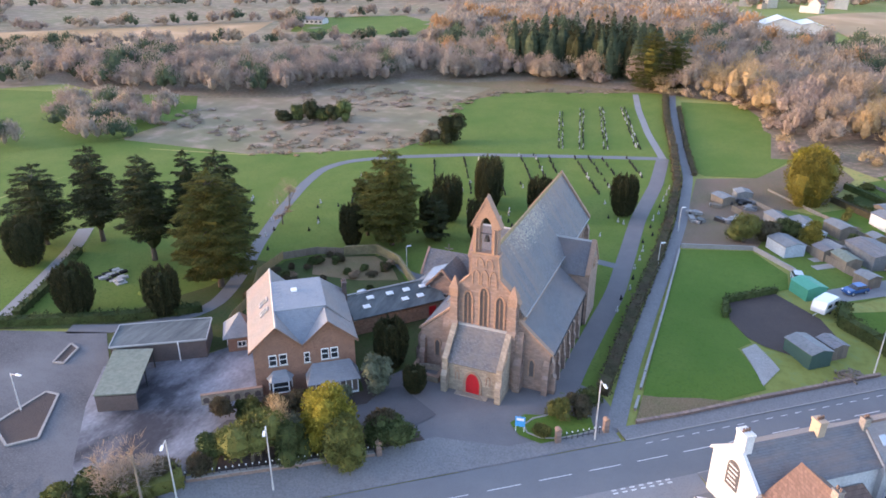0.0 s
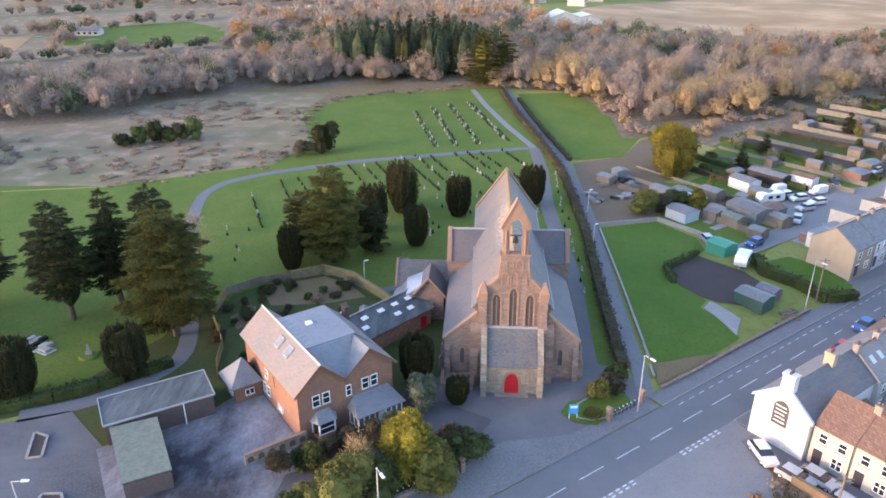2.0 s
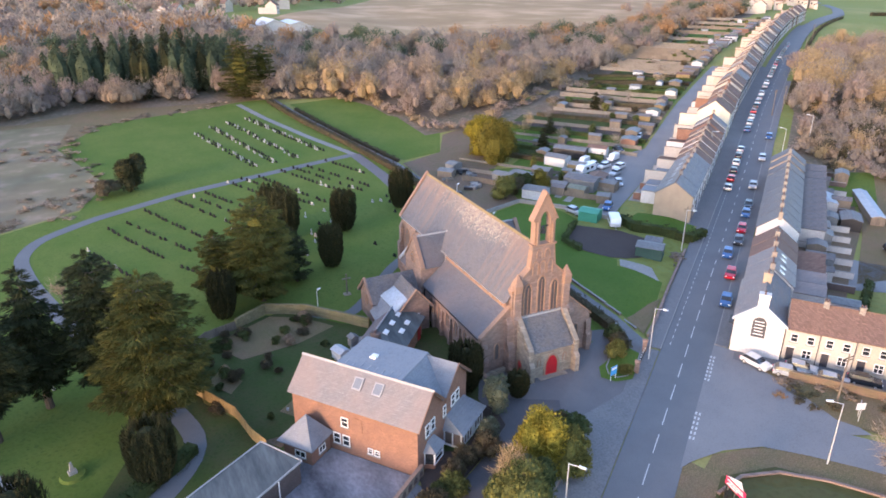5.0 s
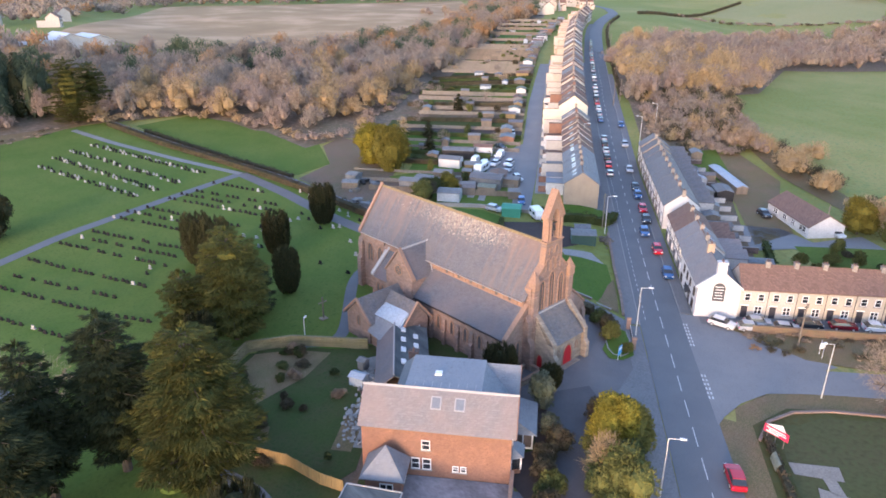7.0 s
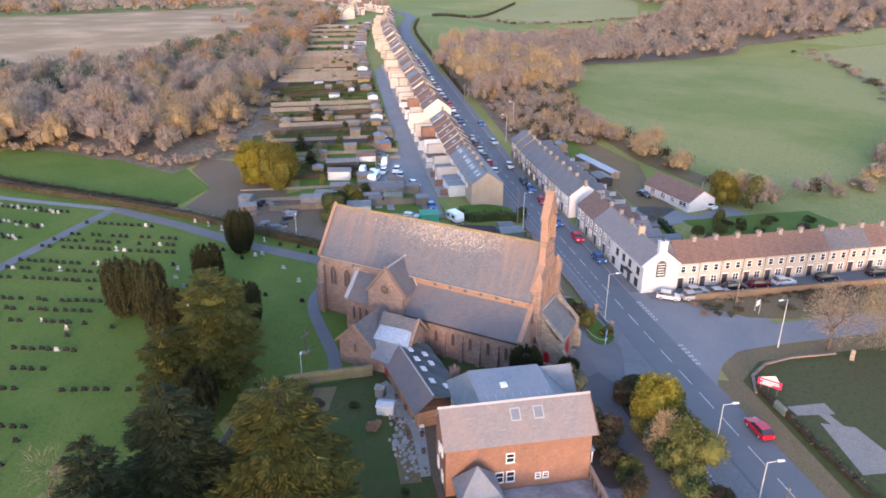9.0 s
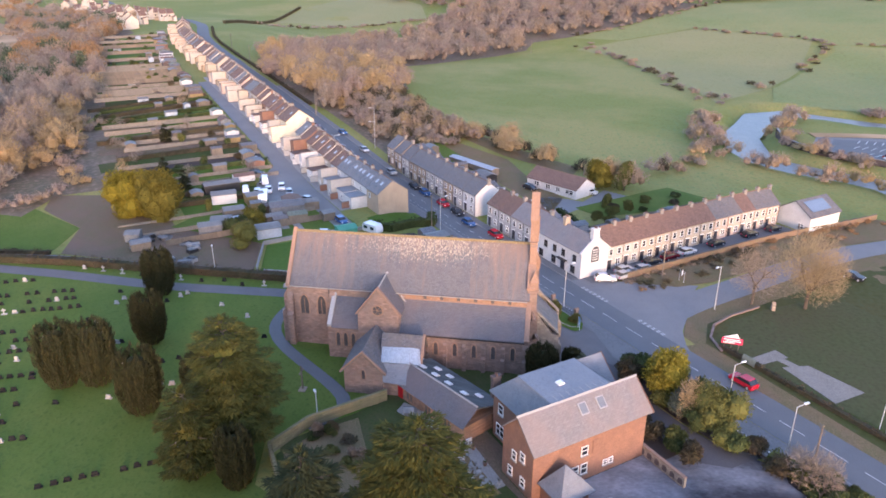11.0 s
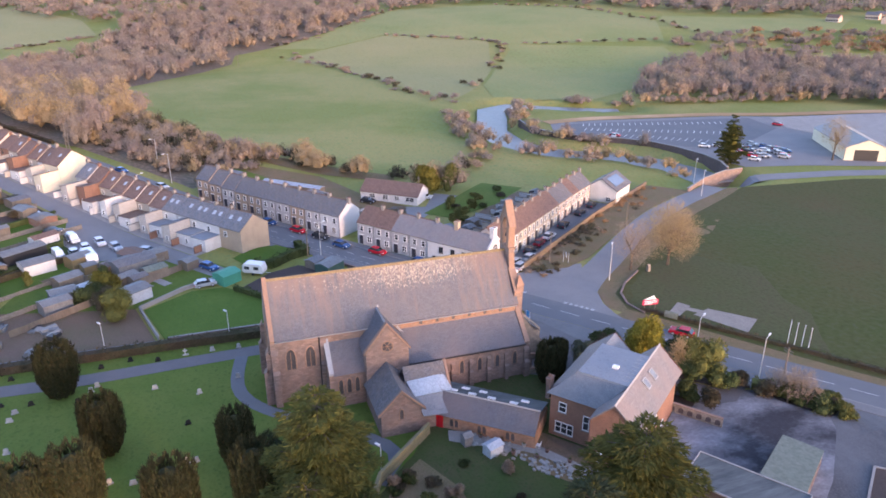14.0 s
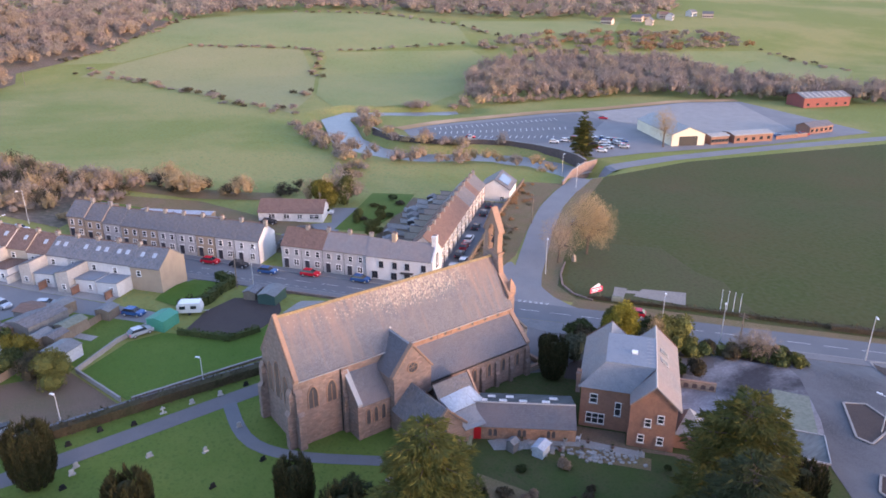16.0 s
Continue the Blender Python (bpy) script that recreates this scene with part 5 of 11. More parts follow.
# ---- parish hall beside the church, with a glazed lantern and a long low link ----
hall = thing("parish_hall", "small red sandstone hall with slate gables and a glazed lantern", "building", -13.5, 21, 1.1)
bm = nb()
prism(bm, [(-17.6, 20.3, G), (-17.6, 26.0, G), (-17.6, 26.0, 4.9), (-17.6, 23.15, 7.8), (-17.6, 20.3, 4.9)], (8.0, 0, 0))
part("west_wing", bm, STONE, hall)
bm = nb()
prism(bm, [(-14.6, 15.6, G), (-10.0, 15.6, G), (-10.0, 15.6, 5.3), (-12.3, 15.6, 8.1), (-14.6, 15.6, 5.3)], (0, 5.0, 0))
part("south_wing", bm, STONE, hall)
slab_roof("roof", [(-18.0, 23.15, 8.05), (-9.4, 23.15, 8.05), (-9.4, 26.5, 4.75), (-18.0, 26.5, 4.75)], SLATE_DARK, hall, label="dark slate roof slope")
slab_roof("roof", [(-18.0, 23.15, 8.05), (-9.4, 23.15, 8.05), (-9.4, 19.8, 4.75), (-18.0, 19.8, 4.75)], SLATE_DARK, hall, label="dark slate roof slope")
slab_roof("roof", [(-12.3, 15.2, 8.35), (-12.3, 21.5, 8.35), (-9.5, 21.5, 5.1), (-9.5, 15.2, 5.1)], SLATE_DARK, hall, label="dark slate roof slope")
slab_roof("roof", [(-12.3, 15.2, 8.35), (-12.3, 21.5, 8.35), (-15.1, 21.5, 5.1), (-15.1, 15.2, 5.1)], SLATE_DARK, hall, label="dark slate roof slope")
for xa, xb in ((-15.1, -12.3), (-9.5, -12.3)):
    bm = nb()
    prism(bm, [(xa, 15.1, 5.0), (xa, 15.1, 5.35), (xb, 15.1, 8.6), (xb, 15.1, 8.25)], (0, 0.35, 0))
    part("coping", bm, STONE_TRIM, hall)
for ya in (19.8, 26.5):
    bm = nb()
    prism(bm, [(-18.1, ya, 4.65), (-18.1, ya, 5.0), (-18.1, 23.15, 8.3), (-18.1, 23.15, 7.95)], (0.35, 0, 0))
    part("coping", bm, STONE_TRIM, hall)
opening_frame("window", Vector((-17.6, 23.15, 3.6)), 0.5, 1.5, 1.0, hall, -90, STONE_TRIM, LEADED, sub=False, hood=0.12)
sash("window", Vector((-12.3, 15.6, 3.0)), 1.2, 1.2, 0, hall, bars=2)
# glazed upper roof over the corner between the wings, with a slate skirt below it
bm = nb()
box(bm, -17.4, -12.6, 15.5, 20.3, G, 3.7)
part("corner_wall", bm, STONE, hall)
lt = slab_roof("lantern_roof", [(-12.7, 21.4, 7.15), (-13.1, 15.9, 7.1), (-15.8, 15.2, 5.55), (-16.2, 20.9, 5.75)], LANTERN, hall, 0.14, "pale glazed roof slope")
for i in range(5):
    bm = nb()
    k = 0.04 + 0.23 * i
    tube(bm, (-12.7 - 0.4 * k, 21.4 - 5.5 * k, 7.20), (-16.2 + 0.4 * k, 20.9 - 5.7 * k, 5.78 - 0.2 * k), 0.025, None, 6)
    part("glazing_bar", bm, LEAD, lt)
slab_roof("skirt_roof", [(-16.15, 20.7, 5.6), (-15.75, 15.4, 5.4), (-18.6, 16.2, 3.75), (-18.2, 20.2, 3.75)], SLATE_COOL, hall, 0.14, "blue-grey slate roof slope")
bm = nb()
prism(bm, [(-12.8, 15.75, 3.6), (-16.0, 15.35, 3.6), (-15.8, 15.4, 5.45), (-13.1, 16.0, 7.0)], (0, 0.12, 0))
part("lantern_side", bm, LANTERN, hall, "pale frosted glazing")
# link building from the lantern to the house
link = thing("link_building", "long low sandstone range with a shallow slate roof", "building", -18, 9, 1.1)
LK = Matrix.Translation((-14.2, 16.2, 0)) @ Matrix.Rotation(math.atan2(-11.0, -9.3), 4, "Z")
LL = 14.6
# link wall coloured orange as if the low sun reached it
bm = nb()
box(bm, 0, LL, -3.7, 3.0, G, 3.5, LK)
part("wall", bm, STONE_SUNLIT, link)


def lk(a, b, z):
    return LK @ Vector((a, b, z))


slab_roof("roof", [lk(-0.6, -1.5, 5.5), lk(LL, -1.5, 5.5), lk(LL, -4.15, 3.4), lk(-0.6, -4.15, 3.4)], SLATE_AISLE, link, 0.15, "weathered slate roof slope")
slab_roof("roof", [lk(-0.6, -1.5, 5.5), lk(LL, -1.5, 5.5), lk(LL, 3.4, 4.0), lk(-0.6, 3.4, 4.0)], FELT, link, 0.15, "green-grey roof slope with skylights")
bm = nb()
tube(bm, lk(-0.6, -1.5, 5.68), lk(LL, -1.5, 5.68), 0.12, None, 8)
part("ridge_tiles", bm, LEAD, link)
for a, b in ((1.8, -0.2), (4.6, -0.2), (7.4, -0.2), (10.6, -0.2), (3.0, 1.6), (5.6, 1.6), (11.8, 1.4)):
    m = LK @ Matrix.Translation((a, b, 5.52 - (b + 1.5) * 0.306)) @ Matrix.Rotation(math.atan2(-1.5, 4.9), 4, "X")
    bm = nb()
    box(bm, -0.55, 0.55, -0.35, 0.35, 0.0, 0.16, m)
    part("skylight", bm, UPVC, link, "white skylight")
for a in (3.2, 7.2, 11.2):
    for k in (-0.35, 0.35):
        opening_frame("window", LK @ Vector((a + k, -3.7, 1.7)), 0.5, 1.2, 0.8, link, math.degrees(math.atan2(-11.0, -9.3)), STONE_TRIM, LEADED, sub=False, hood=0.1)
bm = nb()
box(bm, 0.6, 1.6, -3.8, -3.68, 1.0, 3.1, LK)
part("door", bm, RED_DOOR, link, "red painted door")
bm = nb()
box(bm, 1.0, 2.2, 2.98, 3.1, 1.0, 3.1, LK)
part("door", bm, RED_DOOR, link, "red painted door")

# ---- garage range with flat roofs ----
# garage and carport walls take the brick darkened to look shaded
garage = thing("garage", "dark brick garage with a stained flat roof", "garage", -44.2, -10.8, 1.1)
GM = Matrix.Translation((-51.2, -11.9, 0)) @ Matrix.Rotation(math.atan2(6.9, 10.6), 4, "Z")
bm = nb()
box(bm, 0.15, 12.6, -6.0, -0.15, HG, 4.0, GM)
part("wall", bm, BRICK_DARK, garage)
bm = nb()
box(bm, 0, 12.8, -6.2, 0, 4.0, 4.2, GM)
part("flat_roof", bm, FELT, garage, "stained grey felt roof with puddles")
for x0, x1, y0, y1 in ((0, 12.8, -6.26, -6.14), (0, 12.8, -0.06, 0.06), (-0.06, 0.06, -6.14, -0.06), (12.74, 12.86, -6.14, -0.06)):
    bm = nb()
    box(bm, x0, x1, y0, y1, 4.1, 4.32, GM)
    part("parapet", bm, LEAD, garage)
bm = nb()
tube(bm, (9.0, -6.35, 1.0), (9.0, -6.35, 4.2), 0.07, None, 8, GM)
part("downpipe", bm, UPVC, garage)
canopy = thing("carport", "open carport with a pale green felt roof", "carport", -41.5, -20, 1.1)
CM = Matrix.Translation((-47.3, -16.8, 0)) @ Matrix.Rotation(math.atan2(2.5, 4.9), 4, "Z")
prism_pts = [(0, 0, 3.75), (5.3, -0.1, 3.75), (6.2, -10.2, 3.55), (1.2, -10.4, 3.55)]
bm = nb()
prism(bm, prism_pts, (0, 0, 0.16), CM)
part("roof", bm, FELT_GREEN, canopy, "pale green felt roof")
bm = nb()
prism(bm, [(0.05, -0.1, HG), (0.35, -0.1, HG), (1.5, -10.2, HG), (1.25, -10.3, HG)], (0, 0, 3.1), CM)
part("back_wall", bm, BRICK_DARK, canopy)
bm = nb()
prism(bm, [(1.25, -10.35, HG), (6.1, -10.2, HG), (6.1, -9.9, HG), (1.25, -10.05, HG)], (0, 0, 2.9), CM)
part("end_wall", bm, BRICK_DARK, canopy)
for p in ((5.3, -0.6), (5.7, -5.2), (6.0, -9.9)):
    bm = nb()
    tube(bm, (*p, 0.8), (*p, 3.6), 0.08, None, 8, CM)
    part("post", bm, BLACK, canopy)
# ---- terraced houses ----


def terrace_house(label, wall, roof, w=5.0, deep=8.0, eave=5.3, ridge=8.1, frames=None, door=None, rear=True, stack=True, rear_roof=None, rear_wall=None, lights=1, end=False, rear_z=4.6, simple=False, rear_w=0.52, rear_drop=0.9, rear_len=5.0):
    """One house of a row: x along its front, -y its front. Built at the origin."""
    h = thing("terraced_house", label, "house", group="terraced houses")
    bm = nb()
    prism(bm, [(0, 0, -0.8), (0, deep, -0.8), (0, deep, eave), (0, deep / 2, ridge), (0, 0, eave)], (w, 0, 0))
    part("house_wall", bm, wall, h)
    for ya, yb in ((deep / 2, -0.3), (deep / 2, deep + 0.3)):
        k = (ridge - eave) / (deep / 2)
        bm = nb()
        prism(bm, [(-0.02, ya, ridge + 0.04), (-0.02, yb, eave - 0.3 * k + 0.04), (-0.02, yb, eave - 0.3 * k + 0.2), (-0.02, ya, ridge + 0.2)], (w + 0.04, 0, 0))
        part("roof", bm, roof, h)
    bm = nb()
    prism(bm, [(0, deep / 2 - 0.16, ridge + 0.15), (0, deep / 2 + 0.16, ridge + 0.15), (0, deep / 2, ridge + 0.34)], (w, 0, 0))
    part("ridge_tiles", bm, TILE_BROWN, h)
    if stack:
        bm = nb()
        box(bm, w - 0.38, w + 0.38, deep / 2 - 0.36, deep / 2 + 0.36, ridge - 0.6, ridge + 0.95)
        box(bm, w - 0.44, w + 0.44, deep / 2 - 0.42, deep / 2 + 0.42, ridge + 0.8, ridge + 0.95)
        c = part("chimney", bm, CHIMNEY if wall is not BRICK else BRICK, h)
        for x in (-0.2, 0.2):
            bm = nb()
            tube(bm, (w + x, deep / 2, ridge + 0.95), (w + x, deep / 2, ridge + 1.3), 0.12, 0.1, 6)
            part("chimney_pot", bm, TILE_BROWN, c, "clay chimney pot")
    fm = frames or UPVC
    if simple:
        for x, y, z in ((w * 0.27, 0, 3.2), (w * 0.74, 0, 3.2), (w * 0.7, 0, 0.8), (w * 0.72, deep + 0.1, 3.2)):
            bm = nb()
            box(bm, x - 0.5, x + 0.5, y - 0.1, y, z, z + 1.3)
            part("window", bm, GLASS, h)
        bm = nb()
        prism(bm, [(0.1, deep - 0.01, -0.8), (w * rear_w, deep - 0.01, -0.8), (w * rear_w, deep - 0.01, rear_z - rear_drop), (0.1, deep - 0.01, rear_z)], (0, rear_len, 0))
        ex = part("rear_wing", bm, rear_wall or wall, h)
        bm = nb()
        prism(bm, [(0.02, deep, rear_z + 0.02), (w * rear_w + 0.1, deep, rear_z - rear_drop - 0.05), (w * rear_w + 0.1, deep, rear_z - rear_drop + 0.1), (0.02, deep, rear_z + 0.18)], (0, rear_len + 0.15, 0))
        part("roof", bm, rear_roof or roof, ex)
        return h
    sash("window", Vector((w * 0.27, 0, 3.2)), 1.0, 1.35, 0, h, fm)
    sash("window", Vector((w * 0.74, 0, 3.2)), 1.0, 1.35, 0, h, fm)
    sash("window", Vector((w * 0.70, 0, 0.8)), 1.25, 1.45, 0, h, fm, 2)
    bm = nb()
    box(bm, w * 0.22 - 0.5, w * 0.22 + 0.5, -0.08, 0.02, 0.1, 2.25)
    dr = part("door", bm, door or DARK_DOOR, h)
    bm = nb()
    box(bm, w * 0.22 - 0.62, w * 0.22 + 0.62, -0.12, 0.0, 2.25, 2.4)
    part("lintel", bm, fm, dr)
    sash("window", Vector((w * 0.72, deep, 3.2)), 1.0, 1.25, 180, h, fm)
    for i in range(lights):
        k = (ridge - eave) / (deep / 2)
        m = Matrix.Translation((w * (0.35 + 0.4 * i), deep * 0.72, ridge + 0.2 - deep * 0.22 * k)) @ Matrix.Rotation(-math.atan(k), 4, "X")
        bm = nb()
        box(bm, -0.4, 0.4, -0.55, 0.55, 0, 0.08, m)
        part("skylight", bm, SKYLIGHT, h)
    if rear:
        rw, rr = rear_wall or wall, rear_roof or roof
        bm = nb()
        prism(bm, [(0.1, deep - 0.01, -0.8), (w * rear_w, deep - 0.01, -0.8), (w * rear_w, deep - 0.01, rear_z - rear_drop), (0.1, deep - 0.01, rear_z)], (0, rear_len, 0))
        ex = part("rear_wing", bm, rw, h)
        bm = nb()
        prism(bm, [(0.02, deep, rear_z + 0.02), (w * rear_w + 0.1, deep, rear_z - rear_drop - 0.05), (w * rear_w + 0.1, deep, rear_z - rear_drop + 0.1), (0.02, deep, rear_z + 0.18)], (0, rear_len + 0.15, 0))
        part("roof", bm, rr, ex)
        sash("window", Vector((w * 0.28, deep + rear_len, 1.0)), 0.9, 1.1, 180, ex, fm)
        sash("window", Vector((w * 0.72, deep, 0.9)), 1.0, 1.2, 180, h, fm)
    bm = nb()
    tube(bm, (w * 0.98, -0.12, -0.2), (w * 0.98, -0.12, eave - 0.2), 0.05, None, 6)
    part("downpipe", bm, BLACK, h)
    return h


def row_of(make, places):
    """Puts a house made at the origin at the first place, and copies of it at the others."""
    first = True
    h = make()
    for m in places:
        if first:
            h.matrix_basis = m
            first = False
        else:
            copy_thing(h, m)
    return h


def at_left(s, d=7.6):
    p = st(s, d)
    q = st(s + 2.5, d + 4)
    return pose(p.x, p.y, gz(q.x, q.y) - 0.05, 0, 0, STREET_TURN + veer_turn(s))


def at_right(s, d=-6.0):
    p = st(s, d)
    return pose(p.x, p.y, gz(p.x, p.y) + 0.05, 0, 0, STREET_TURN + 180)


def at_cross(d, s=33.2):
    p = st(s, d)
    return pose(p.x, p.y, gz(p.x, p.y) + 0.05, 0, 0, STREET_TURN - 90)


# the church's side: a brown-rendered end house, slate houses, then tiled ones far down the street
KINDS = {
    "buff": lambda: terrace_house("buff pebbledashed end house with a blue slate roof", BUFF, SLATE_BLUE, w=7.0, rear=False, lights=2),
    "whiteS": lambda: terrace_house("white rendered terraced house with a blue slate roof", WHITE, SLATE_BLUE, lights=2, rear_wall=WHITE, rear_roof=FLATROOF, rear_z=3.0, rear_w=0.97, rear_drop=0.12, rear_len=4.2),
    "greyS": lambda: terrace_house("grey rendered terraced house with a blue slate roof", GREY_RENDER, SLATE_BLUE, lights=1, rear_wall=BUFF_PALE, rear_roof=SLATE_BLUE, rear_z=5.0, rear_w=0.62, rear_drop=0.7, rear_len=5.6),
    "whiteT": lambda: terrace_house("white rendered terraced house with a brown tiled roof", WHITE, TILE_BROWN, lights=1, rear_roof=SLATE_BLUE, rear_wall=BUFF_PALE, rear_z=5.2, rear_w=0.58, rear_len=4.6),
    "creamT": lambda: terrace_house("cream rendered terraced house with a brown tiled roof", CREAM_DULL, TILE_BROWN, lights=1, rear_wall=WHITE, rear_z=3.0, rear_w=0.97, rear_drop=0.15, rear_len=5.4),
    "brickT": lambda: terrace_house("red brick terraced house with a brown tiled roof", BRICK, TILE_BROWN, lights=0, rear_z=5.4, rear_w=0.7, rear_drop=0.5, rear_len=4.0),
    "pinkT": lambda: terrace_house("pink-buff rendered terraced house with a brown tiled roof", PINK, TILE_BROWN, lights=1, rear_wall=WHITE, rear_z=5.0),
    "creamEnd": lambda: terrace_house("tall cream rendered house with a brown tiled roof", CREAM, TILE_BROWN, w=7.0, eave=6.3, ridge=9.6, deep=9.0, lights=1, rear_z=5.2),
    "brickDark": lambda: terrace_house("red brick terraced house with a dark slate roof", BRICK, SLATE_DARK, rear_z=4.0),
}
order = [("buff", 82.5, 7.0), ("whiteS", 89.5, 5.0), ("whiteS", 94.5, 5.0), ("greyS", 99.5, 5.0), ("whiteS", 104.5, 5.0)]
random.seed(5)
s = 109.5
seq = ["whiteT", "creamT", "whiteT", "pinkT", "creamT", "brickT", "greyS"]
for k in seq:
    order.append((k, s, 5.0))
    s += 5.0
s = 150.5
order.append(("creamEnd", s, 7.0))
s += 7.0
while s < 428:
    order.append((random.choice(["whiteT", "pinkT", "creamT", "pinkT", "whiteT", "brickT", "greyS"]), s, 5.0))
    s += 5.0
    if 250 < s < 254:
        s += 5
FAR_WALLS = {"pale rendered": BUFF_PALE, "pink-buff rendered": PINK, "dull cream rendered": CREAM_DULL, "red brick": BRICK, "grey rendered": GREY_RENDER, "weathered rendered": BUFF_PALE}
for i in range(12):
    lab = list(FAR_WALLS)[i % 6]
    rf = (TILE_BROWN, TILE_BROWN, SLATE_DARK, TILE_BROWN, TILE_BROWN, TILE_BROWN)[(i * 5 + i // 6) % 6]
    up_by, wing = random.uniform(-0.5, 0.7), random.choice([PINK, BUFF_PALE, BUFF, CREAM_DULL, BRICK, GREY_RENDER])
    KINDS["far_%d" % i] = lambda lab=lab, rf=rf, e=up_by, wing=wing, z=random.uniform(2.8, 5.2), ln=random.uniform(3.0, 6.5), rw=random.uniform(0.45, 0.95): terrace_house(lab + " terraced house far down the street", FAR_WALLS[lab], rf, simple=True, eave=5.3 + e, ridge=8.0 + e * 1.3, rear_wall=wing, rear_z=z, rear_len=ln, rear_w=rw, rear_roof=random.choice([TILE_BROWN, SLATE_DARK, TILE_BROWN]))
order = [("far_%d" % random.randrange(12) if s > 175 else k, s, w) for k, s, w in order]
places = {}
for k, s, w in order:
    places.setdefault(k, []).append(at_left(s))
for k, ms in places.items():
    row_of(KINDS[k], ms)
# the other side: two terraces and the corner public house
OTHER = {
    "white_end": lambda: terrace_house("terraced house with a white gable end and slate roof", WHITE, SLATE_DARK, w=6.0, deep=7.4, lights=0, rear=False),
    "stone": lambda: terrace_house("grey stone terraced house with a dark slate roof", GREY_RENDER, SLATE_DARK, deep=7.4, lights=0, frames=UPVC, rear_z=4.4),
    "buffr": lambda: terrace_house("buff terraced house with a dark slate roof", BUFF, SLATE_DARK, deep=7.4, lights=0, rear_z=4.4),
    "brown_end": lambda: terrace_house("grey rendered terraced house with a brown tiled roof", GREY_RENDER, TILE_BROWN, deep=7.2, lights=0, rear_wall=WHITE, rear_z=4.0),
    "slate_mid": lambda: terrace_house("pale grey rendered house with a slate roof and roof windows", GREY_RENDER, SLATE_PALE, deep=7.2, lights=2, rear_z=4.4),
}
spots = {"white_end": [79.0], "stone": [84.0, 94.0, 99.0, 114.0], "buffr": [89.0, 104.0, 109.0, 119.0, 124.0], "brown_end": [67.5, 62.5], "slate_mid": [57.5, 52.5]}
for k, ss in spots.items():
    row_of(OTHER[k], [at_right(s) for s in ss])
CROSS = {
    "a": lambda: terrace_house("cream rendered terraced house with a brown tiled roof", CREAM_DULL, TILE_BROWN, w=4.6, deep=7.0, lights=0, rear_z=3.6),
    "b": lambda: terrace_house("pale grey-cream rendered terraced house with a brown tiled roof", BUFF_PALE, TILE_BROWN, w=4.6, deep=7.0, lights=0, rear_z=3.6),
    "c": lambda: terrace_house("buff rendered terraced house with a slate roof", PINK, SLATE_DARK, w=4.6, deep=7.0, lights=0, rear_z=3.6),
}
cross = {"a": [], "b": [], "c": []}
for i in range(12):
    cross["b" if i in (0, 1, 9) else ("c" if i in (7, 8, 10, 11) else "a")].append(at_cross(-12.8 - 4.6 * i, 33.4 + 0.14 * i))
for k, ms in cross.items():
    row_of(CROSS[k], ms)

# the corner public house: white, with an arched painted panel on its gable
pub = thing("public_house", "white rendered corner public house with dark window frames", "house", *st(40, -9.2, 0), STREET_TURN)
bm = nb()
prism(bm, [(32.6, -5.7, -0.8), (32.6, -12.6, -0.8), (32.6, -12.6, 5.6), (32.6, -9.15, 8.3), (32.6, -5.7, 5.6)], (14.9, 0, 0), SM)
part("house_wall", bm, WHITE, pub)
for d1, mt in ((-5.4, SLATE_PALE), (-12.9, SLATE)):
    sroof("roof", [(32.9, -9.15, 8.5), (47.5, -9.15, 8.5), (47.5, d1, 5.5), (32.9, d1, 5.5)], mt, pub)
for d1 in (-5.35, -12.95):
    bm = nb()
    prism(bm, [(32.45, -9.15, 8.35), (32.45, -9.15, 8.75), (32.45, d1, 5.7), (32.45, d1, 5.35)], (0.4, 0, 0), SM)
    part("verge", bm, WHITE, pub)
chimney("chimney", st(33.1, -9.15), 1.0, 1.5, 7.6, 10.2, STREET_TURN, pub, WHITE, 3)
chimney("chimney", st(42.0, -9.15), 0.9, 1.2, 8.0, 9.9, STREET_TURN, pub, BUFF, 3)
m = SM @ Matrix.Translation((32.58, -9.15, 3.2)) @ Matrix.Rotation(radians(-90), 4, "Z")
bm = nb()
prism(bm, [(x, -0.06, z) for x, z in arch(1.9, 3.3, 2.3, pointed=False)], (0, 0.06, 0), m)
panel = part("painted_panel", bm, plain("grey_sign_paint", (0.07, 0.07, 0.075), 0.6), pub, "grey arched painted panel")
for i in range(5):
    bm = nb()
    box(bm, -0.7 + 0.08 * (i % 2), 0.7 - 0.1 * (i % 3), -0.08, -0.06, 0.45 + i * 0.52, 0.58 + i * 0.52, m)
    part("lettering_bar", bm, SIGN_WHITE, panel)
for s, z, w, h in ((34.6, 3.2, 1.0, 1.4), (38.2, 3.2, 1.0, 1.4), (41.0, 3.2, 1.0, 1.4), (44.0, 3.2, 1.0, 1.4), (35.0, 0.7, 1.3, 1.5), (41.2, 0.7, 1.3, 1.5), (45.5, 0.7, 1.3, 1.5)):
    sash("window", sp(s, -5.7, z), w, h, STREET_TURN + 180, pub, DARKFRAME, 2)
bm = nb()
box(bm, 37.6, 38.8, -5.72, -5.6, 0.05, 2.3, SM)
part("door", bm, DARK_DOOR, pub)
bm = nb()
box(bm, 36.8, 39.6, -5.7, -4.9, 2.45, 2.6, SM)
part("door_canopy", bm, DARKFRAME, pub)

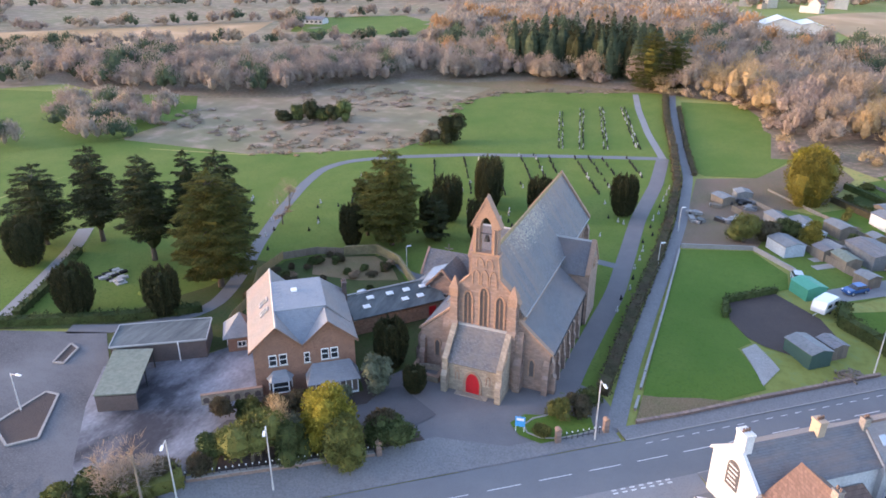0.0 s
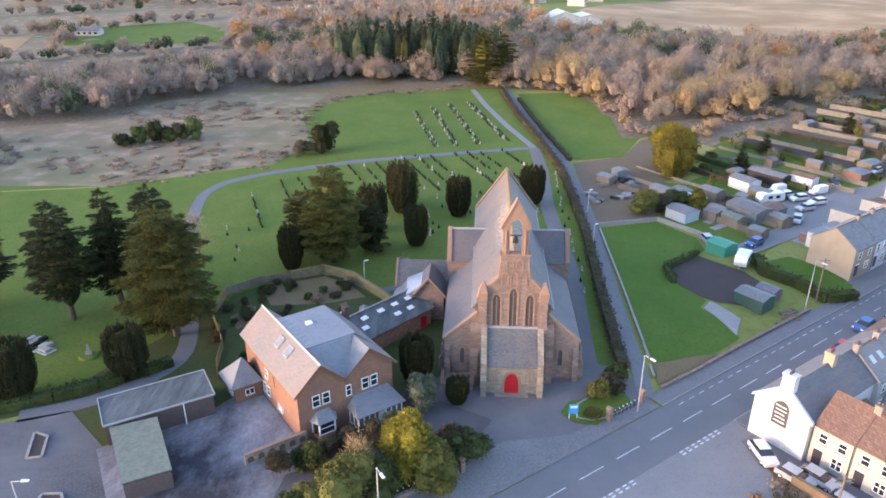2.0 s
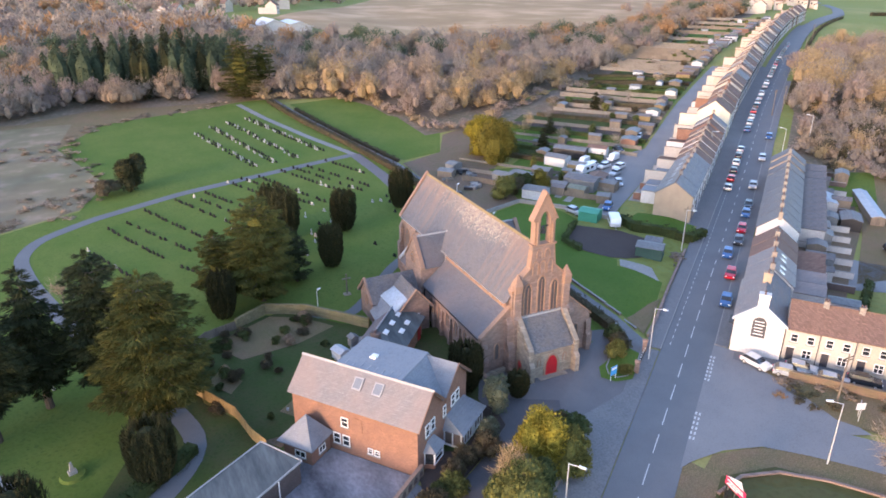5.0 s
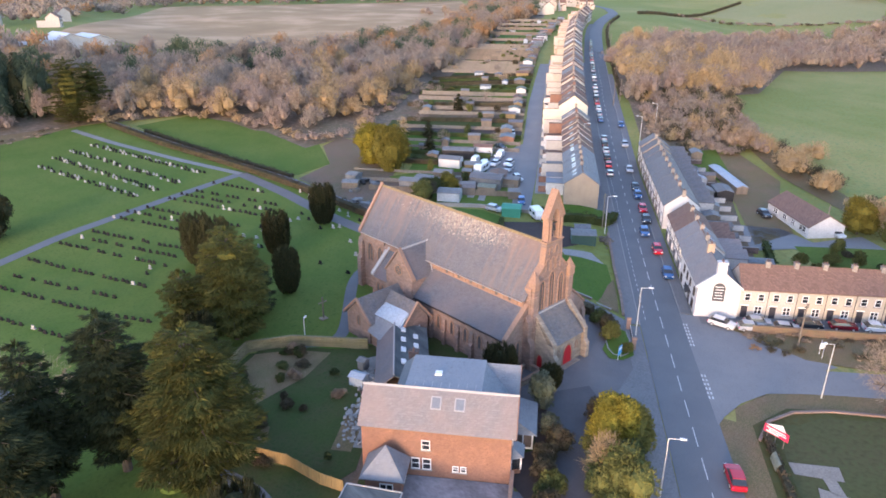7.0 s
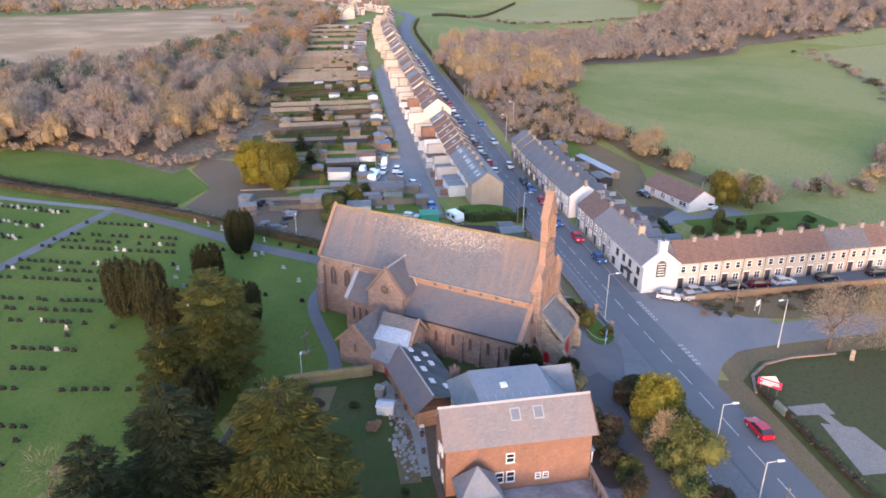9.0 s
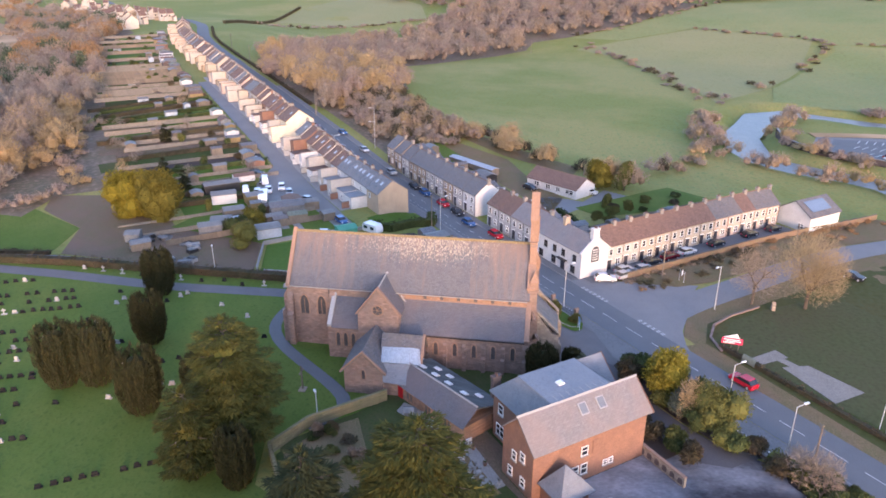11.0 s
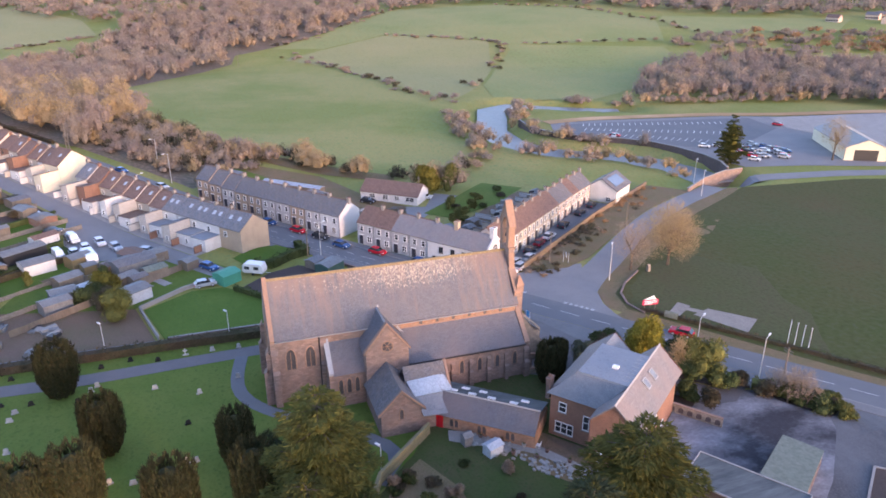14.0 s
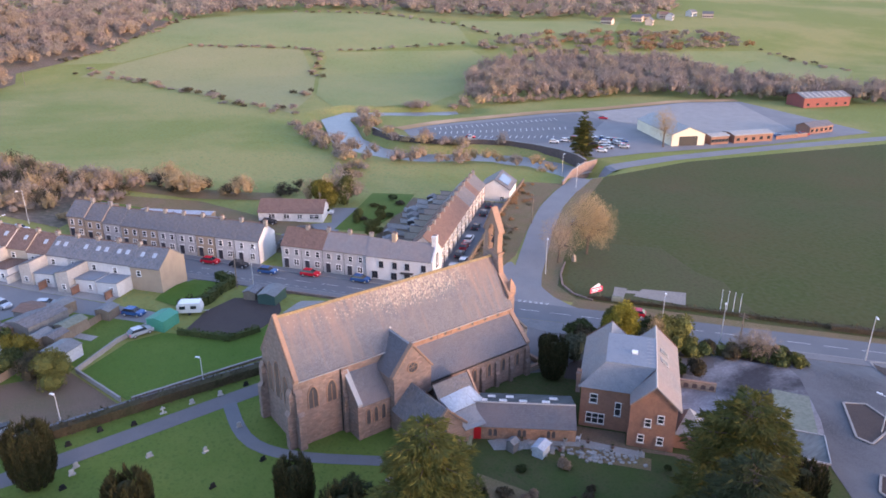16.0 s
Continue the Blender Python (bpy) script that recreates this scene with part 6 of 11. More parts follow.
# the bungalow behind
bung = thing("bungalow", "white rendered bungalow with a low brown tiled roof", "house", 83.0, -2.5, gz(83, -2), math.degrees(math.atan2(12.9, 10.5)))
BM = Matrix.Translation((78.5, -8.2, gz(83, -2))) @ Matrix.Rotation(math.atan2(12.9, 10.5), 4, "Z")
bm = nb()
prism(bm, [(0, 0, -0.8), (0, -8.0, -0.8), (0, -8.0, 2.5), (0, -4.0, 4.9), (0, 0, 2.5)], (17.0, 0, 0), BM)
part("house_wall", bm, WHITE, bung)
for y1 in (0.35, -8.35):
    bm = nb()
    prism(bm, [(-0.3, -4.0, 4.95), (-0.3, y1, 2.35), (-0.3, y1, 2.5), (-0.3, -4.0, 5.12)], (17.6, 0, 0), BM)
    part("roof", bm, TILE_BROWN, bung)
for x, w in ((2.2, 2.6), (6.0, 1.4), (9.5, 1.6), (13.5, 1.8)):
    sash("window", BM @ Vector((x, 0, 0.9)), w, 1.2, math.degrees(math.atan2(12.9, 10.5)) + 180, bung, UPVC, 2)
# white end house with a dark solar roof
endh = thing("end_house", "white rendered end house with a grey roof and solar panels", "house", *st(31, -77, -1.0), STREET_TURN)
EZ = gz(*st(32, -76).to_2d())
bm = nb()
prism(bm, [(28.0, -70.5, EZ - 0.8), (37.0, -70.5, EZ - 0.8), (37.0, -70.5, EZ + 4.2), (32.5, -70.5, EZ + 7.0), (28.0, -70.5, EZ + 4.2)], (0, -11.0, 0), SM)
part("house_wall", bm, WHITE, endh)
for s1 in (27.6, 37.4):
    sroof("roof", [(32.5, -70.2, EZ + 7.2), (32.5, -81.8, EZ + 7.2), (s1, -81.8, EZ + 4.1), (s1, -70.2, EZ + 4.1)], SLATE_DARK, endh)
sroof("solar_panel", [(31.6, -72.0, EZ + 6.85), (31.6, -79.0, EZ + 6.85), (28.8, -79.0, EZ + 5.1), (28.8, -72.0, EZ + 5.1)], plain("solar_glass", (0.16, 0.22, 0.30), 0.15), endh, 0.08, "blue-grey solar panel")
sash("window", sp(30.2, -70.5, EZ + 0.9), 1.4, 1.2, STREET_TURN + 180, endh, UPVC, 2)

# brick boundary wall along the bank before the cross terrace, and the grass verge under it
bankwall = thing("brick_wall", "long low orange brick wall along the bank", "wall", *st(28.0, -50, 0))
for i in range(21):
    d0 = -14.0 - i * 4.0
    p, q = st(28.2, d0 - 2), st(28.2, d0 - 2)
    zz = gz(p.x, p.y)
    bm = nb()
    box(bm, 28.0, 28.35, d0 - 4.0, d0, zz - 0.6, zz + 1.35, SM)
    part("wall_length", bm, BRICK_OLD, bankwall)
    bm = nb()
    box(bm, 27.93, 28.42, d0 - 4.0, d0, zz + 1.35, zz + 1.45, SM)
    part("coping", bm, BRICK_OLD, bankwall)
lay("verge", [tuple(st(s, d).to_2d()) for s, d in ((29.0, -10.2), (26.5, -14), (20.5, -20), (18.8, -28), (18.9, -46), (18.9, -69), (17.2, -89), (15.0, -100), (27, -99), (28.0, -98), (28.0, -14), (29.5, -11))], VERGE, 0.12, "scrubby brown grass verge", "grass")
lay("cross_lane", [tuple(st(s, d).to_2d()) for s, d in ((30, -6.5), (32.6, -6.5), (33.4, -14), (35.0, -69), (28.5, -69), (28.5, -14), (29.3, -10.5))], ASPHALT, 0.14, "tarmac lane before the cross terrace", "road")
lay("back_lane", [tuple(st(s, d).to_2d()) for s, d in ((77, 27.6), (77, 23.4), (100, 22.6), (131, 22.0), (175, 22.0), (215, 22), (250, 22), (250, 26.0), (215, 26.5), (175, 27), (131, 27.2), (118, 36), (104, 36), (100, 28)) ], ASPHALT_OLD, 0.12, "worn back lane behind the terrace", "road")

# ---- cars ----


def car(label, paint, kind="hatch", far=False):
    c = thing("car", label, "car", group="parked cars")
    L, Wd = (4.2, 1.78)
    bm = nb()
    prof = [(-2.1, 0.28), (-2.12, 0.72), (-1.98, 0.88), (-1.05, 0.98), (1.55, 1.0), (2.02, 0.92), (2.1, 0.6), (2.08, 0.28)]
    prism(bm, [(x, -Wd / 2, z) for x, z in prof], (0, Wd, 0))
    bmesh.ops.bevel(bm, geom=[e for e in bm.edges if abs(e.verts[0].co.y - e.verts[1].co.y) < 0.01], offset=0.08, segments=2, affect="EDGES")
    body = part("body", bm, paint, c)
    cab = [(-1.05, 0.97), (-0.35, 1.42), (1.35, 1.46), (1.95, 1.0)] if kind == "hatch" else [(-1.3, 0.97), (-0.9, 1.85), (2.0, 1.88), (2.08, 1.0)]
    bm = nb()
    n = len(cab)
    lo = [[bm.verts.new((x, sy * (Wd / 2 - (0.06 if z < 1.01 else 0.2)), z)) for x, z in cab] for sy in (-1, 1)]
    bm.faces.new(lo[0])
    bm.faces.new(lo[1][::-1])
    for i in range(n):
        bm.faces.new((lo[0][i], lo[1][i], lo[1][(i + 1) % n], lo[0][(i + 1) % n]))
    part("glasshouse", bm, GLASS if kind == "hatch" else paint, c, "dark car glass" if kind == "hatch" else "")
    (xa, za), (xb, zb) = cab[1], cab[2]
    bm = nb()
    prism(bm, [(xa - 0.02, -Wd / 2 + 0.17, za), (xb + 0.04, -Wd / 2 + 0.17, zb), (xb + 0.02, -Wd / 2 + 0.22, zb + 0.06), (xa + 0.05, -Wd / 2 + 0.22, za + 0.06)], (0, Wd - 0.36, 0))
    part("roof", bm, paint, c)
    for x in (-1.3, 1.3):
        for sy in (-1, 1):
            bm = nb()
            tube(bm, (x, sy * (Wd / 2 - 0.2), 0.31), (x, sy * (Wd / 2 + 0.01), 0.31), 0.31, None, 14)
            wh = part("wheel", bm, RUBBER, c)
            bm = nb()
            tube(bm, (x, sy * (Wd / 2 + 0.01), 0.31), (x, sy * (Wd / 2 + 0.03), 0.31), 0.19, None, 10)
            if far:
                bm.free()
                continue
            part("rim", bm, STEEL, wh)
    for sy in (-1, 1):
        if far:
            break
        bm = nb()
        box(bm, -2.14, -2.02, min(sy * 0.5, sy * 0.82), max(sy * 0.5, sy * 0.82), 0.64, 0.8)
        part("headlight", bm, SIGN_WHITE, c)
        bm = nb()
        box(bm, 2.0, 2.13, min(sy * 0.62, sy * 0.84), max(sy * 0.62, sy * 0.84), 0.62, 0.82)
        part("tail_light", bm, SIGN_RED, c)
    return c


def paint(name, colour):
    return plain(name, colour, 0.25, 0.15, 0.6, 0.06)


PAINTS = {
    "red": ("bright red hatchback parked at the kerb", paint("red_car_paint", (0.50, 0.015, 0.03)), "hatch"),
    "maroon": ("dark red hatchback parked before houses", paint("maroon_car_paint", (0.16, 0.012, 0.02)), "hatch"),
    "dark": ("dark grey hatchback parked at the kerb", paint("dark_car_paint", (0.03, 0.033, 0.04)), "hatch"),
    "blue": ("blue hatchback parked at the kerb", paint("blue_car_paint", (0.03, 0.10, 0.26)), "hatch"),
    "silver": ("silver hatchback parked at the kerb", paint("silver_car_paint", (0.42, 0.44, 0.46)), "hatch"),
    "white": ("white hatchback parked at the kerb", paint("white_car_paint", (0.70, 0.70, 0.70)), "hatch"),
    "van": ("white panel van parked behind houses", paint("white_van_paint", (0.72, 0.72, 0.71)), "van"),
}
cars = {k: [] for k in PAINTS}
far_cars = {k: [] for k in PAINTS}


def park(kind, x, y, turn, dz=0.12):
    cars[kind].append(pose(x, y, gz(x, y) + dz, 0, 0, turn))


def park_st(kind, s, d, turn=0.0, dz=0.12):
    p = st(s, d)
    park(kind, p.x, p.y, STREET_TURN + turn, dz)


for k, s, d in (("dark", 76.6, -3.0), ("red", 83.8, -3.0), ("blue", 93.8, -3.0), ("dark", 100.0, -3.0), ("silver", 114.8, -2.9), ("red", 59.5, -3.2), ("blue", 48.0, -3.6), ("silver", 136.0, -3.4), ("blue", 155.0, -3.8)):
    park_st(k, s, d)
random.seed(11)
for k, s in (("silver", 111.5), ("red", 118), ("dark", 124), ("white", 130), ("dark", 135.5), ("silver", 141)):
    park_st(k, s, 2.6, 180)
s = 160.0
while s < 330:
    if random.random() < 0.82:
        park_st(random.choice(["silver", "dark", "white", "silver", "dark", "white", "dark", "silver", "blue", "red"]), s, 2.6, 180)
    s += random.uniform(5.6, 7.5)
park_st("blue", 68.9, -0.9 - 0.8)
park_st("red", -8.6, -3.0, 180)
for k, s, d, tt in (("silver", 30.8, -15.6, 90), ("dark", 31.2, -23.6, 90), ("maroon", 31.4, -29.0, 90), ("white", 31.5, -34.2, 90), ("dark", 31.8, -43.5, 90), ("dark", 32.2, -55.0, 90), ("dark", 32.4, -63.5, 90), ("white", 29.6, -9.6, 60), ("silver", 28.9, -14.0, 92), ("silver", 29.4, -19.6, 90)):
    park_st(k, s, d, tt, 0.16)
for k, x, y, tt in (("white", 67.0, 72.0, 20), ("white", 70.0, 69.5, 20), ("silver", 66.0, 65.9, 25), ("dark", 73.0, 76.0, 20), ("silver", 61.5, 59.0, 60), ("blue", 48.5, 46.5, 40), ("silver", 40.0, 47.5, 100), ("white", 64.5, 74.0, 20), ("dark", 78.0, 80.0, 80), ("white", 90.0, 86.0, 40), ("dark", 85.0, 4.0, 50), ("blue", 92.0, -6.0, 40), ("white", 84.0, -12.0, 60)):
    park(k, x, y, tt, 0.15)
for k, x, y in (("van", 72.5, 75.2), ("van", 64.0, 77.0)):
    park(k, x, y, 25, 0.15)
for i in range(46):
    if 33 < i < 41:
        continue
    k = random.choice(["white", "silver", "dark", "red", "silver", "blue", "dark"])
    x, y = (104 + random.uniform(-8, 14), -146 + random.uniform(-12, 9)) if i < 30 else random.choice([(146, -112), (129, -128), (142, -190), (119, -134)])
    if i > 40:
        x, y = 84 + (i - 40) * 0.5 - (i - 41) * 5, -172 - (i - 40) * 12
    far_cars[k].append(pose(x, y, gz(x, y) + 0.24, 0, 0, random.choice([35, 125, 40]) + random.uniform(-8, 8)))
cars["dark"].append(pose(38, -62, gz(38, -62) + 0.12, 0, 0, 50))
for k, ms in cars.items():
    lab, pm, kd = PAINTS[k]
    c = car(lab, pm, kd)
    c.matrix_basis = ms[0]
    for m in ms[1:]:
        copy_thing(c, m)
for k, ms in far_cars.items():
    if ms:
        c = car(PAINTS[k][0].split(" ")[0] + " car parked in the far works yard", PAINTS[k][1], PAINTS[k][2], True)
        c.matrix_basis = ms[0]
        for m in ms[1:]:
            copy_thing(c, m)


def caravan(x, y, turn, size=5.0):
    c = thing("caravan", "white touring caravan parked on a drive", "caravan", x, y, gz(x, y) + 0.12, turn)
    m = WORLD[c]
    bm = nb()
    prof = [(-size / 2, 0.5), (-size / 2 - 0.15, 1.3), (-size / 2 + 0.25, 2.45), (size / 2 - 0.5, 2.55), (size / 2, 2.1), (size / 2 + 0.1, 0.9), (size / 2 - 0.2, 0.5)]
    prism(bm, [(a, -1.1, b) for a, b in prof], (0, 2.2, 0), m)
    bmesh.ops.bevel(bm, geom=bm.edges[:], offset=0.09, segments=2, affect="EDGES")
    part("body", bm, PAINTS["van"][1], c)
    for a in (-1.4, 0.6):
        for sy in (-1.12, 1.12):
            bm = nb()
            box(bm, a, a + 1.1, sy - 0.015, sy + 0.015, 1.3, 1.95, m)
            part("window", bm, GLASS, c)
    for sy in (-1, 1):
        bm = nb()
        tube(bm, (0, sy * 0.8, 0.33), (0, sy * 1.05, 0.33), 0.33, None, 12, m)
        part("wheel", bm, RUBBER, c)
    bm = nb()
    tube(bm, (-size / 2 - 1.2, 0, 0.45), (-size / 2, 0, 0.5), 0.06, None, 6, m)
    part("tow_bar", bm, STEEL, c)


caravan(43.3, 37.6, 60, 4.4)
caravan(60.0, 70.5, 20, 6.2)
# ---- trees ----


def tri_mesh(name, co):
    """A mesh of loose triangles from an array of n x 3 x 3."""
    n = len(co)
    me = bpy.data.meshes.new(name)
    me.vertices.add(3 * n)
    me.vertices.foreach_set("co", np.ascontiguousarray(co, dtype=np.float32).ravel())
    me.loops.add(3 * n)
    me.loops.foreach_set("vertex_index", np.arange(3 * n, dtype=np.int32))
    me.polygons.add(n)
    me.polygons.foreach_set("loop_start", np.arange(0, 3 * n, 3, dtype=np.int32))
    me.update(calc_edges=True)
    return me


def unit(v):
    return v / np.maximum(np.linalg.norm(v, axis=-1, keepdims=True), 1e-6)


def blades(rng, base, way, length, width):
    """One narrow leaf triangle at every base, pointing along its way."""
    n = len(base)
    way = unit(way)
    side = unit(np.cross(way, rng.normal(size=(n, 3))))
    length, width = np.broadcast_to(length, (n,))[:, None], np.broadcast_to(width, (n,))[:, None]
    return np.stack([base - side * width / 2, base + side * width / 2, base + way * length], 1)


def leafage(name, tris, mat, parent, label=""):
    m = np.array(WORLD[parent].inverted())
    tris = tris @ m[:3, :3].T + m[:3, 3]
    ob = new(name, tri_mesh(name, tris))
    ob.data.materials.append(mat)
    ob.parent = parent
    WORLD[ob] = WORLD[parent]
    if label:
        ob["label"] = label
    return ob


def core_tris(rng, centre, radii, rough=0.18, n=10):
    """A lumpy closed body inside a crown, so that it is not seen through."""
    us, vs = np.linspace(0, math.tau, n + 1), np.linspace(0.02, math.pi - 0.02, n // 2 + 1)
    lump = 1 + rough * rng.normal(size=(len(vs), n))
    lump = np.concatenate([lump, lump[:, :1]], 1)
    P = np.array([[[radii[0] * math.sin(v) * math.cos(u) * lump[i, j], radii[1] * math.sin(v) * math.sin(u) * lump[i, j], radii[2] * math.cos(v)] for j, u in enumerate(us)] for i, v in enumerate(vs)]) + np.array(centre)
    a, b, c, d = P[:-1, :-1].reshape(-1, 3), P[1:, :-1].reshape(-1, 3), P[1:, 1:].reshape(-1, 3), P[:-1, 1:].reshape(-1, 3)
    return np.concatenate([np.stack([a, b, c], 1), np.stack([a, c, d], 1)])


def trunk_bm(x, y, z0, z1, r0, r1, rng, lean=0.3):
    bm = nb()
    pts = [Vector((x + lean * rng.normal() * k * 0.6, y + lean * rng.normal() * k * 0.6, z0 + (z1 - z0) * k)) for k in (0, 0.33, 0.66, 1.0)]
    pts[0] = Vector((x, y, z0))
    for i in range(3):
        ra, rb = r0 + (r1 - r0) * i / 3, r0 + (r1 - r0) * (i + 1) / 3
        tube(bm, pts[i], pts[i + 1], ra * (1.35 if i == 0 else 1), rb, 8)
    return bm


def fronds(rng, base, way, length, width):
    """Flat sprays of needles that lie level, one triangle each."""
    n = len(base)
    way = unit(way)
    side = unit(np.cross(way, np.array([0, 0, 1.0]) + rng.normal(size=(n, 3)) * 0.45))
    length, width = np.broadcast_to(length, (n,))[:, None], np.broadcast_to(width, (n,))[:, None]
    return np.stack([base - side * width / 2, base + side * width / 2, base + way * length], 1)


def conifer(name, label, x, y, h, r, seed, mat, skirt=0.16, dense=1.0, shape=0.75):
    """A spreading conifer: tiers of level boughs with flat, fringed sprays and dark gaps between."""
    rng = np.random.default_rng(seed)
    z0 = gz(x, y)
    t = thing(name, label, "tree", x, y, z0)
    part("trunk", trunk_bm(x, y, z0 - 0.4, z0 + h * 0.86, 0.035 * h * 0.6, 0.06, rng), TRUNK, t, "brown bark trunk")
    out = []
    limbs = nb()
    tiers = max(7, int(h / 1.25))
    i = 0
    for q in range(tiers):
        k = (q + rng.uniform(0.0, 0.5)) / tiers
        wide = (1 - k ** (1.0 / shape * 1.6)) ** shape * min(1.0, 0.62 + 2.4 * k)
        for _ in range(max(4, int(4 + 4.5 * dense * wide))):
            i += 1
            zz = z0 + h * (skirt + (1 - skirt) * k) + rng.normal() * 0.22
            rr = r * wide * rng.uniform(0.66, 1.12) + 0.4
            az = i * 2.39996 + rng.uniform(-0.4, 0.4)
            d = np.array([math.cos(az), math.sin(az), 0.0])
            side = np.array([-d[1], d[0], 0.0])
            m = max(14, int(rr * 40 * dense))
            u = rng.uniform(0.08, 1.0, m) ** 0.7
            half = 0.40 * rr * np.minimum(1.0, 2.2 * (1.06 - u)) * np.minimum(1.0, 0.3 + 1.6 * u)
            sp_ = rng.uniform(-1, 1, m) * half
            p = np.array([x, y, zz]) + d * (u * rr)[:, None] + side * sp_[:, None]
            p[:, 2] += rr * (0.26 * u - 0.20 * u * u) - 0.22 * np.abs(sp_) + rng.normal(size=m) * 0.07
            way = d * 0.9 + side * (np.sign(sp_) * rng.uniform(0.1, 1.0, m))[:, None] + np.array([0, 0, 1.0]) * rng.normal(-0.12, 0.22, m)[:, None]
            out.append(fronds(rng, p, way, rng.uniform(0.35, 0.85, m) * (0.8 + 0.015 * h), rng.uniform(0.12, 0.28, m)))
            if rr > 1.2:
                tube(limbs, (x, y, zz - 0.15), (x + d[0] * rr * 0.8, y + d[1] * rr * 0.8, zz + 0.07 * rr), 0.06 + 0.012 * rr, 0.02, 5)
    part("bough_frame", limbs, TRUNK, t, "brown boughs")
    top = rng.uniform(0, 1, 60)
    az = rng.uniform(0, math.tau, 60)
    tip = np.stack([x + 0.5 * (1 - top) * np.cos(az), y + 0.5 * (1 - top) * np.sin(az), z0 + h * (0.93 + 0.07 * top)], 1)
    out.append(blades(rng, tip, np.stack([0.5 * np.cos(az), 0.5 * np.sin(az), np.ones(60)], 1), 0.6, 0.16))
    out.append(core_tris(rng, (x, y, z0 + h * 0.48), (r * 0.34, r * 0.34, h * 0.38), 0.22))
    leafage("crown", np.concatenate(out), mat, t, "layered evergreen foliage")
    return t


def yew(x, y, h, r, seed, label="dark clipped columnar yew tree", mat=None, lean=0.0):
    """A dense upright yew, rounded on top and ribbed by its upright shoots."""
    rng = np.random.default_rng(seed)
    z0 = gz(x, y)
    t = thing("yew_tree", label, "tree", x, y, z0, group="churchyard yews")
    part("trunk", trunk_bm(x, y, z0 - 0.3, z0 + h * 0.5, 0.25, 0.1, rng, 0.1), TRUNK, t)
    n = 9000
    k = rng.uniform(0, 1, n)
    az = rng.uniform(0, math.tau, n)
    wave = np.sin(az * 10 + seed + 0.8 * np.sin(k * 5 + seed)) + 0.5 * np.sin(az * 17 + 2 * seed)
    ribs = 1 + 0.10 * wave
    prof = np.where(k < 0.35, 0.55 + 0.45 * (k / 0.35) ** 0.7, np.where(k < 0.72, 1.0, np.sqrt(np.maximum(0, 1 - (np.maximum(0, k - 0.72) / 0.32) ** 2.4))))
    rr = r * prof * ribs * rng.uniform(0.84, 1.02, n)
    top = 1 + 0.05 * wave
    p = np.stack([x + rr * np.cos(az), y + rr * np.sin(az), z0 + 0.25 + k * (h - 0.8) * top], 1)
    way = np.stack([0.22 * np.cos(az), 0.22 * np.sin(az), np.full(n, 1.0)], 1) + rng.normal(size=(n, 3)) * 0.16
    tris = [blades(rng, p, way, rng.uniform(0.35, 0.85, n), rng.uniform(0.08, 0.18, n))]
    tris.append(core_tris(rng, (x, y, z0 + h * 0.49), (r * 0.76, r * 0.76, h * 0.41), 0.03, 14))
    leafage("crown", np.concatenate(tris), mat or LEAF_YEW, t, "dense dark evergreen foliage")
    return t


def bushy(name, label, x, y, h, r, seed, mat, category="tree", lobes=9, n=2600, leaf=0.34, stem=True, group="", base=0.12):
    """A rounded crown of several lobes of small leaves, on a short stem."""
    rng = np.random.default_rng(seed)
    z0 = gz(x, y)
    t = thing(name, label, category, x, y, z0, group=group)
    if stem:
        part("trunk", trunk_bm(x, y, z0 - 0.3, z0 + h * 0.55, 0.05 * r + 0.06, 0.05, rng, 0.15), TRUNK, t)
    tris = []
    for i in range(lobes):
        a = i * 2.4 + rng.uniform(-0.4, 0.4)
        q = rng.uniform(0.15, 0.62) if i else 0.0
        k = rng.uniform(base + 0.12, 0.72) if i else 0.62
        lr = r * rng.uniform(0.42, 0.6) if i else r * 0.62
        lh = min(h * rng.uniform(0.26, 0.36), h * (1 - k) * 1.02 + 0.2)
        c = np.array([x + q * r * math.cos(a), y + q * r * math.sin(a), z0 + h * k])
        m = n // lobes
        d = unit(rng.normal(size=(m, 3)))
        d[:, 2] = np.where(d[:, 2] < -0.55, -d[:, 2], d[:, 2])
        p = c + d * np.array([lr, lr, lh]) * rng.uniform(0.78, 1.06, m)[:, None]
        p[:, 2] = np.maximum(p[:, 2], z0 + 0.08)
        tris.append(blades(rng, p, d + rng.normal(size=(m, 3)) * 0.6 + np.array([0, 0, 0.3]), rng.uniform(0.6, 1.3, m) * leaf, rng.uniform(0.5, 0.95, m) * leaf))
        tris.append(core_tris(rng, c, (lr * 0.8, lr * 0.8, lh * 0.8), 0.1, 8))
    leafage("crown", np.concatenate(tris), mat, t, "")
    return t


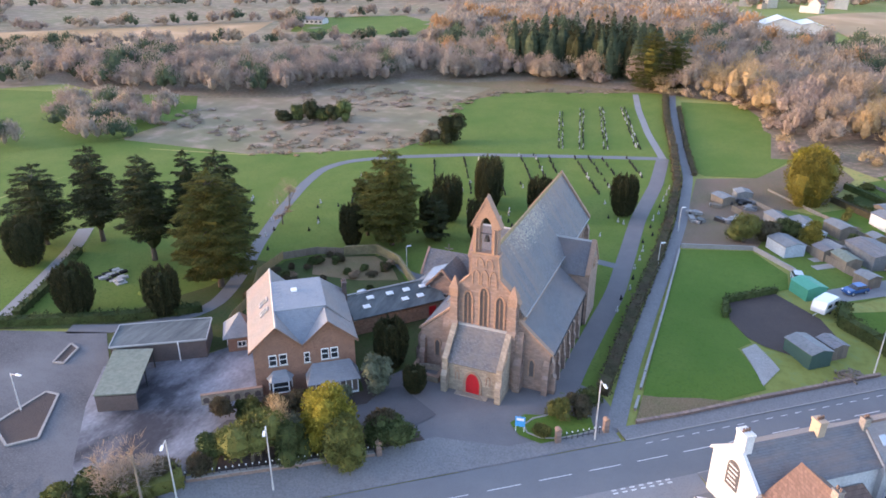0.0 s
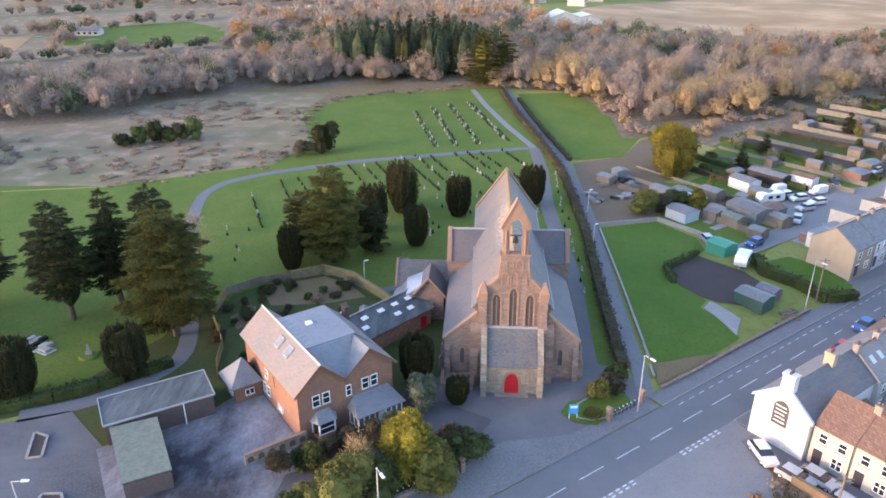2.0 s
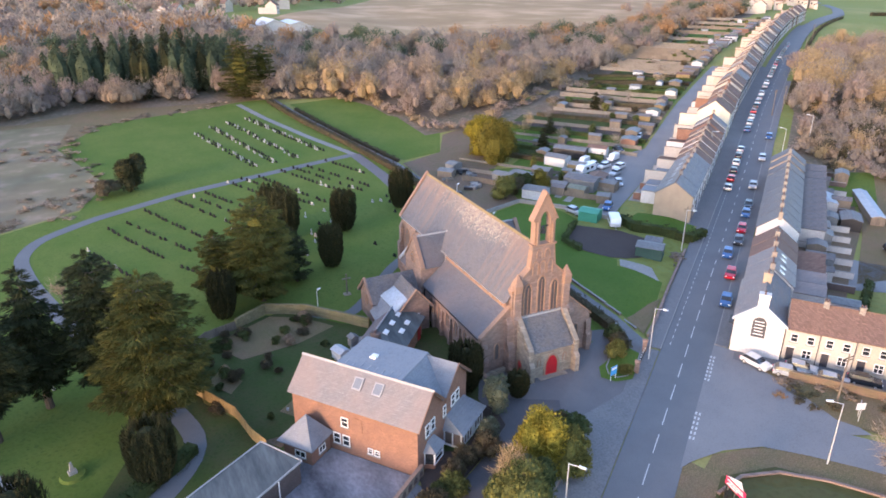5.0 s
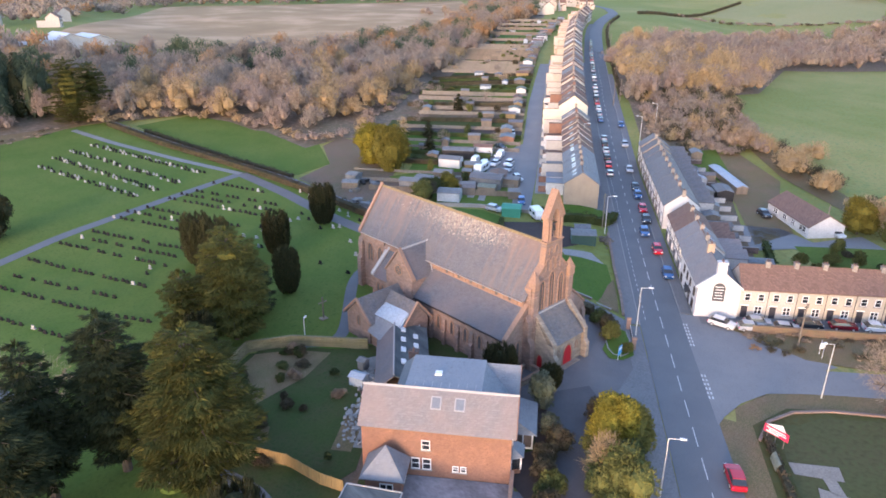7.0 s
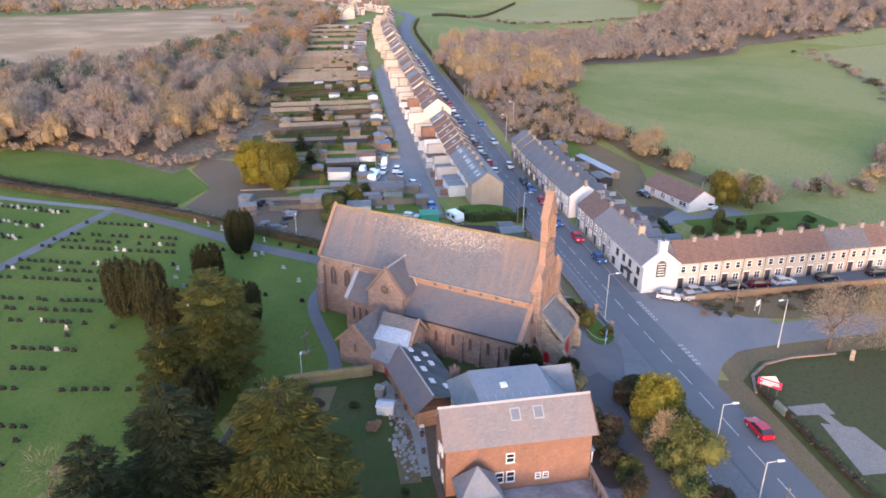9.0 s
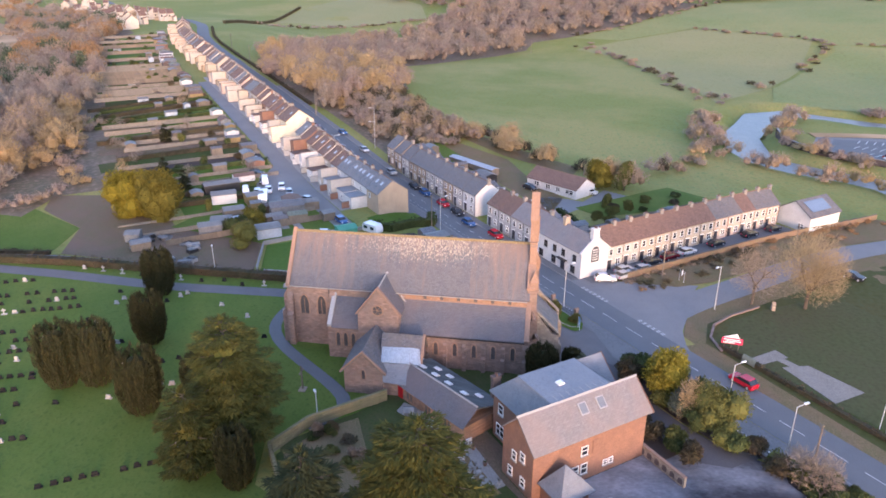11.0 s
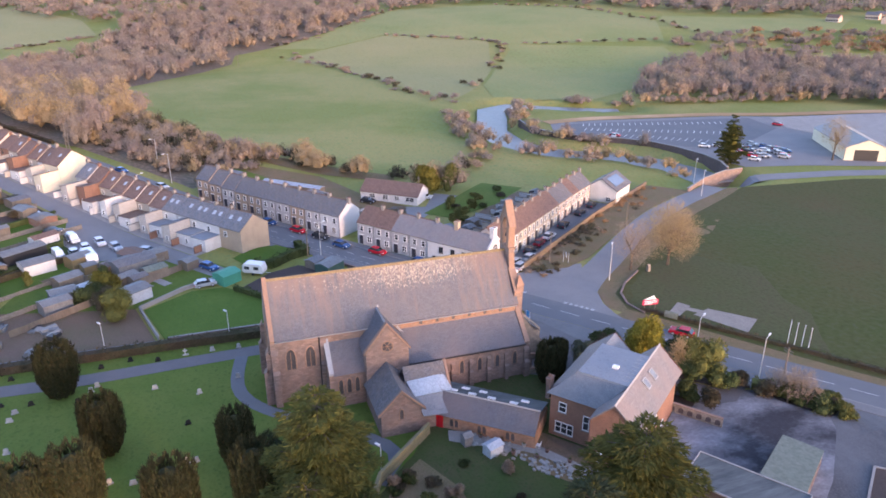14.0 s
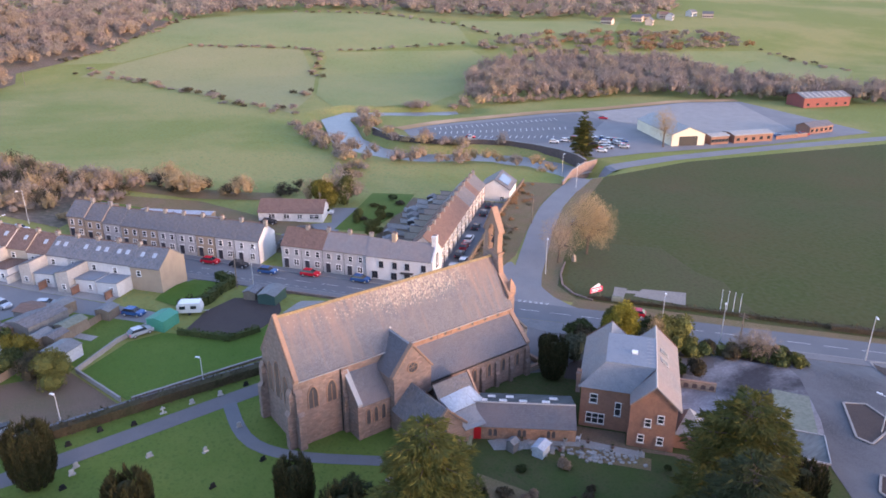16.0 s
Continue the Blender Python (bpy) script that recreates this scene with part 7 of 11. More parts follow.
def bare_limbs(rng, x, y, z0, h, r, out_tris, bm, levels=3):
    """Forking bare limbs as tapered tubes, with fine twigs as slivers."""
    def fork(p, w, ln, rad, lev):
        q = p + w * ln
        tube(bm, p, q, rad, rad * 0.6, 5)
        if lev == 0:
            m = 14
            base = np.array(p)[None] + np.array(w)[None] * (rng.uniform(0.1, 1.0, m) * ln)[:, None]
            way = np.array(w)[None] + rng.normal(size=(m, 3)) * 0.7 + np.array([0, 0, 0.15])
            out_tris.append(blades(rng, base, way, rng.uniform(0.5, 1.0, m) * ln * 0.9, rng.uniform(0.03, 0.07, m)))
            return
        for _ in range(3 if lev > 1 else 4):
            nw = Vector(np.array(w) + rng.normal(size=3) * 0.55 + np.array([0, 0, 0.12])).normalized()
            fork(p + w * ln * rng.uniform(0.55, 1.0), nw, ln * rng.uniform(0.6, 0.8), rad * 0.55, lev - 1)
    fork(Vector((x, y, z0)), Vector((0, 0, 1)), h * 0.33, 0.022 * h, levels)


def bare_tree(label, x, y, h, r, seed, mat=None, levels=3):
    rng = np.random.default_rng(seed)
    z0 = gz(x, y)
    t = thing("bare_tree", label, "tree", x, y, z0)
    tris, bm = [], nb()
    bare_limbs(rng, x, y, z0 - 0.3, h, r, tris, bm, levels)
    part("trunk", bm, TRUNK, t, "forked bare trunk and limbs")
    n = int(260 * (r / 3) ** 1.5)
    d = unit(rng.normal(size=(n, 3)))
    p = np.array([x, y, z0 + h * 0.62]) + d * np.array([r, r, h * 0.38]) * rng.uniform(0.3, 0.95, n)[:, None]
    tris.append(blades(rng, p, d + rng.normal(size=(n, 3)) * 0.4 + np.array([0, 0, 0.4]), rng.uniform(0.6, 1.4, n), rng.uniform(0.025, 0.06, n)))
    leafage("twig_crown", np.concatenate(tris), mat or TWIG, t, "fine bare twigs")
    return t


def twig_tree(label, x, y, h, r, seed, mat, n=1500, lobes=7, name="bare_tree", category="tree"):
    """A full leafless crown of many fine twigs round a forked trunk."""
    rng = np.random.default_rng(seed)
    z0 = gz(x, y)
    t = thing(name, label, category, x, y, z0)
    tris, bm = [], nb()
    bare_limbs(rng, x, y, z0 - 0.3, h, r, tris, bm, 2)
    part("trunk", bm, TRUNK, t, "forked bare trunk and limbs")
    for q in range(lobes):
        a = q * 2.4 + rng.uniform(-0.3, 0.3)
        k = 0.0 if q == 0 else rng.uniform(0.3, 0.6)
        c = np.array([x + r * k * math.cos(a), y + r * k * math.sin(a), z0 + h * (0.66 if q == 0 else rng.uniform(0.36, 0.62))])
        m = n // lobes
        d = unit(rng.normal(size=(m, 3)))
        p = c + d * np.array([r * 0.5, r * 0.5, h * 0.27]) * (rng.uniform(0.15, 1.0, m) ** 0.5)[:, None]
        p[:, 2] = np.maximum(p[:, 2], z0 + 0.1)
        tris.append(blades(rng, p, d * 0.8 + rng.normal(size=(m, 3)) * 0.35 + np.array([0, 0, 0.5]), rng.uniform(0.4, 1.0, m), rng.uniform(0.03, 0.09, m)))
    leafage("twig_crown", np.concatenate(tris), mat, t, "fine bare twigs")
    return t


# conifers of the churchyard
CED = "tall spreading conifer with layered olive-green boughs"
conifer("conifer", CED, -31.6, 36.0, 18.6, 6.0, 1, LEAF_CEDAR, 0.10, 1.25, 0.6)
conifer("conifer", "lower bushy conifer beside a taller one", -38.2, 38.4, 13.0, 3.6, 2, LEAF_CEDAR, 0.10, 1.0, 0.6)
conifer("conifer", CED, -55.6, 17.4, 21.0, 5.2, 3, LEAF_CEDAR_DARK, 0.14, 1.1, 0.7)
conifer("conifer", CED, -50.2, 8.6, 20.8, 6.6, 4, LEAF_CEDAR, 0.12, 1.3, 0.6)
conifer("conifer", CED, -68.6, 12.6, 19.8, 4.8, 5, LEAF_CEDAR_DARK, 0.25, 1.1, 0.7)
conifer("conifer", CED, -63.2, 17.8, 20.0, 4.0, 6, LEAF_CEDAR_DARK, 0.16, 1.0, 0.8)
conifer("conifer", CED, -84.5, 15.5, 19.0, 4.6, 7, LEAF_YEW, 0.22, 1.0, 0.7)
conifer("conifer", CED, -93.0, 10.0, 16.0, 6.0, 8, LEAF_CEDAR_DARK, 0.12, 1.0, 0.6)
conifer("conifer", "small dark conifer beside the hall garden", -24.5, 41.0, 9.5, 2.4, 9, LEAF_CEDAR_DARK, 0.08, 0.9, 0.7)
for i, (x, y, h, r) in enumerate(((6.9, 68.4, 9.0, 2.6), (-9.3, 60.8, 8.9, 2.45), (-22.7, 66.9, 10.2, 2.8), (-21.3, 62.2, 10.2, 2.8), (-17.0, 44.6, 8.4, 2.1), (-26.6, 52.0, 9.8, 2.8), (-26.0, 43.0, 9.6, 2.5), (-38.6, 32.8, 8.2, 2.0), (-52.0, -2.6, 8.0, 2.5), (-64.6, -8.0, 8.4, 2.7), (-88.0, 2.0, 9.0, 3.0))):
    yew(x, y, h, r, 40 + i)
bushy("holly_tree", "dark round evergreen in the open cemetery", -48.2, 106.5, 8.2, 4.2, 60, LEAF_YEW, n=5200, leaf=0.4)
bushy("shrub", "low brown bramble beside a dark evergreen", -54.0, 104.2, 4.2, 3.4, 61, HEDGE_BROWN, "shrub", n=1500)
for i, (x, y) in enumerate(((-108, 110), (-104, 112), (-100, 114), (-96.5, 115), (-93, 116), (-89.5, 117), (-98, 117))):
    bushy("gorse_bush", "dark scrub bush on rough moor", x, y, 4.0 + (i % 3) * 1.5, 3.0, 70 + i, LEAF_SHRUB if i % 2 else LEAF_YEW, "shrub", n=900, leaf=0.42)
bare_tree("reddish bare young tree beside a cemetery path", -57.4, 36.8, 8.0, 2.8, 90, TWIG)
bare_tree("bare brown tree on the cemetery lawn", -62.0, 46.0, 7.0, 2.6, 91, TWIG)
# planting before the presbytery
lay("shrub_bed", [tuple(st(a, b).to_2d()) for a, b in ((-19.4, 9.2), (4.6, 9.2), (3.6, 11.6), (-2, 13.2), (-12, 13.4), (-18.6, 12.6))], SOIL, 0.16, "dark soil under the roadside shrubs", "soil")
lay("shrub_bed", [tuple(st(a, b).to_2d()) for a, b in ((-16.4, 18.4), (-8.0, 17.6), (-1.0, 17.4), (1.6, 20.0), (2.0, 25.0), (-0.9, 25.0), (-0.9, 20.2), (-8.0, 20.2), (-9.2, 22.6), (-14.2, 22.6), (-16.4, 21.0))], SOIL, 0.16, "dark soil under shrubs along the house front", "soil")
for i in range(6):
    q = Vector((-24.6, -14.6)).lerp(Vector((-30.6, -19.2)), (i + 0.5) / 6)
    w = thing("wall_panel", "dark recessed panel in the yard wall", "panel", q.x, q.y, gz(q.x, q.y), math.degrees(math.atan2(4.6, 6.0)))
    bm = nb()
    pts = [(-0.36, 0.35)] + [(0.36 * math.cos(math.pi * k / 6), 0.85 + 0.3 * math.sin(math.pi * k / 6)) for k in range(6, -1, -1)] + [(0.36, 0.35)]
    prism(bm, [(x, -0.205, z) for x, z in pts], (0, 0.41, 0), WORLD[w])
    part("infill", bm, BRICK_DARK, w)
lay("terrace_edge", [tuple(st(a, b).to_2d()) for a, b in ((-17.0, 39.9), (-8.0, 39.9), (-8.0, 37.2), (-0.8, 37.2), (2.6, 39.0), (2.4, 43.4), (-8.0, 43.6), (-17.0, 42.6))], SOIL_PALE, 0.075, "bare trodden ground behind the house", "soil")
lay("yard_entrance", [(-31.5, -36.2), (-36.5, -32.6), (-41.0, -27.4), (-44.0, -24.6), (-46.5, -27.0), (-41.0, -33.0), (-34.5, -38.6)], TARMAC_WORN, 0.094, "worn tarmac between yard and car park", "yard", 3)
lay("yard_edge", [tuple(st(a, b).to_2d()) for a, b in ((-14.3, 22.4), (-14.3, 34.5), (-18.4, 34.5), (-21.0, 32.5), (-23.5, 26.0), (-22.0, 21.5))], YARD, 0.108, "frosty tarmac at the foot of the house wall", "yard")
lay("front_drive", [tuple(st(a, b).to_2d()) for a, b in ((-21.8, 9.6), (-20.4, 9.6), (-19.0, 12.8), (-12, 13.6), (-2, 13.4), (3.8, 11.6), (7.0, 13.0), (4.0, 20.0), (1.7, 20.0), (-1.0, 17.3), (-8.0, 17.5), (-16.4, 18.3), (-18.0, 18.6), (-21.5, 15.0))], DRIVE, 0.15, "dark tarmac drive between the house and the roadside shrubs", "drive")
bushy("golden_conifer", "bushy golden-green conifer beside the drive", -11.8, -19.4, 7.8, 3.4, 20, LEAF_GOLD, lobes=15, n=7600, leaf=0.34, base=0.0)
bushy("golden_conifer", "darker golden conifer beside a brighter one", -8.8, -20.6, 6.6, 2.7, 21, LEAF_OLIVE, lobes=12, n=5600, leaf=0.34, base=0.0)
bushy("evergreen_shrub", "large dark green evergreen shrub by the street wall", -18.4, -25.0, 6.2, 3.5, 100, LEAF_OLIVE, "shrub", n=3200)
bushy("evergreen_shrub", "olive evergreen shrub in the front garden", -14.6, -23.2, 5.4, 2.5, 101, LEAF_SHRUB, "shrub", n=2200)
bushy("evergreen_shrub", "dark green shrub beside the church forecourt", -5.2, -15.8, 3.2, 2.4, 102, LEAF_SHRUB, "shrub", n=1800)
bushy("shrub", "leafless brown shrub beside the forecourt", -7.6, -15.0, 2.8, 2.2, 103, HEDGE_BROWN, "shrub", n=1500)
yew(-12.6, -1.8, 7.2, 2.1, 104, "dark columnar conifer beside the church")
bushy("shrub", "grey-green shrub beside the house", -11.4, -8.2, 5.6, 2.0, 105, LEAF_PALE, n=1900)
yew(-7.0, -6.2, 3.8, 1.3, 106, "small dark conifer near the low wall")
for i, (x, y, h, r, mt) in enumerate(((-16.6, -14.6, 3.6, 2.0, HEDGE_BROWN), (-18.0, -17.4, 3.4, 1.9, HEDGE_BROWN), (-20.8, -20.6, 3.8, 2.2, LEAF_PALE), (-22.6, -19.0, 3.2, 1.5, LEAF_OLIVE), (-24.6, -22.2, 3.4, 1.5, LEAF_SHRUB), (-26.4, -20.4, 3.2, 1.9, HEDGE_BROWN), (-16.0, -20.4, 4.0, 2.0, LEAF_PALE), (-21.4, -25.4, 3.4, 2.2, LEAF_OLIVE), (-22.4, -29.2, 2.6, 1.8, HEDGE_BROWN),
                                     (-14.8, -12.0, 2.6, 1.5, LEAF_PALE), (-19.6, -15.0, 2.2, 1.7, HEDGE_BROWN), (-21.6, -17.0, 2.4, 1.6, HEDGE_BROWN), (-24.2, -18.8, 2.2, 1.6, LEAF_SHRUB), (-13.2, -15.8, 3.4, 1.9, HEDGE_BROWN), (-11.6, -13.4, 3.0, 1.8, HEDGE_BROWN), (-14.4, -18.6, 3.0, 1.8, LEAF_OLIVE), (-19.4, -22.4, 3.2, 2.0, LEAF_SHRUB), (-23.0, -26.4, 3.0, 2.0, LEAF_SHRUB), (-24.6, -28.6, 2.8, 1.9, HEDGE_BROWN), (-7.0, -17.0, 2.4, 1.6, LEAF_SHRUB), (-34.2, -25.4, 2.6, 1.6, HEDGE_BROWN), (-36.0, -29.6, 2.4, 1.7, LEAF_OLIVE), (-31.4, -35.6, 2.8, 2.2, LEAF_SHRUB), (-27.4, -33.4, 2.6, 2.0, LEAF_OLIVE), (-29.2, -34.6, 2.4, 1.8, LEAF_SHRUB), (-25.8, -31.0, 2.8, 2.0, HEDGE_BROWN), (-33.5, -38.0, 2.2, 1.8, LEAF_OLIVE),
                                     (11.6, -3.6, 3.0, 1.7, LEAF_OLIVE), (13.6, -1.6, 2.8, 1.8, HEDGE_BROWN), (10.4, -7.2, 1.6, 1.2, LEAF_OLIVE), (14.4, 0.6, 2.6, 1.6, LEAF_SHRUB))):
    s_, d_ = st_inv(x, y)
    if x < 0 and (13.3 < d_ < 17.5 or (s_ < -19.6 and d_ > 11.2)):
        continue
    bushy("shrub", {HEDGE_BROWN: "small leafless brown garden shrub", LEAF_PALE: "small grey-green evergreen garden shrub", LEAF_OLIVE: "small yellow-green evergreen garden shrub", LEAF_SHRUB: "small dark green garden shrub"}[mt], x, y, h, r, 110 + i, mt, "shrub", n=1100, leaf=0.3, stem=False, lobes=6)
twig_tree("slender golden bare birch by the street wall", -17.2, -21.8, 7.4, 1.9, 140, TWIG_GOLD, 1200)
bare_tree("slender bare birch near the car park", -28.6, -32.4, 6.0, 2.0, 141, TWIG)
bare_tree("slender bare birch near the car park", -30.6, -34.0, 5.6, 1.8, 142, TWIG)
# beyond the footpath, and by the street
bushy("evergreen_tree", "large round golden-olive evergreen tree", 43.2, 89.0, 11.4, 5.6, 150, LEAF_OLIVE_GOLD, lobes=30, n=9000, leaf=0.5, base=-0.04)
bushy("evergreen_tree", "round yellow-gold evergreen beside an olive one", 43.6, 97.0, 10.6, 5.0, 151, LEAF_YELLOW, lobes=26, n=7000, leaf=0.5, base=-0.04)
bushy("evergreen_shrub", "golden-brown shrub beside the allotments", 42.6, 65.6, 4.6, 2.9, 152, LEAF_OLIVE_GOLD, "shrub", n=2200, leaf=0.36)
bushy("evergreen_shrub", "dark green shrub beside the allotments", 39.0, 68.0, 3.8, 2.8, 153, LEAF_SHRUB, "shrub", n=1800, leaf=0.36)
bushy("evergreen_tree", "round olive evergreen in the allotments", 31.0, 62.5, 5.6, 3.6, 151, LEAF_OLIVE, n=2600)
bushy("shrub", "brown leafless shrub in the allotments", 34.6, 64.5, 4.4, 2.8, 152, HEDGE_BROWN, "shrub", n=1600)
bushy("evergreen_tree", "round golden-brown tree behind the bungalow", 89.0, -14.6, 8.6, 4.2, 153, LEAF_OLIVE_GOLD, n=3600, leaf=0.45)
bushy("evergreen_tree", "dark upright evergreen behind the bungalow", 89.5, -21.5, 8.6, 2.9, 154, LEAF_OLIVE, n=2600, leaf=0.45)
twig_tree("tall slender bare tree beside the side road", 23.1, -39.4, 13.0, 4.4, 160, TWIG, 3200, 7)
twig_tree("spreading golden-brown bare willow beside the side road", 22.8, -48.6, 16.5, 6.8, 161, TWIG_GOLD, 12000, 13)
twig_tree("tall pale bare tree before a cream barn", 88.5, -164.5, 18.0, 5.4, 162, TWIG_GOLD, 4200, 9)
bare_tree("tall bare tree beside a yard", 98.0, -180.0, 13.0, 5.0, 165, TWIG)
conifer("fir_tree", "dark brownish lone fir beside the bridge road", 96.0, -126.0, 17.0, 5.2, 30, LEAF_CEDAR, 0.05, 1.3, 0.8)
conifer("conifer", "tall bushy conifer at the end of the footpath", -5.0, 192.0, 21.0, 7.6, 31, LEAF_CEDAR, 0.03, 0.9, 0.55)
conifer("conifer", "tall bushy conifer at the end of the footpath", 3.0, 196.0, 18.0, 5.6, 32, LEAF_CEDAR, 0.03, 0.9, 0.55)
for i, (x, y, h) in enumerate(((62, -13, 3.2), (66, -17, 3.0), (70, -21, 3.6), (73.5, -16, 4.0))):
    bushy("shrub", "bright green garden shrub", x, y, h, 1.6, 170 + i, LEAF_OLIVE, "shrub", n=700, stem=False, lobes=5)

# ---- hedges ----


def hedge(label, pts, w, h, seed, mat, dens=26):
    rng = np.random.default_rng(seed)
    x0, y0 = pts[0]
    t = thing("hedge", label, "hedge", x0, y0, gz(x0, y0))
    tris = []
    for (ax, ay), (bx, by) in zip(pts, pts[1:]):
        L = math.hypot(bx - ax, by - ay)
        ux, uy = (bx - ax) / L, (by - ay) / L
        m = int(L * dens * max(1.0, h))
        k, q, zz = rng.uniform(-0.02, 1.02, m), rng.uniform(-1, 1, m), rng.uniform(0, 1, m)
        face = rng.integers(0, 3, m)
        q = np.where(face == 0, np.sign(q), q)
        zz = np.where(face == 1, 1.0, zz)
        bump = 1 + 0.15 * np.sin(k * L * 1.3 + seed) + 0.1 * np.sin(k * L * 3.1)
        px, py = ax + ux * k * L - uy * q * w / 2 * bump, ay + uy * k * L + ux * q * w / 2 * bump
        gr = np.array([gz(a, b) for a, b in zip(px, py)])
        p = np.stack([px, py, gr + zz * h * bump * 0.92], 1)
        d = np.stack([-uy * q, ux * q, 0.6 * zz + 0.2], 1) + rng.normal(size=(m, 3)) * 0.6
        tris.append(blades(rng, p, d, rng.uniform(0.25, 0.5, m), rng.uniform(0.18, 0.34, m)))
        n = max(1, int(L / 2.5))
        for i in range(n):
            kk = (i + 0.5) / n
            cx, cy = ax + ux * kk * L, ay + uy * kk * L
            hw, hl = w * 0.40, L / n * 0.53
            z = gz(cx, cy)
            cs = [(cx + ux * a * hl - uy * b * hw, cy + uy * a * hl + ux * b * hw) for a, b in ((-1, -1), (1, -1), (1, 1), (-1, 1))]
            lo, hi = [np.array([*c, z - 0.3]) for c in cs], [np.array([*c, z + h * 0.86]) for c in cs]
            for j in range(4):
                jj = (j + 1) % 4
                tris.append(np.array([[lo[j], lo[jj], hi[jj]], [lo[j], hi[jj], hi[j]]]))
            tris.append(np.array([[hi[0], hi[1], hi[2]], [hi[0], hi[2], hi[3]]]))
    leafage("foliage", np.concatenate(tris), mat, t)
    return t


hedge("trimmed green churchyard hedge", [(-76, -17.0), (-64, -10.6), (-57.4, -7.0), (-50.0, -1.8), (-47.6, 0.6)], 1.8, 1.5, 1, HEDGE)
hedge("dark green cemetery drive hedge", [(-72.5, -12.5), (-76.8, -3), (-84, 9.5)], 1.4, 1.4, 2, HEDGE)
hedge("straggling brown winter hedge along the footpath", [(15.6, 3), (15.9, 25), (16.7, 50), (16.6, 70), (15.6, 92), (11.5, 120), (6, 152), (2, 182)], 1.8, 1.6, 3, HEDGE_BROWN, 18)
hedge("thin brown winter hedge beside the paddock", [(18.8, 100), (14.5, 124), (8, 168)], 1.2, 0.9, 4, HEDGE_BROWN, 14)
hedge("clipped dark green garden hedge", [(46.2, 39.0), (45.6, 33.8), (53.3, 25.6), (58.5, 27.0)], 1.8, 2.0, 5, HEDGE)
hedge("dark hedge behind the vegetable plot", [(29.2, 30.0), (29.0, 35.4), (36.4, 42.0)], 0.9, 1.2, 6, HEDGE)
hedge("dark green hedge by the car park entrance", [(-26.0, -36.6), (-29.8, -39.0)], 1.8, 1.3, 7, HEDGE)
hedge("clipped shrubs along the street wall", [(-23.5, -30.6), (-27.6, -35.4)], 2.0, 1.8, 8, LEAF_OLIVE)
hedge("scrubby brown hedge along the playing field", [(-30, -57), (-60, -80), (-100, -111)], 1.6, 1.1, 9, HEDGE_BROWN, 14)
hedge("brown hedge edging the field by the street", [(6, -30.6), (-3.5, -37.8), (-16, -47.4), (-30, -57.5)], 0.9, 0.8, 10, HEDGE_BROWN, 14)

# ---- woods, near to far: uncountable, so joined ----


def inside(p, poly):
    x, y = p
    c = False
    for (ax, ay), (bx, by) in zip(poly, poly[1:] + poly[:1]):
        if (ay > y) != (by > y) and x < (bx - ax) * (y - ay) / (by - ay) + ax:
            c = not c
    return c


def scatter(rng, poly, gap):
    xs, ys = [p[0] for p in poly], [p[1] for p in poly]
    out = []
    x = min(xs)
    while x < max(xs):
        y = min(ys)
        while y < max(ys):
            p = (x + rng.uniform(-0.5, 0.5) * gap, y + rng.uniform(-0.5, 0.5) * gap)
            if inside(p, poly):
                out.append(p)
            y += gap
        x += gap
    return out


def line_points(rng, pts, gap, wander):
    out = []
    for (ax, ay), (bx, by) in zip(pts, pts[1:]):
        n = max(1, int(math.hypot(bx - ax, by - ay) / gap))
        out += [(ax + (bx - ax) * (i + rng.uniform(0, 1)) / n + rng.normal() * wander, ay + (by - ay) * (i + rng.uniform(0, 1)) / n + rng.normal() * wander) for i in range(n)]
    return out


def scales(rng, base, way, normal, length, width):
    """One small triangle of twigs at every base, lying along the crown's surface."""
    n = len(base)
    way = unit(way)
    side = unit(np.cross(way, normal + rng.normal(size=(n, 3)) * 0.6))
    length, width = np.broadcast_to(length, (n,))[:, None], np.broadcast_to(width, (n,))[:, None]
    return np.stack([base - side * width / 2 - way * length * 0.3, base + side * width / 2 - way * length * 0.3, base + way * length * 0.7], 1)


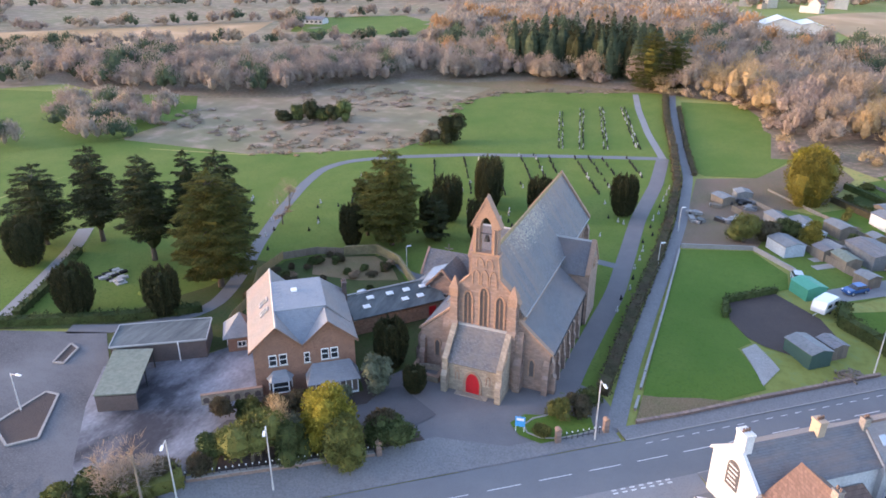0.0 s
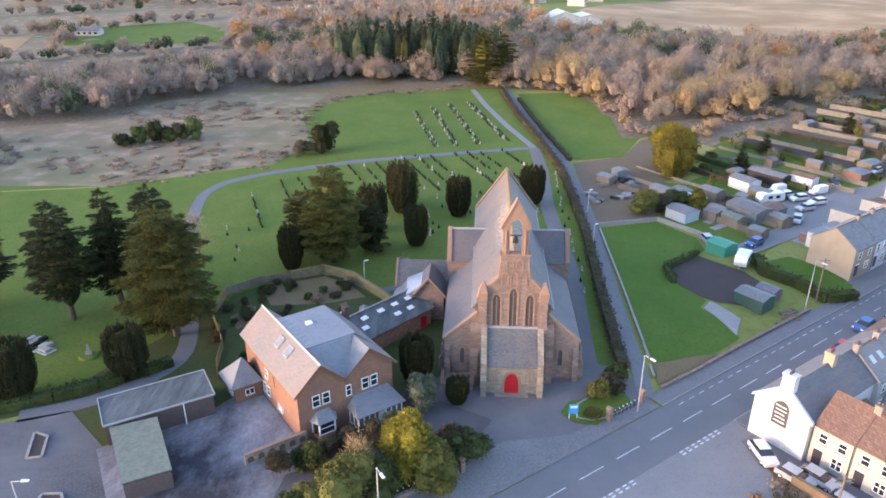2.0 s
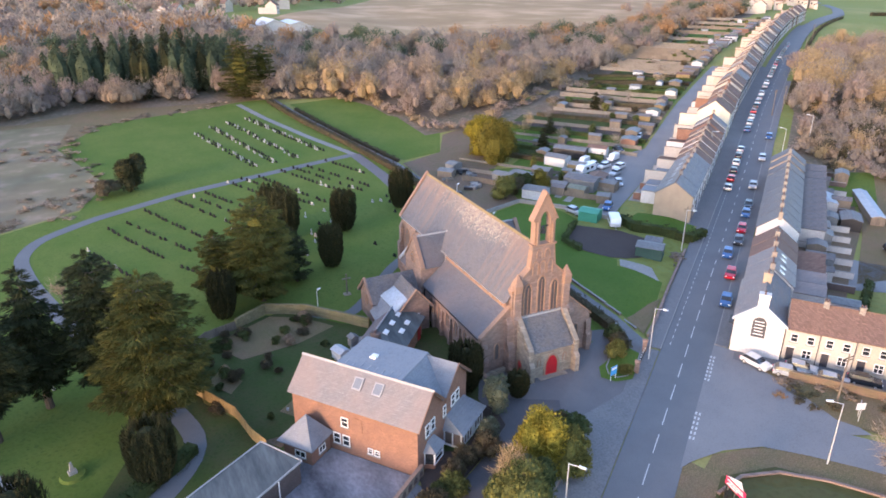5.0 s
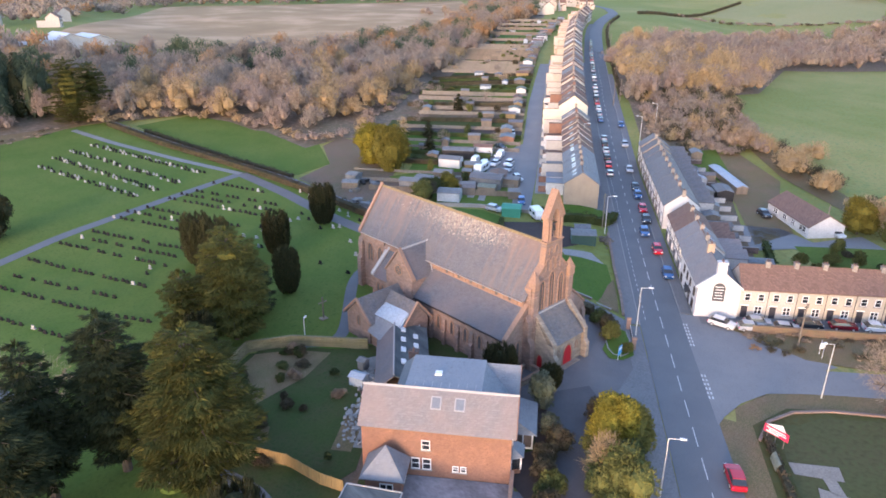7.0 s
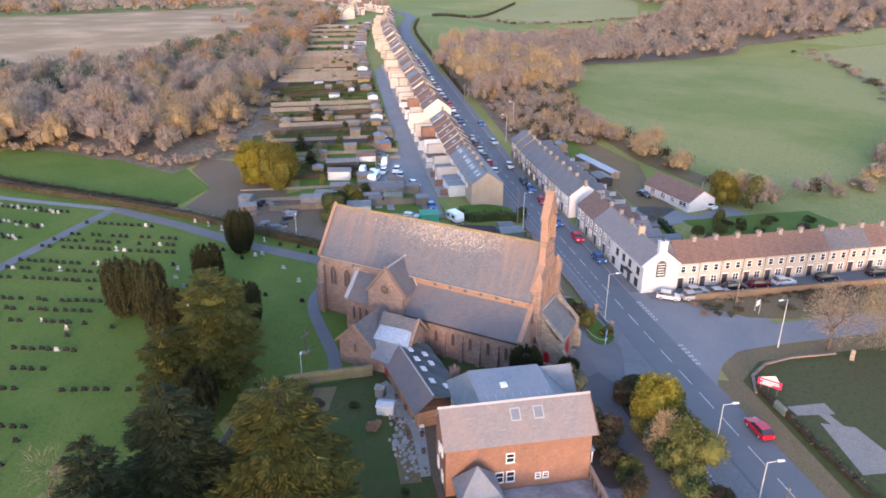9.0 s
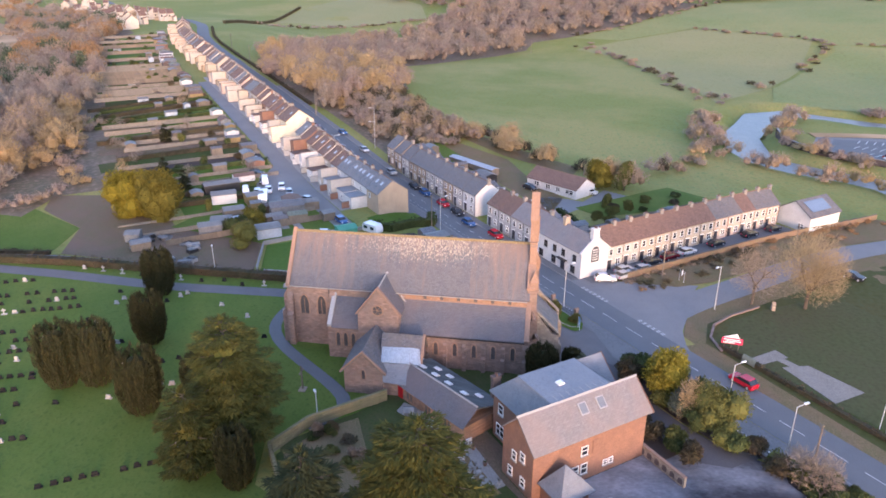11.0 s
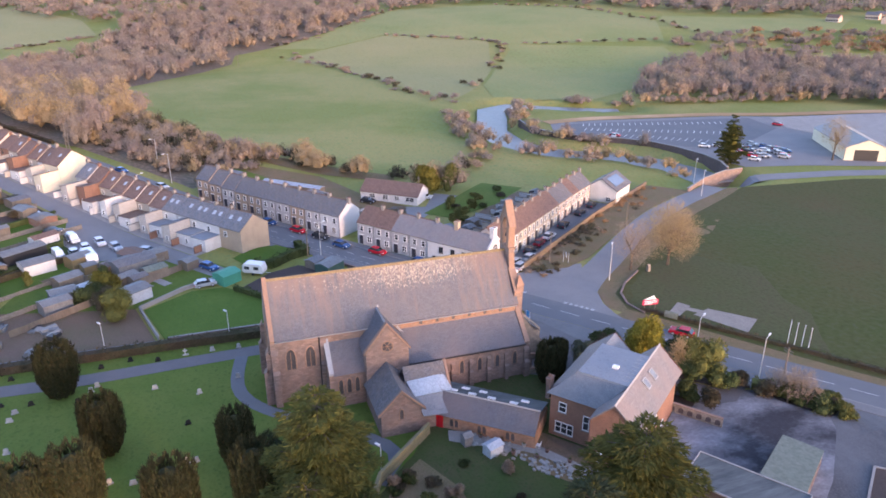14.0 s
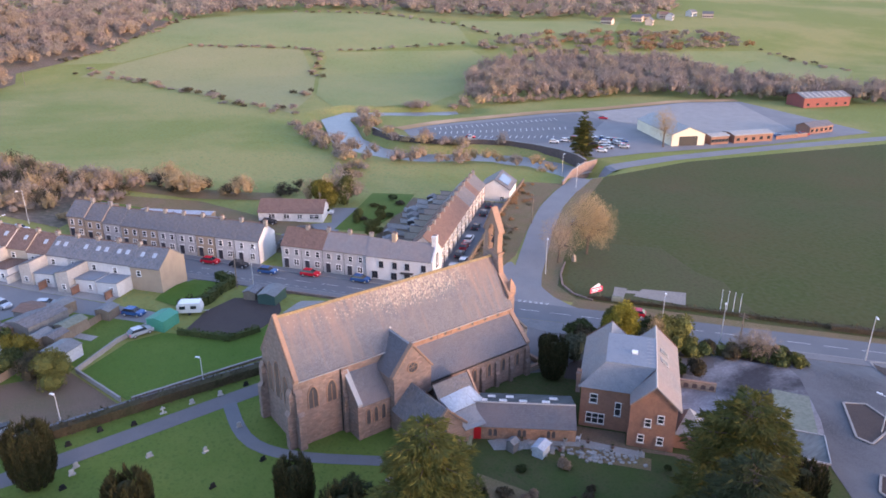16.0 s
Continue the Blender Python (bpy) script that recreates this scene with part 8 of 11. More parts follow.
def wood(name, label, points, seed, mats, hs, rs, n=110, twig=(0.9, 2.0, 0.10, 0.24), solid=False, lobes=4):
    """A wood of many rounded bare or pointed evergreen trees in a few joined meshes, one for each tint."""
    rng = np.random.default_rng(seed)
    sets = {m: [] for m in mats}
    for x, y in points:
        h, r = rng.uniform(*hs), rng.uniform(*rs)
        if 60 < x < 300 and -160 < y < -50 and river_gap(x, y) < 8.6:
            continue
        z0 = gz(x, y)
        drift = 0.5 + 0.20 * math.sin(x * 0.071 + seed) + 0.20 * math.sin(y * 0.083 + 2 * seed) + rng.normal() * 0.34
        m = mats[int(min(0.999, max(0.0, drift)) * len(mats))]
        if solid:
            k = rng.uniform(0, 1, n)
            az = rng.uniform(0, math.tau, n)
            rr = r * (1 - k) ** 0.7 * (0.86 + 0.16 * np.sin(k * 34 + seed)) * rng.uniform(0.75, 1.05, n) + 0.2
            p = np.stack([x + rr * np.cos(az), y + rr * np.sin(az), z0 + 0.02 * h + k * h * 0.95], 1)
            way = np.stack([np.cos(az), np.sin(az), np.full(n, -0.5)], 1) + rng.normal(size=(n, 3)) * 0.3
            nrm = np.stack([np.cos(az), np.sin(az), np.full(n, 0.9)], 1)
            sets[m].append(scales(rng, p, way, nrm, rng.uniform(twig[0], twig[1], n), rng.uniform(twig[2], twig[3], n)))
            sets[m].append(core_tris(rng, (x, y, z0 + h * 0.40), (r * 0.66, r * 0.66, h * 0.42), 0.15, 6))
            continue
        la = rng.uniform(0, math.tau) + np.arange(lobes) * math.tau / max(1, lobes - 1) + rng.normal(size=lobes) * 0.3
        out = rng.uniform(0.38, 0.6, lobes) * r
        lc = np.stack([np.cos(la) * out, np.sin(la) * out, rng.uniform(0.30, 0.56, lobes) * h], 1)
        lc[0] = (rng.normal() * 0.1 * r, rng.normal() * 0.1 * r, h * 0.62)
        lr = rng.uniform(0.44, 0.66, lobes) * r
        lh = np.minimum(rng.uniform(0.26, 0.36, lobes) * h, h - lc[:, 2])
        which = rng.integers(0, lobes, n)
        d = unit(rng.normal(size=(n, 3)))
        d[:, 2] = np.where(d[:, 2] < -0.35, -d[:, 2], d[:, 2])
        p = np.array([x, y, z0]) + lc[which] + d * np.stack([lr[which], lr[which], lh[which]], 1) * (rng.uniform(0.25, 1.25, n) ** 0.5)[:, None]
        p[:, 2] = np.maximum(p[:, 2], z0 + 0.15)
        nrm = unit(d / np.stack([lr[which], lr[which], lh[which]], 1))
        up_ = np.array([0, 0, 1.0]) - nrm * nrm[:, 2:3]
        way = up_ * 0.7 + nrm * rng.uniform(0.2, 1.0, n)[:, None] + rng.normal(size=(n, 3)) * 0.4
        sets[m].append(scales(rng, p, way, nrm, rng.uniform(twig[0], twig[1], n), rng.uniform(twig[2], twig[3], n)))
        for q in range(lobes):
            sets[m].append(core_tris(rng, np.array([x, y, z0]) + lc[q] * np.array([1.0, 1.0, 0.92]), (lr[q] * 0.5, lr[q] * 0.5, lh[q] * 0.62), 0.2, 6))
    for m, tr in sets.items():
        if tr:
            ob = new(name, tri_mesh(name, np.concatenate(tr)))
            ob.data.materials.append(m)
            tagged(ob, label, "woodland", kind="stuff")


rng = np.random.default_rng(77)
MIX = [TWIG_DARK, TWIG_MAUVE, TWIG, TWIG_MAUVE, TWIG_GOLD]
NORTH = [(-8, 192), (12, 184), (26, 180), (35, 162), (36, 148), (44, 137), (52, 128), (60, 130), (73, 134), (90, 150), (118, 162), (136, 168), (224, 224), (297, 274), (338, 278), (403, 328), (462, 390), (530, 470), (500, 500), (430, 440), (344, 350), (282, 310), (216, 286), (159, 272), (113, 272), (78, 278), (20, 310), (-60, 330), (-125, 262), (-90, 218), (-59, 206)]
pts = scatter(rng, NORTH, 8.6)
wood("bare_wood", "bare brown winter woodland behind the gardens", [p for p in pts if p[1] < 215], 1, MIX, (7, 13.5), (4.2, 7.6), 760, (0.6, 1.5, 0.14, 0.34))
wood("bare_wood", "bare brown winter woodland further off", [p for p in pts if p[1] >= 215], 2, [TWIG_DARK, TWIG_MAUVE, TWIG_DARK, TWIG_RUST, TWIG, WOOD_CONIFER], (7.5, 13), (4.6, 7.6), 380, (0.8, 1.8, 0.2, 0.5))
wood("bare_tree_clump", "large rounded golden bare trees along the paddock", [(28, 178), (50, 180), (58, 172), (66, 150), (80, 152), (96, 158)], 41, [TWIG_GOLD, TWIG], (12, 16), (6.6, 8.4), 1700, (0.6, 1.4, 0.1, 0.24), False, 7)
wood("scrub", "bare brown scrub along the paddock and gardens", line_points(rng, [(-4, 190), (12, 182), (26, 178), (33, 164), (34, 150), (40, 138), (43, 122), (52, 120), (60, 124), (90, 144), (118, 156)], 3.6, 1.6), 21, [TWIG, TWIG_GOLD, TWIG_MAUVE], (2.0, 4.4), (2.0, 3.6), 150, (0.5, 1.0, 0.12, 0.3))
wood("conifer_wood", "dark conifer plantation among bare trees", scatter(rng, [(-68, 214), (-40, 207), (-14, 204), (-4, 212), (-6, 232), (-40, 240), (-70, 234)], 5.0), 3, [WOOD_CONIFER, WOOD_CONIFER, LEAF_YEW], (17, 24), (3.0, 4.4), 420, (0.9, 1.8, 0.3, 0.6), True)
wood("bare_wood", "dark bare woodland along the moor's edge", scatter(rng, [(-146, 136), (-130, 142), (-122, 169), (-104, 177), (-100, 190), (-76, 190), (-59, 200), (-66, 222), (-114, 222), (-146, 210), (-172, 190), (-215, 178), (-250, 140), (-200, 126), (-165, 128)], 7.8), 4, [TWIG_DARK, TWIG_DARK, TWIG_MAUVE, WOOD_CONIFER, TWIG_MAUVE], (9, 14), (4.6, 7.0), 560, (0.6, 1.5, 0.16, 0.4))
wood("bare_tree_clump", "pale rounded leafless trees standing before a wood", [(-48, 197), (-44, 199)], 22, [TWIG, TWIG_GOLD], (9.5, 11.5), (5.6, 6.8), 1600, (0.6, 1.2, 0.09, 0.22), False, 7)
wood("bare_tree_clump", "low leafless thicket before a wood", [(-75, 199), (-66, 203), (-79, 196), (-70, 198), (-30, 199), (-24, 198)], 42, [TWIG_MAUVE, TWIG], (4.5, 6.5), (3.4, 4.6), 300, (0.6, 1.2, 0.15, 0.35))
wood("bare_wood", "bare trees along the western fields", scatter(rng, [(-139, 68), (-137, 82), (-143, 100), (-158, 114), (-190, 110), (-186, 84), (-165, 70)], 8.5) + line_points(rng, [(-150, 62), (-200, 52), (-262, 40)], 9, 2.5), 5, [TWIG_DARK, TWIG_MAUVE, WOOD_CONIFER, TWIG], (6, 9.5), (3.8, 5.6), 360, (0.7, 1.5, 0.2, 0.45))
wood("bare_wood", "bare woodland and hedgerow trees to the west", scatter(rng, [(-164, 150), (-205, 148), (-245, 112), (-330, 120), (-340, 190), (-250, 215), (-200, 178)], 10) + line_points(rng, [(-330, 190), (-232, 240), (-140, 290), (-60, 330)], 5, 3) + line_points(rng, [(-420, 235), (-330, 290), (-262, 352), (-190, 400)], 7, 5) + line_points(rng, [(-262, 352), (-228, 290)], 7, 2) + scatter(rng, [(-420, 250), (-520, 200), (-640, 300), (-520, 330)], 14) + line_points(rng, [(-560, 330), (-420, 390), (-270, 470)], 8, 7), 43, [TWIG_DARK, TWIG_MAUVE, TWIG, WOOD_CONIFER], (5, 10), (4.0, 6.4), 170, (0.9, 1.8, 0.3, 0.7))
# between the street and the pasture, and up the hill behind it
CLUMP = [(203, 127), (174, 105), (158, 90), (148, 78), (172, 76), (190, 70), (225, 69), (283, 86), (318, 96), (368, 70), (400, 130), (436, 160), (339, 160), (250, 150)]
pts = scatter(rng, CLUMP, 8.6)
wood("bare_wood", "golden-brown bare woodland between street and pasture", [p for p in pts if p[0] < 270], 6, [TWIG_MAUVE, TWIG_GOLD, TWIG, TWIG_GOLD, TWIG_DARK], (8, 14), (4.6, 7.8), 800, (0.6, 1.5, 0.14, 0.34))
wood("bare_wood", "brown bare woodland behind the pasture", [p for p in pts if p[0] >= 270], 44, [TWIG_MAUVE, TWIG, TWIG_DARK, TWIG_MAUVE], (8, 13), (5.0, 8.0), 360, (0.9, 1.8, 0.22, 0.5))
wood("bare_wood", "mauve bare woodland climbing the valley side", scatter(rng, [(376, 66), (424, 24), (450, 20), (464, -6), (500, -52), (600, -128), (640, -90), (700, 8), (600, 100), (500, 112), (440, 160), (404, 130)], 12), 45, [TWIG_MAUVE, TWIG_HAZED, TWIG_DARK, TWIG_MAUVE, TWIG], (8, 13), (6.0, 9.0), 220, (1.2, 2.4, 0.36, 0.8), False, 3)
far = scatter(rng, [(606, -150), (700, 0), (600, 104), (640, 160), (800, 260), (1050, 200), (1150, -150), (900, -230), (690, -200)], 22) + scatter(rng, [(620, -160), (628, -262), (570, -342), (492, -388), (424, -520), (416, -610), (560, -800), (900, -700), (1000, -300), (880, -210), (720, -160)], 20)
wood("far_wood", "far bare woods on the hills", far, 11, [TWIG_MAUVE, TWIG_HAZED, TWIG_MAUVE, TWIG_DARK], (9, 14), (10, 15), 130, (1.8, 3.8, 0.6, 1.3), False, 3)
wood("scrub", "golden-brown scrub behind the street", scatter(rng, [(128, 34), (136, 50), (150, 70), (166, 76), (190, 70), (204, 68), (180, 56), (160, 46), (140, 30)], 4.6), 23, [TWIG_GOLD, TWIG, HEDGE_BROWN, TWIG_DARK], (3, 7), (2.6, 4.2), 200, (0.5, 1.1, 0.12, 0.32))
wood("scrub", "dense bare scrub on the bank below the street", [tuple(st(rng.uniform(131, 200), rng.uniform(-44, -13)).to_2d()) for _ in range(150)], 47, [TWIG_DARK, TWIG, TWIG_GOLD, HEDGE_BROWN, TWIG_MAUVE], (2.0, 6.0), (2.0, 3.8), 170, (0.5, 1.1, 0.12, 0.32))
wood("hedgerow_trees", "bare hedgerow trees behind the terraces", line_points(rng, [(148, 48), (136, 30), (134, 22), (122, 8), (112, -2), (104, -18), (112, -34), (128, -46), (150, -52), (185, -58)], 3.2, 2.4), 7, [TWIG, TWIG_DARK, TWIG_GOLD, HEDGE_BROWN], (2.0, 5.5), (2.0, 3.8), 200, (0.5, 1.0, 0.12, 0.3))
wood("bare_tree_clump", "rounded bare trees in the field hedge", [(136, 31), (133, 24), (139, 14), (126, 14), (120, 12), (112, 0), (93, -14), (90, -23), (94, -19)], 24, [TWIG, TWIG_GOLD], (6.5, 9), (4.0, 5.4), 700, (0.6, 1.2, 0.1, 0.26), False, 6)
wood("riverside_scrub", "bare scrub along the river bank", line_points(rng, [(214, -62), (200, -64), (182, -58), (158, -58), (134, -64), (122, -78), (114, -92), (100, -100), (92, -102)], 3.6, 2.6) + line_points(rng, [(232, -106), (208, -98), (186, -88), (164, -84), (152, -88), (140, -98), (128, -110)], 3.4, 2.2) + line_points(rng, [(226, -132), (212, -146), (206, -170), (198, -208), (186, -250)], 3.2, 1.6), 8, [TWIG, TWIG_MAUVE, TWIG_DARK, TWIG_GOLD], (2.4, 7.0), (2.4, 4.6), 240, (0.5, 1.1, 0.14, 0.34))
wood("bare_wood", "bare woods across the valley", scatter(rng, [(212, -162), (262, -206), (316, -254), (310, -325), (257, -398), (184, -360), (150, -354), (60, -400), (20, -470), (-40, -480), (40, -380), (117, -306), (156, -272), (190, -250), (204, -200)], 9), 9, [TWIG_MAUVE, TWIG, TWIG_DARK, TWIG_MAUVE], (8, 13), (4.6, 7.4), 360, (0.9, 1.8, 0.22, 0.5))
wood("scrub", "rusty scrub between far fields", scatter(rng, [(372, -296), (392, -340), (362, -455), (300, -540), (254, -520), (306, -384), (336, -312)], 13), 46, [TWIG_MAUVE, TWIG_RUST, TWIG_DARK, TWIG], (3, 7), (5, 8), 90, (1.4, 2.6, 0.5, 1.1), False, 3)
tufts = [p for p in [(rng.uniform(-150, -56), rng.uniform(78, 178)) for _ in range(420)] if inside(p, [(-66, 150), (-58, 116), (-64, 100), (-97, 80), (-140, 80), (-150, 105), (-135, 130), (-122, 160), (-100, 172), (-64, 178)]) and math.sin(p[0] * 0.11) + math.sin(p[1] * 0.13 + 1.0) > -0.4]
wood("moor_tussocks", "low brown tussocks and brambles on the moor", tufts, 25, [TWIG, TWIG_MAUVE, LITTER, TWIG], (0.4, 1.1), (1.0, 3.0), 50, (0.3, 0.7, 0.10, 0.25))
wood("moor_tussocks", "low grass tussocks along the cemetery edge", line_points(rng, [(-97, 78), (-62, 97), (-54, 113), (-60, 130), (-66, 150), (-54, 175), (-12, 188)], 1.6, 2.2), 26, [TWIG, LITTER, HEDGE_BROWN, TWIG], (0.3, 0.8), (0.8, 2.2), 46, (0.3, 0.6, 0.08, 0.2))
hr = []
for r_, gap_, wide_ in (([(392, -44), (334, -56), (274, -70), (243, -74)], 4.0, 3.5), ([(440, -10), (420, -30), (392, -44)], 5.0, 3.5), ([(462, -9), (498, -57), (560, -106), (614, -147)], 6.0, 2.0), ([(472, -100), (450, -142), (427, -172)], 4.0, 2.0), ([(427, -172), (400, -174), (372, -156), (346, -141)], 5.0, 2.0), ([(300, -112), (284, -106)], 4.0, 3.0), ([(413, -180), (390, -270), (381, -300)], 9.0, 1.6), ([(498, 268), (516, 230), (526, 190), (556, 118)], 3.5, 1.6), ([(615, -256), (559, -326), (463, -348)], 7.0, 2.0), ([(394, -339), (470, -352)], 8.0, 2.0), ([(310, -382), (330, -345)], 6.0, 2.0), ([(250, -509), (160, -480)], 6.0, 3.0)):
    hr += line_points(rng, r_, gap_, wide_)
wood("hedgerow_trees", "hedgerows and bare trees between far fields", hr, 10, [TWIG_MAUVE, TWIG, HEDGE_BROWN, TWIG_DARK], (1.0, 3.4), (1.6, 3.6), 100, (0.6, 1.3, 0.2, 0.5))
wood("far_wood", "far bare woods behind the brown field", scatter(rng, [(60, 440), (220, 650), (420, 570), (560, 460), (700, 640), (500, 900), (-200, 800), (-420, 540), (-180, 450)], 22) + scatter(rng, [(-140, 300), (-60, 332), (20, 318), (30, 340), (0, 400), (-60, 430), (-160, 392)], 12), 12, [TWIG_HAZED, TWIG_MAUVE, TWIG_HAZED, TWIG_RUST, TWIG_DARK], (8, 13), (8, 12), 90, (1.8, 3.6, 0.7, 1.5), False, 3)
lay("woodland_floor", [(-8, 190), (12, 182), (26, 178), (33, 160), (34, 146), (42, 133), (52, 124), (60, 127), (74, 131), (90, 147), (118, 159), (138, 165), (224, 220), (297, 270), (338, 274), (405, 326), (464, 388), (534, 470), (500, 504), (428, 444), (342, 354), (282, 312), (216, 288), (159, 275), (113, 275), (78, 282), (20, 314), (-60, 334), (-235, 225), (-252, 135), (-200, 122), (-165, 124), (-146, 132), (-128, 139), (-119, 168), (-102, 174), (-98, 187), (-76, 186), (-58, 196)], LITTER, 0.12, "brown leaf litter under bare trees", "ground", 8)
lay("woodland_floor", [(203, 124), (174, 103), (156, 88), (146, 76), (172, 74), (190, 68), (225, 67), (283, 84), (318, 94), (368, 68), (424, 22), (450, 18), (464, -10), (500, -56), (600, -132), (640, -90), (700, 8), (600, 100), (500, 112), (440, 162), (339, 162), (250, 152)], LITTER, 0.2, "brown leaf litter under bare trees", "ground", 10)
lay("brown_field", [(55, 405), (218, 640), (520, 540), (372, 372), (282, 304), (216, 290), (159, 277), (113, 277), (80, 284)], HEATH, 0.3, "wide pale brown rough field", "grass", 12)
lay("rough_land", [(-900, 60), (-420, 120), (-330, 118), (-245, 110), (-172, 181), (-140, 294), (-60, 334), (20, 320), (30, 400), (-100, 700), (-900, 900)], ROUGH_LAND, 0.1, "rough brown land and rushes to the west", "grass", 30)
lay("hill_pasture", [(424, 20), (440, -8), (388, -40), (334, -52), (274, -66), (205, -64), (160, -54), (134, -50), (108, -32), (106, -16), (122, 8), (140, 30), (150, 42), (190, 60), (225, 65), (283, 83), (318, 93), (368, 67)], PASTURE, 0.08, "green hillside pasture", "grass", 6)
lay("far_field", [(424, -14), (445, -46), (477, -106), (427, -172), (346, -141), (287, -109), (243, -76), (274, -72), (334, -58), (388, -46)], PASTURE_DRY, 0.15, "pale yellow-green field across the valley", "grass", 8)
lay("far_field", [(413, -180), (365, -288), (323, -277), (263, -208), (226, -150), (240, -100), (287, -112), (346, -144), (398, -178)], PASTURE_HILL, 0.15, "green sloping field above the river", "grass", 8)
lay("far_field", [(461, -9), (498, -57), (614, -147), (615, -256), (559, -326), (463, -348), (381, -300), (413, -180), (430, -174), (480, -106), (448, -46)], PASTURE_HILL, 0.15, "green field high on the valley side", "grass", 10)
lay("far_field", [(397, -340), (463, -351), (487, -372), (409, -516), (365, -457)], PASTURE_HILL, 0.15, "green field high on the valley side", "grass", 10)
lay("far_field", [(315, -302), (312, -382), (250, -507), (160, -480), (130, -400), (150, -358), (184, -362), (257, -402), (300, -350)], PASTURE_HILL, 0.15, "green field beside a bare wood", "grass", 10)
lay("far_field", [(252, 150), (339, 214), (380, 234), (430, 246), (500, 255), (520, 195), (552, 118), (500, 116), (440, 164), (339, 164)], PASTURE, 0.15, "green field beside the street's end", "grass", 8)
lay("far_field", [(505, 262), (640, 266), (760, 220), (640, 140), (560, 120), (528, 195)], PASTURE_DRY, 0.15, "pale field beyond a hedge", "grass", 12)
lay("far_field", [(-264, 357), (-230, 293), (-173, 297), (-146, 303), (-164, 357), (-199, 387)], GRASS, 0.2, "green field beyond the moor", "grass", 8)
lay("far_field", [(-400, 225), (-270, 332), (-230, 238), (-325, 172)], HEATH, 0.2, "pale stubble field beyond the woods", "grass", 8)
lay("far_field", [(-242, 110), (-175, 126), (-160, 130), (-142, 108), (-142, 75), (-162, 50), (-300, -10), (-330, 60)], GRASS, 0.13, "green field west of the moor", "grass", 8)
lay("far_field", [(-126, 71), (-97, 77), (-140, 77), (-166, 50), (-300, -12), (-300, -70), (-150, -72), (-98, -20), (-100, -11), (-127, 20)], GRASS, 0.04, "green field beside the cemetery", "grass", 6)
# ---- river, bridge and the yard beyond ----
me = bpy.data.meshes.new("river")
bm = nb()
prev = None
for i in range(len(RIVER)):
    a = Vector(RIVER[max(i - 1, 0)])
    b = Vector(RIVER[min(i + 1, len(RIVER) - 1)])
    t = (b - a).normalized()
    nrm = Vector((-t.y, t.x)) * 7.0
    p = Vector(RIVER[i])
    cur = [bm.verts.new((p.x + nrm.x, p.y + nrm.y, -4.4)), bm.verts.new((p.x - nrm.x, p.y - nrm.y, -4.4))]
    if prev:
        bm.faces.new((prev[0], prev[1], cur[1], cur[0]))
    prev = cur
up(bm)
bm.to_mesh(me)
bm.free()
river = new("river", me)
me.materials.append(WATER)
tagged(river, "pale slow river between scrubby banks", "river", kind="structure")
bridge = thing("road_bridge", "dark stone bridge parapet over the river", "bridge", 82, -103, gz(82, -103))
for x0, y0, x1, y1 in ((73, -92, 81, -104), (81, -104, 86, -116), (86, -116, 87, -124)):
    L = math.hypot(x1 - x0, y1 - y0)
    m = Matrix.Translation((x0, y0, gz(74, -90))) @ Matrix.Rotation(math.atan2(y1 - y0, x1 - x0), 4, "Z")
    bm = nb()
    box(bm, 0, L, -0.2, 0.25, -5.5, 1.1, m)
    part("parapet", bm, STONE, bridge)
    bm = nb()
    box(bm, 0, L, -0.27, 0.32, 1.1, 1.25, m)
    part("coping", bm, KERB, bridge)
# wall lies in shadow; the dark brick carries that in its colour
river_wall = thing("river_wall", "dark curving stone retaining wall above the river", "wall", 126, -117, gz(126, -122))
WALL_LINE = [(182, -86), (165, -84), (152, -89), (143, -97), (136, -108), (127, -116), (116, -120), (104, -122), (94, -121), (87, -118)]
for (x0, y0), (x1, y1) in zip(WALL_LINE, WALL_LINE[1:]):
    L = math.hypot(x1 - x0, y1 - y0)
    m = Matrix.Translation((x0, y0, -1.3)) @ Matrix.Rotation(math.atan2(y1 - y0, x1 - x0), 4, "Z")
    bm = nb()
    box(bm, -0.1, L + 0.1, -0.3, 0.3, -5.5, 1.0, m)
    part("wall_length", bm, BRICK_DARK, river_wall)
    bm = nb()
    box(bm, 0, L, -0.4, 0.4, 1.0, 1.18, m)
    part("coping", bm, KERB, river_wall)
lay("works_yard", [(180, -100), (178, -121), (168, -181), (158, -206), (149, -262), (132, -290), (52, -262), (67, -200), (86, -150), (91, -129), (112, -124), (130, -119), (141, -108), (150, -97), (160, -92)], ASPHALT_OLD, 0.12, "pale tarmac works yard", "yard", 6)
lay("marked_parking", [(158, -97), (174, -104), (172, -125), (160, -190), (138, -186), (116, -148), (122, -128), (138, -118), (146, -106)], ASPHALT, 0.2, "blue-grey parking ground with white bays", "car park", 6)
lay("concrete_apron", [(158, -200), (147, -262), (132, -286), (74, -238), (82, -206), (110, -196), (136, -190)], CONCRETE, 0.24, "pale concrete apron of a works", "yard", 6)
bays = thing("bay_markings", "white painted parking bay lines", "road marking", kind="structure")
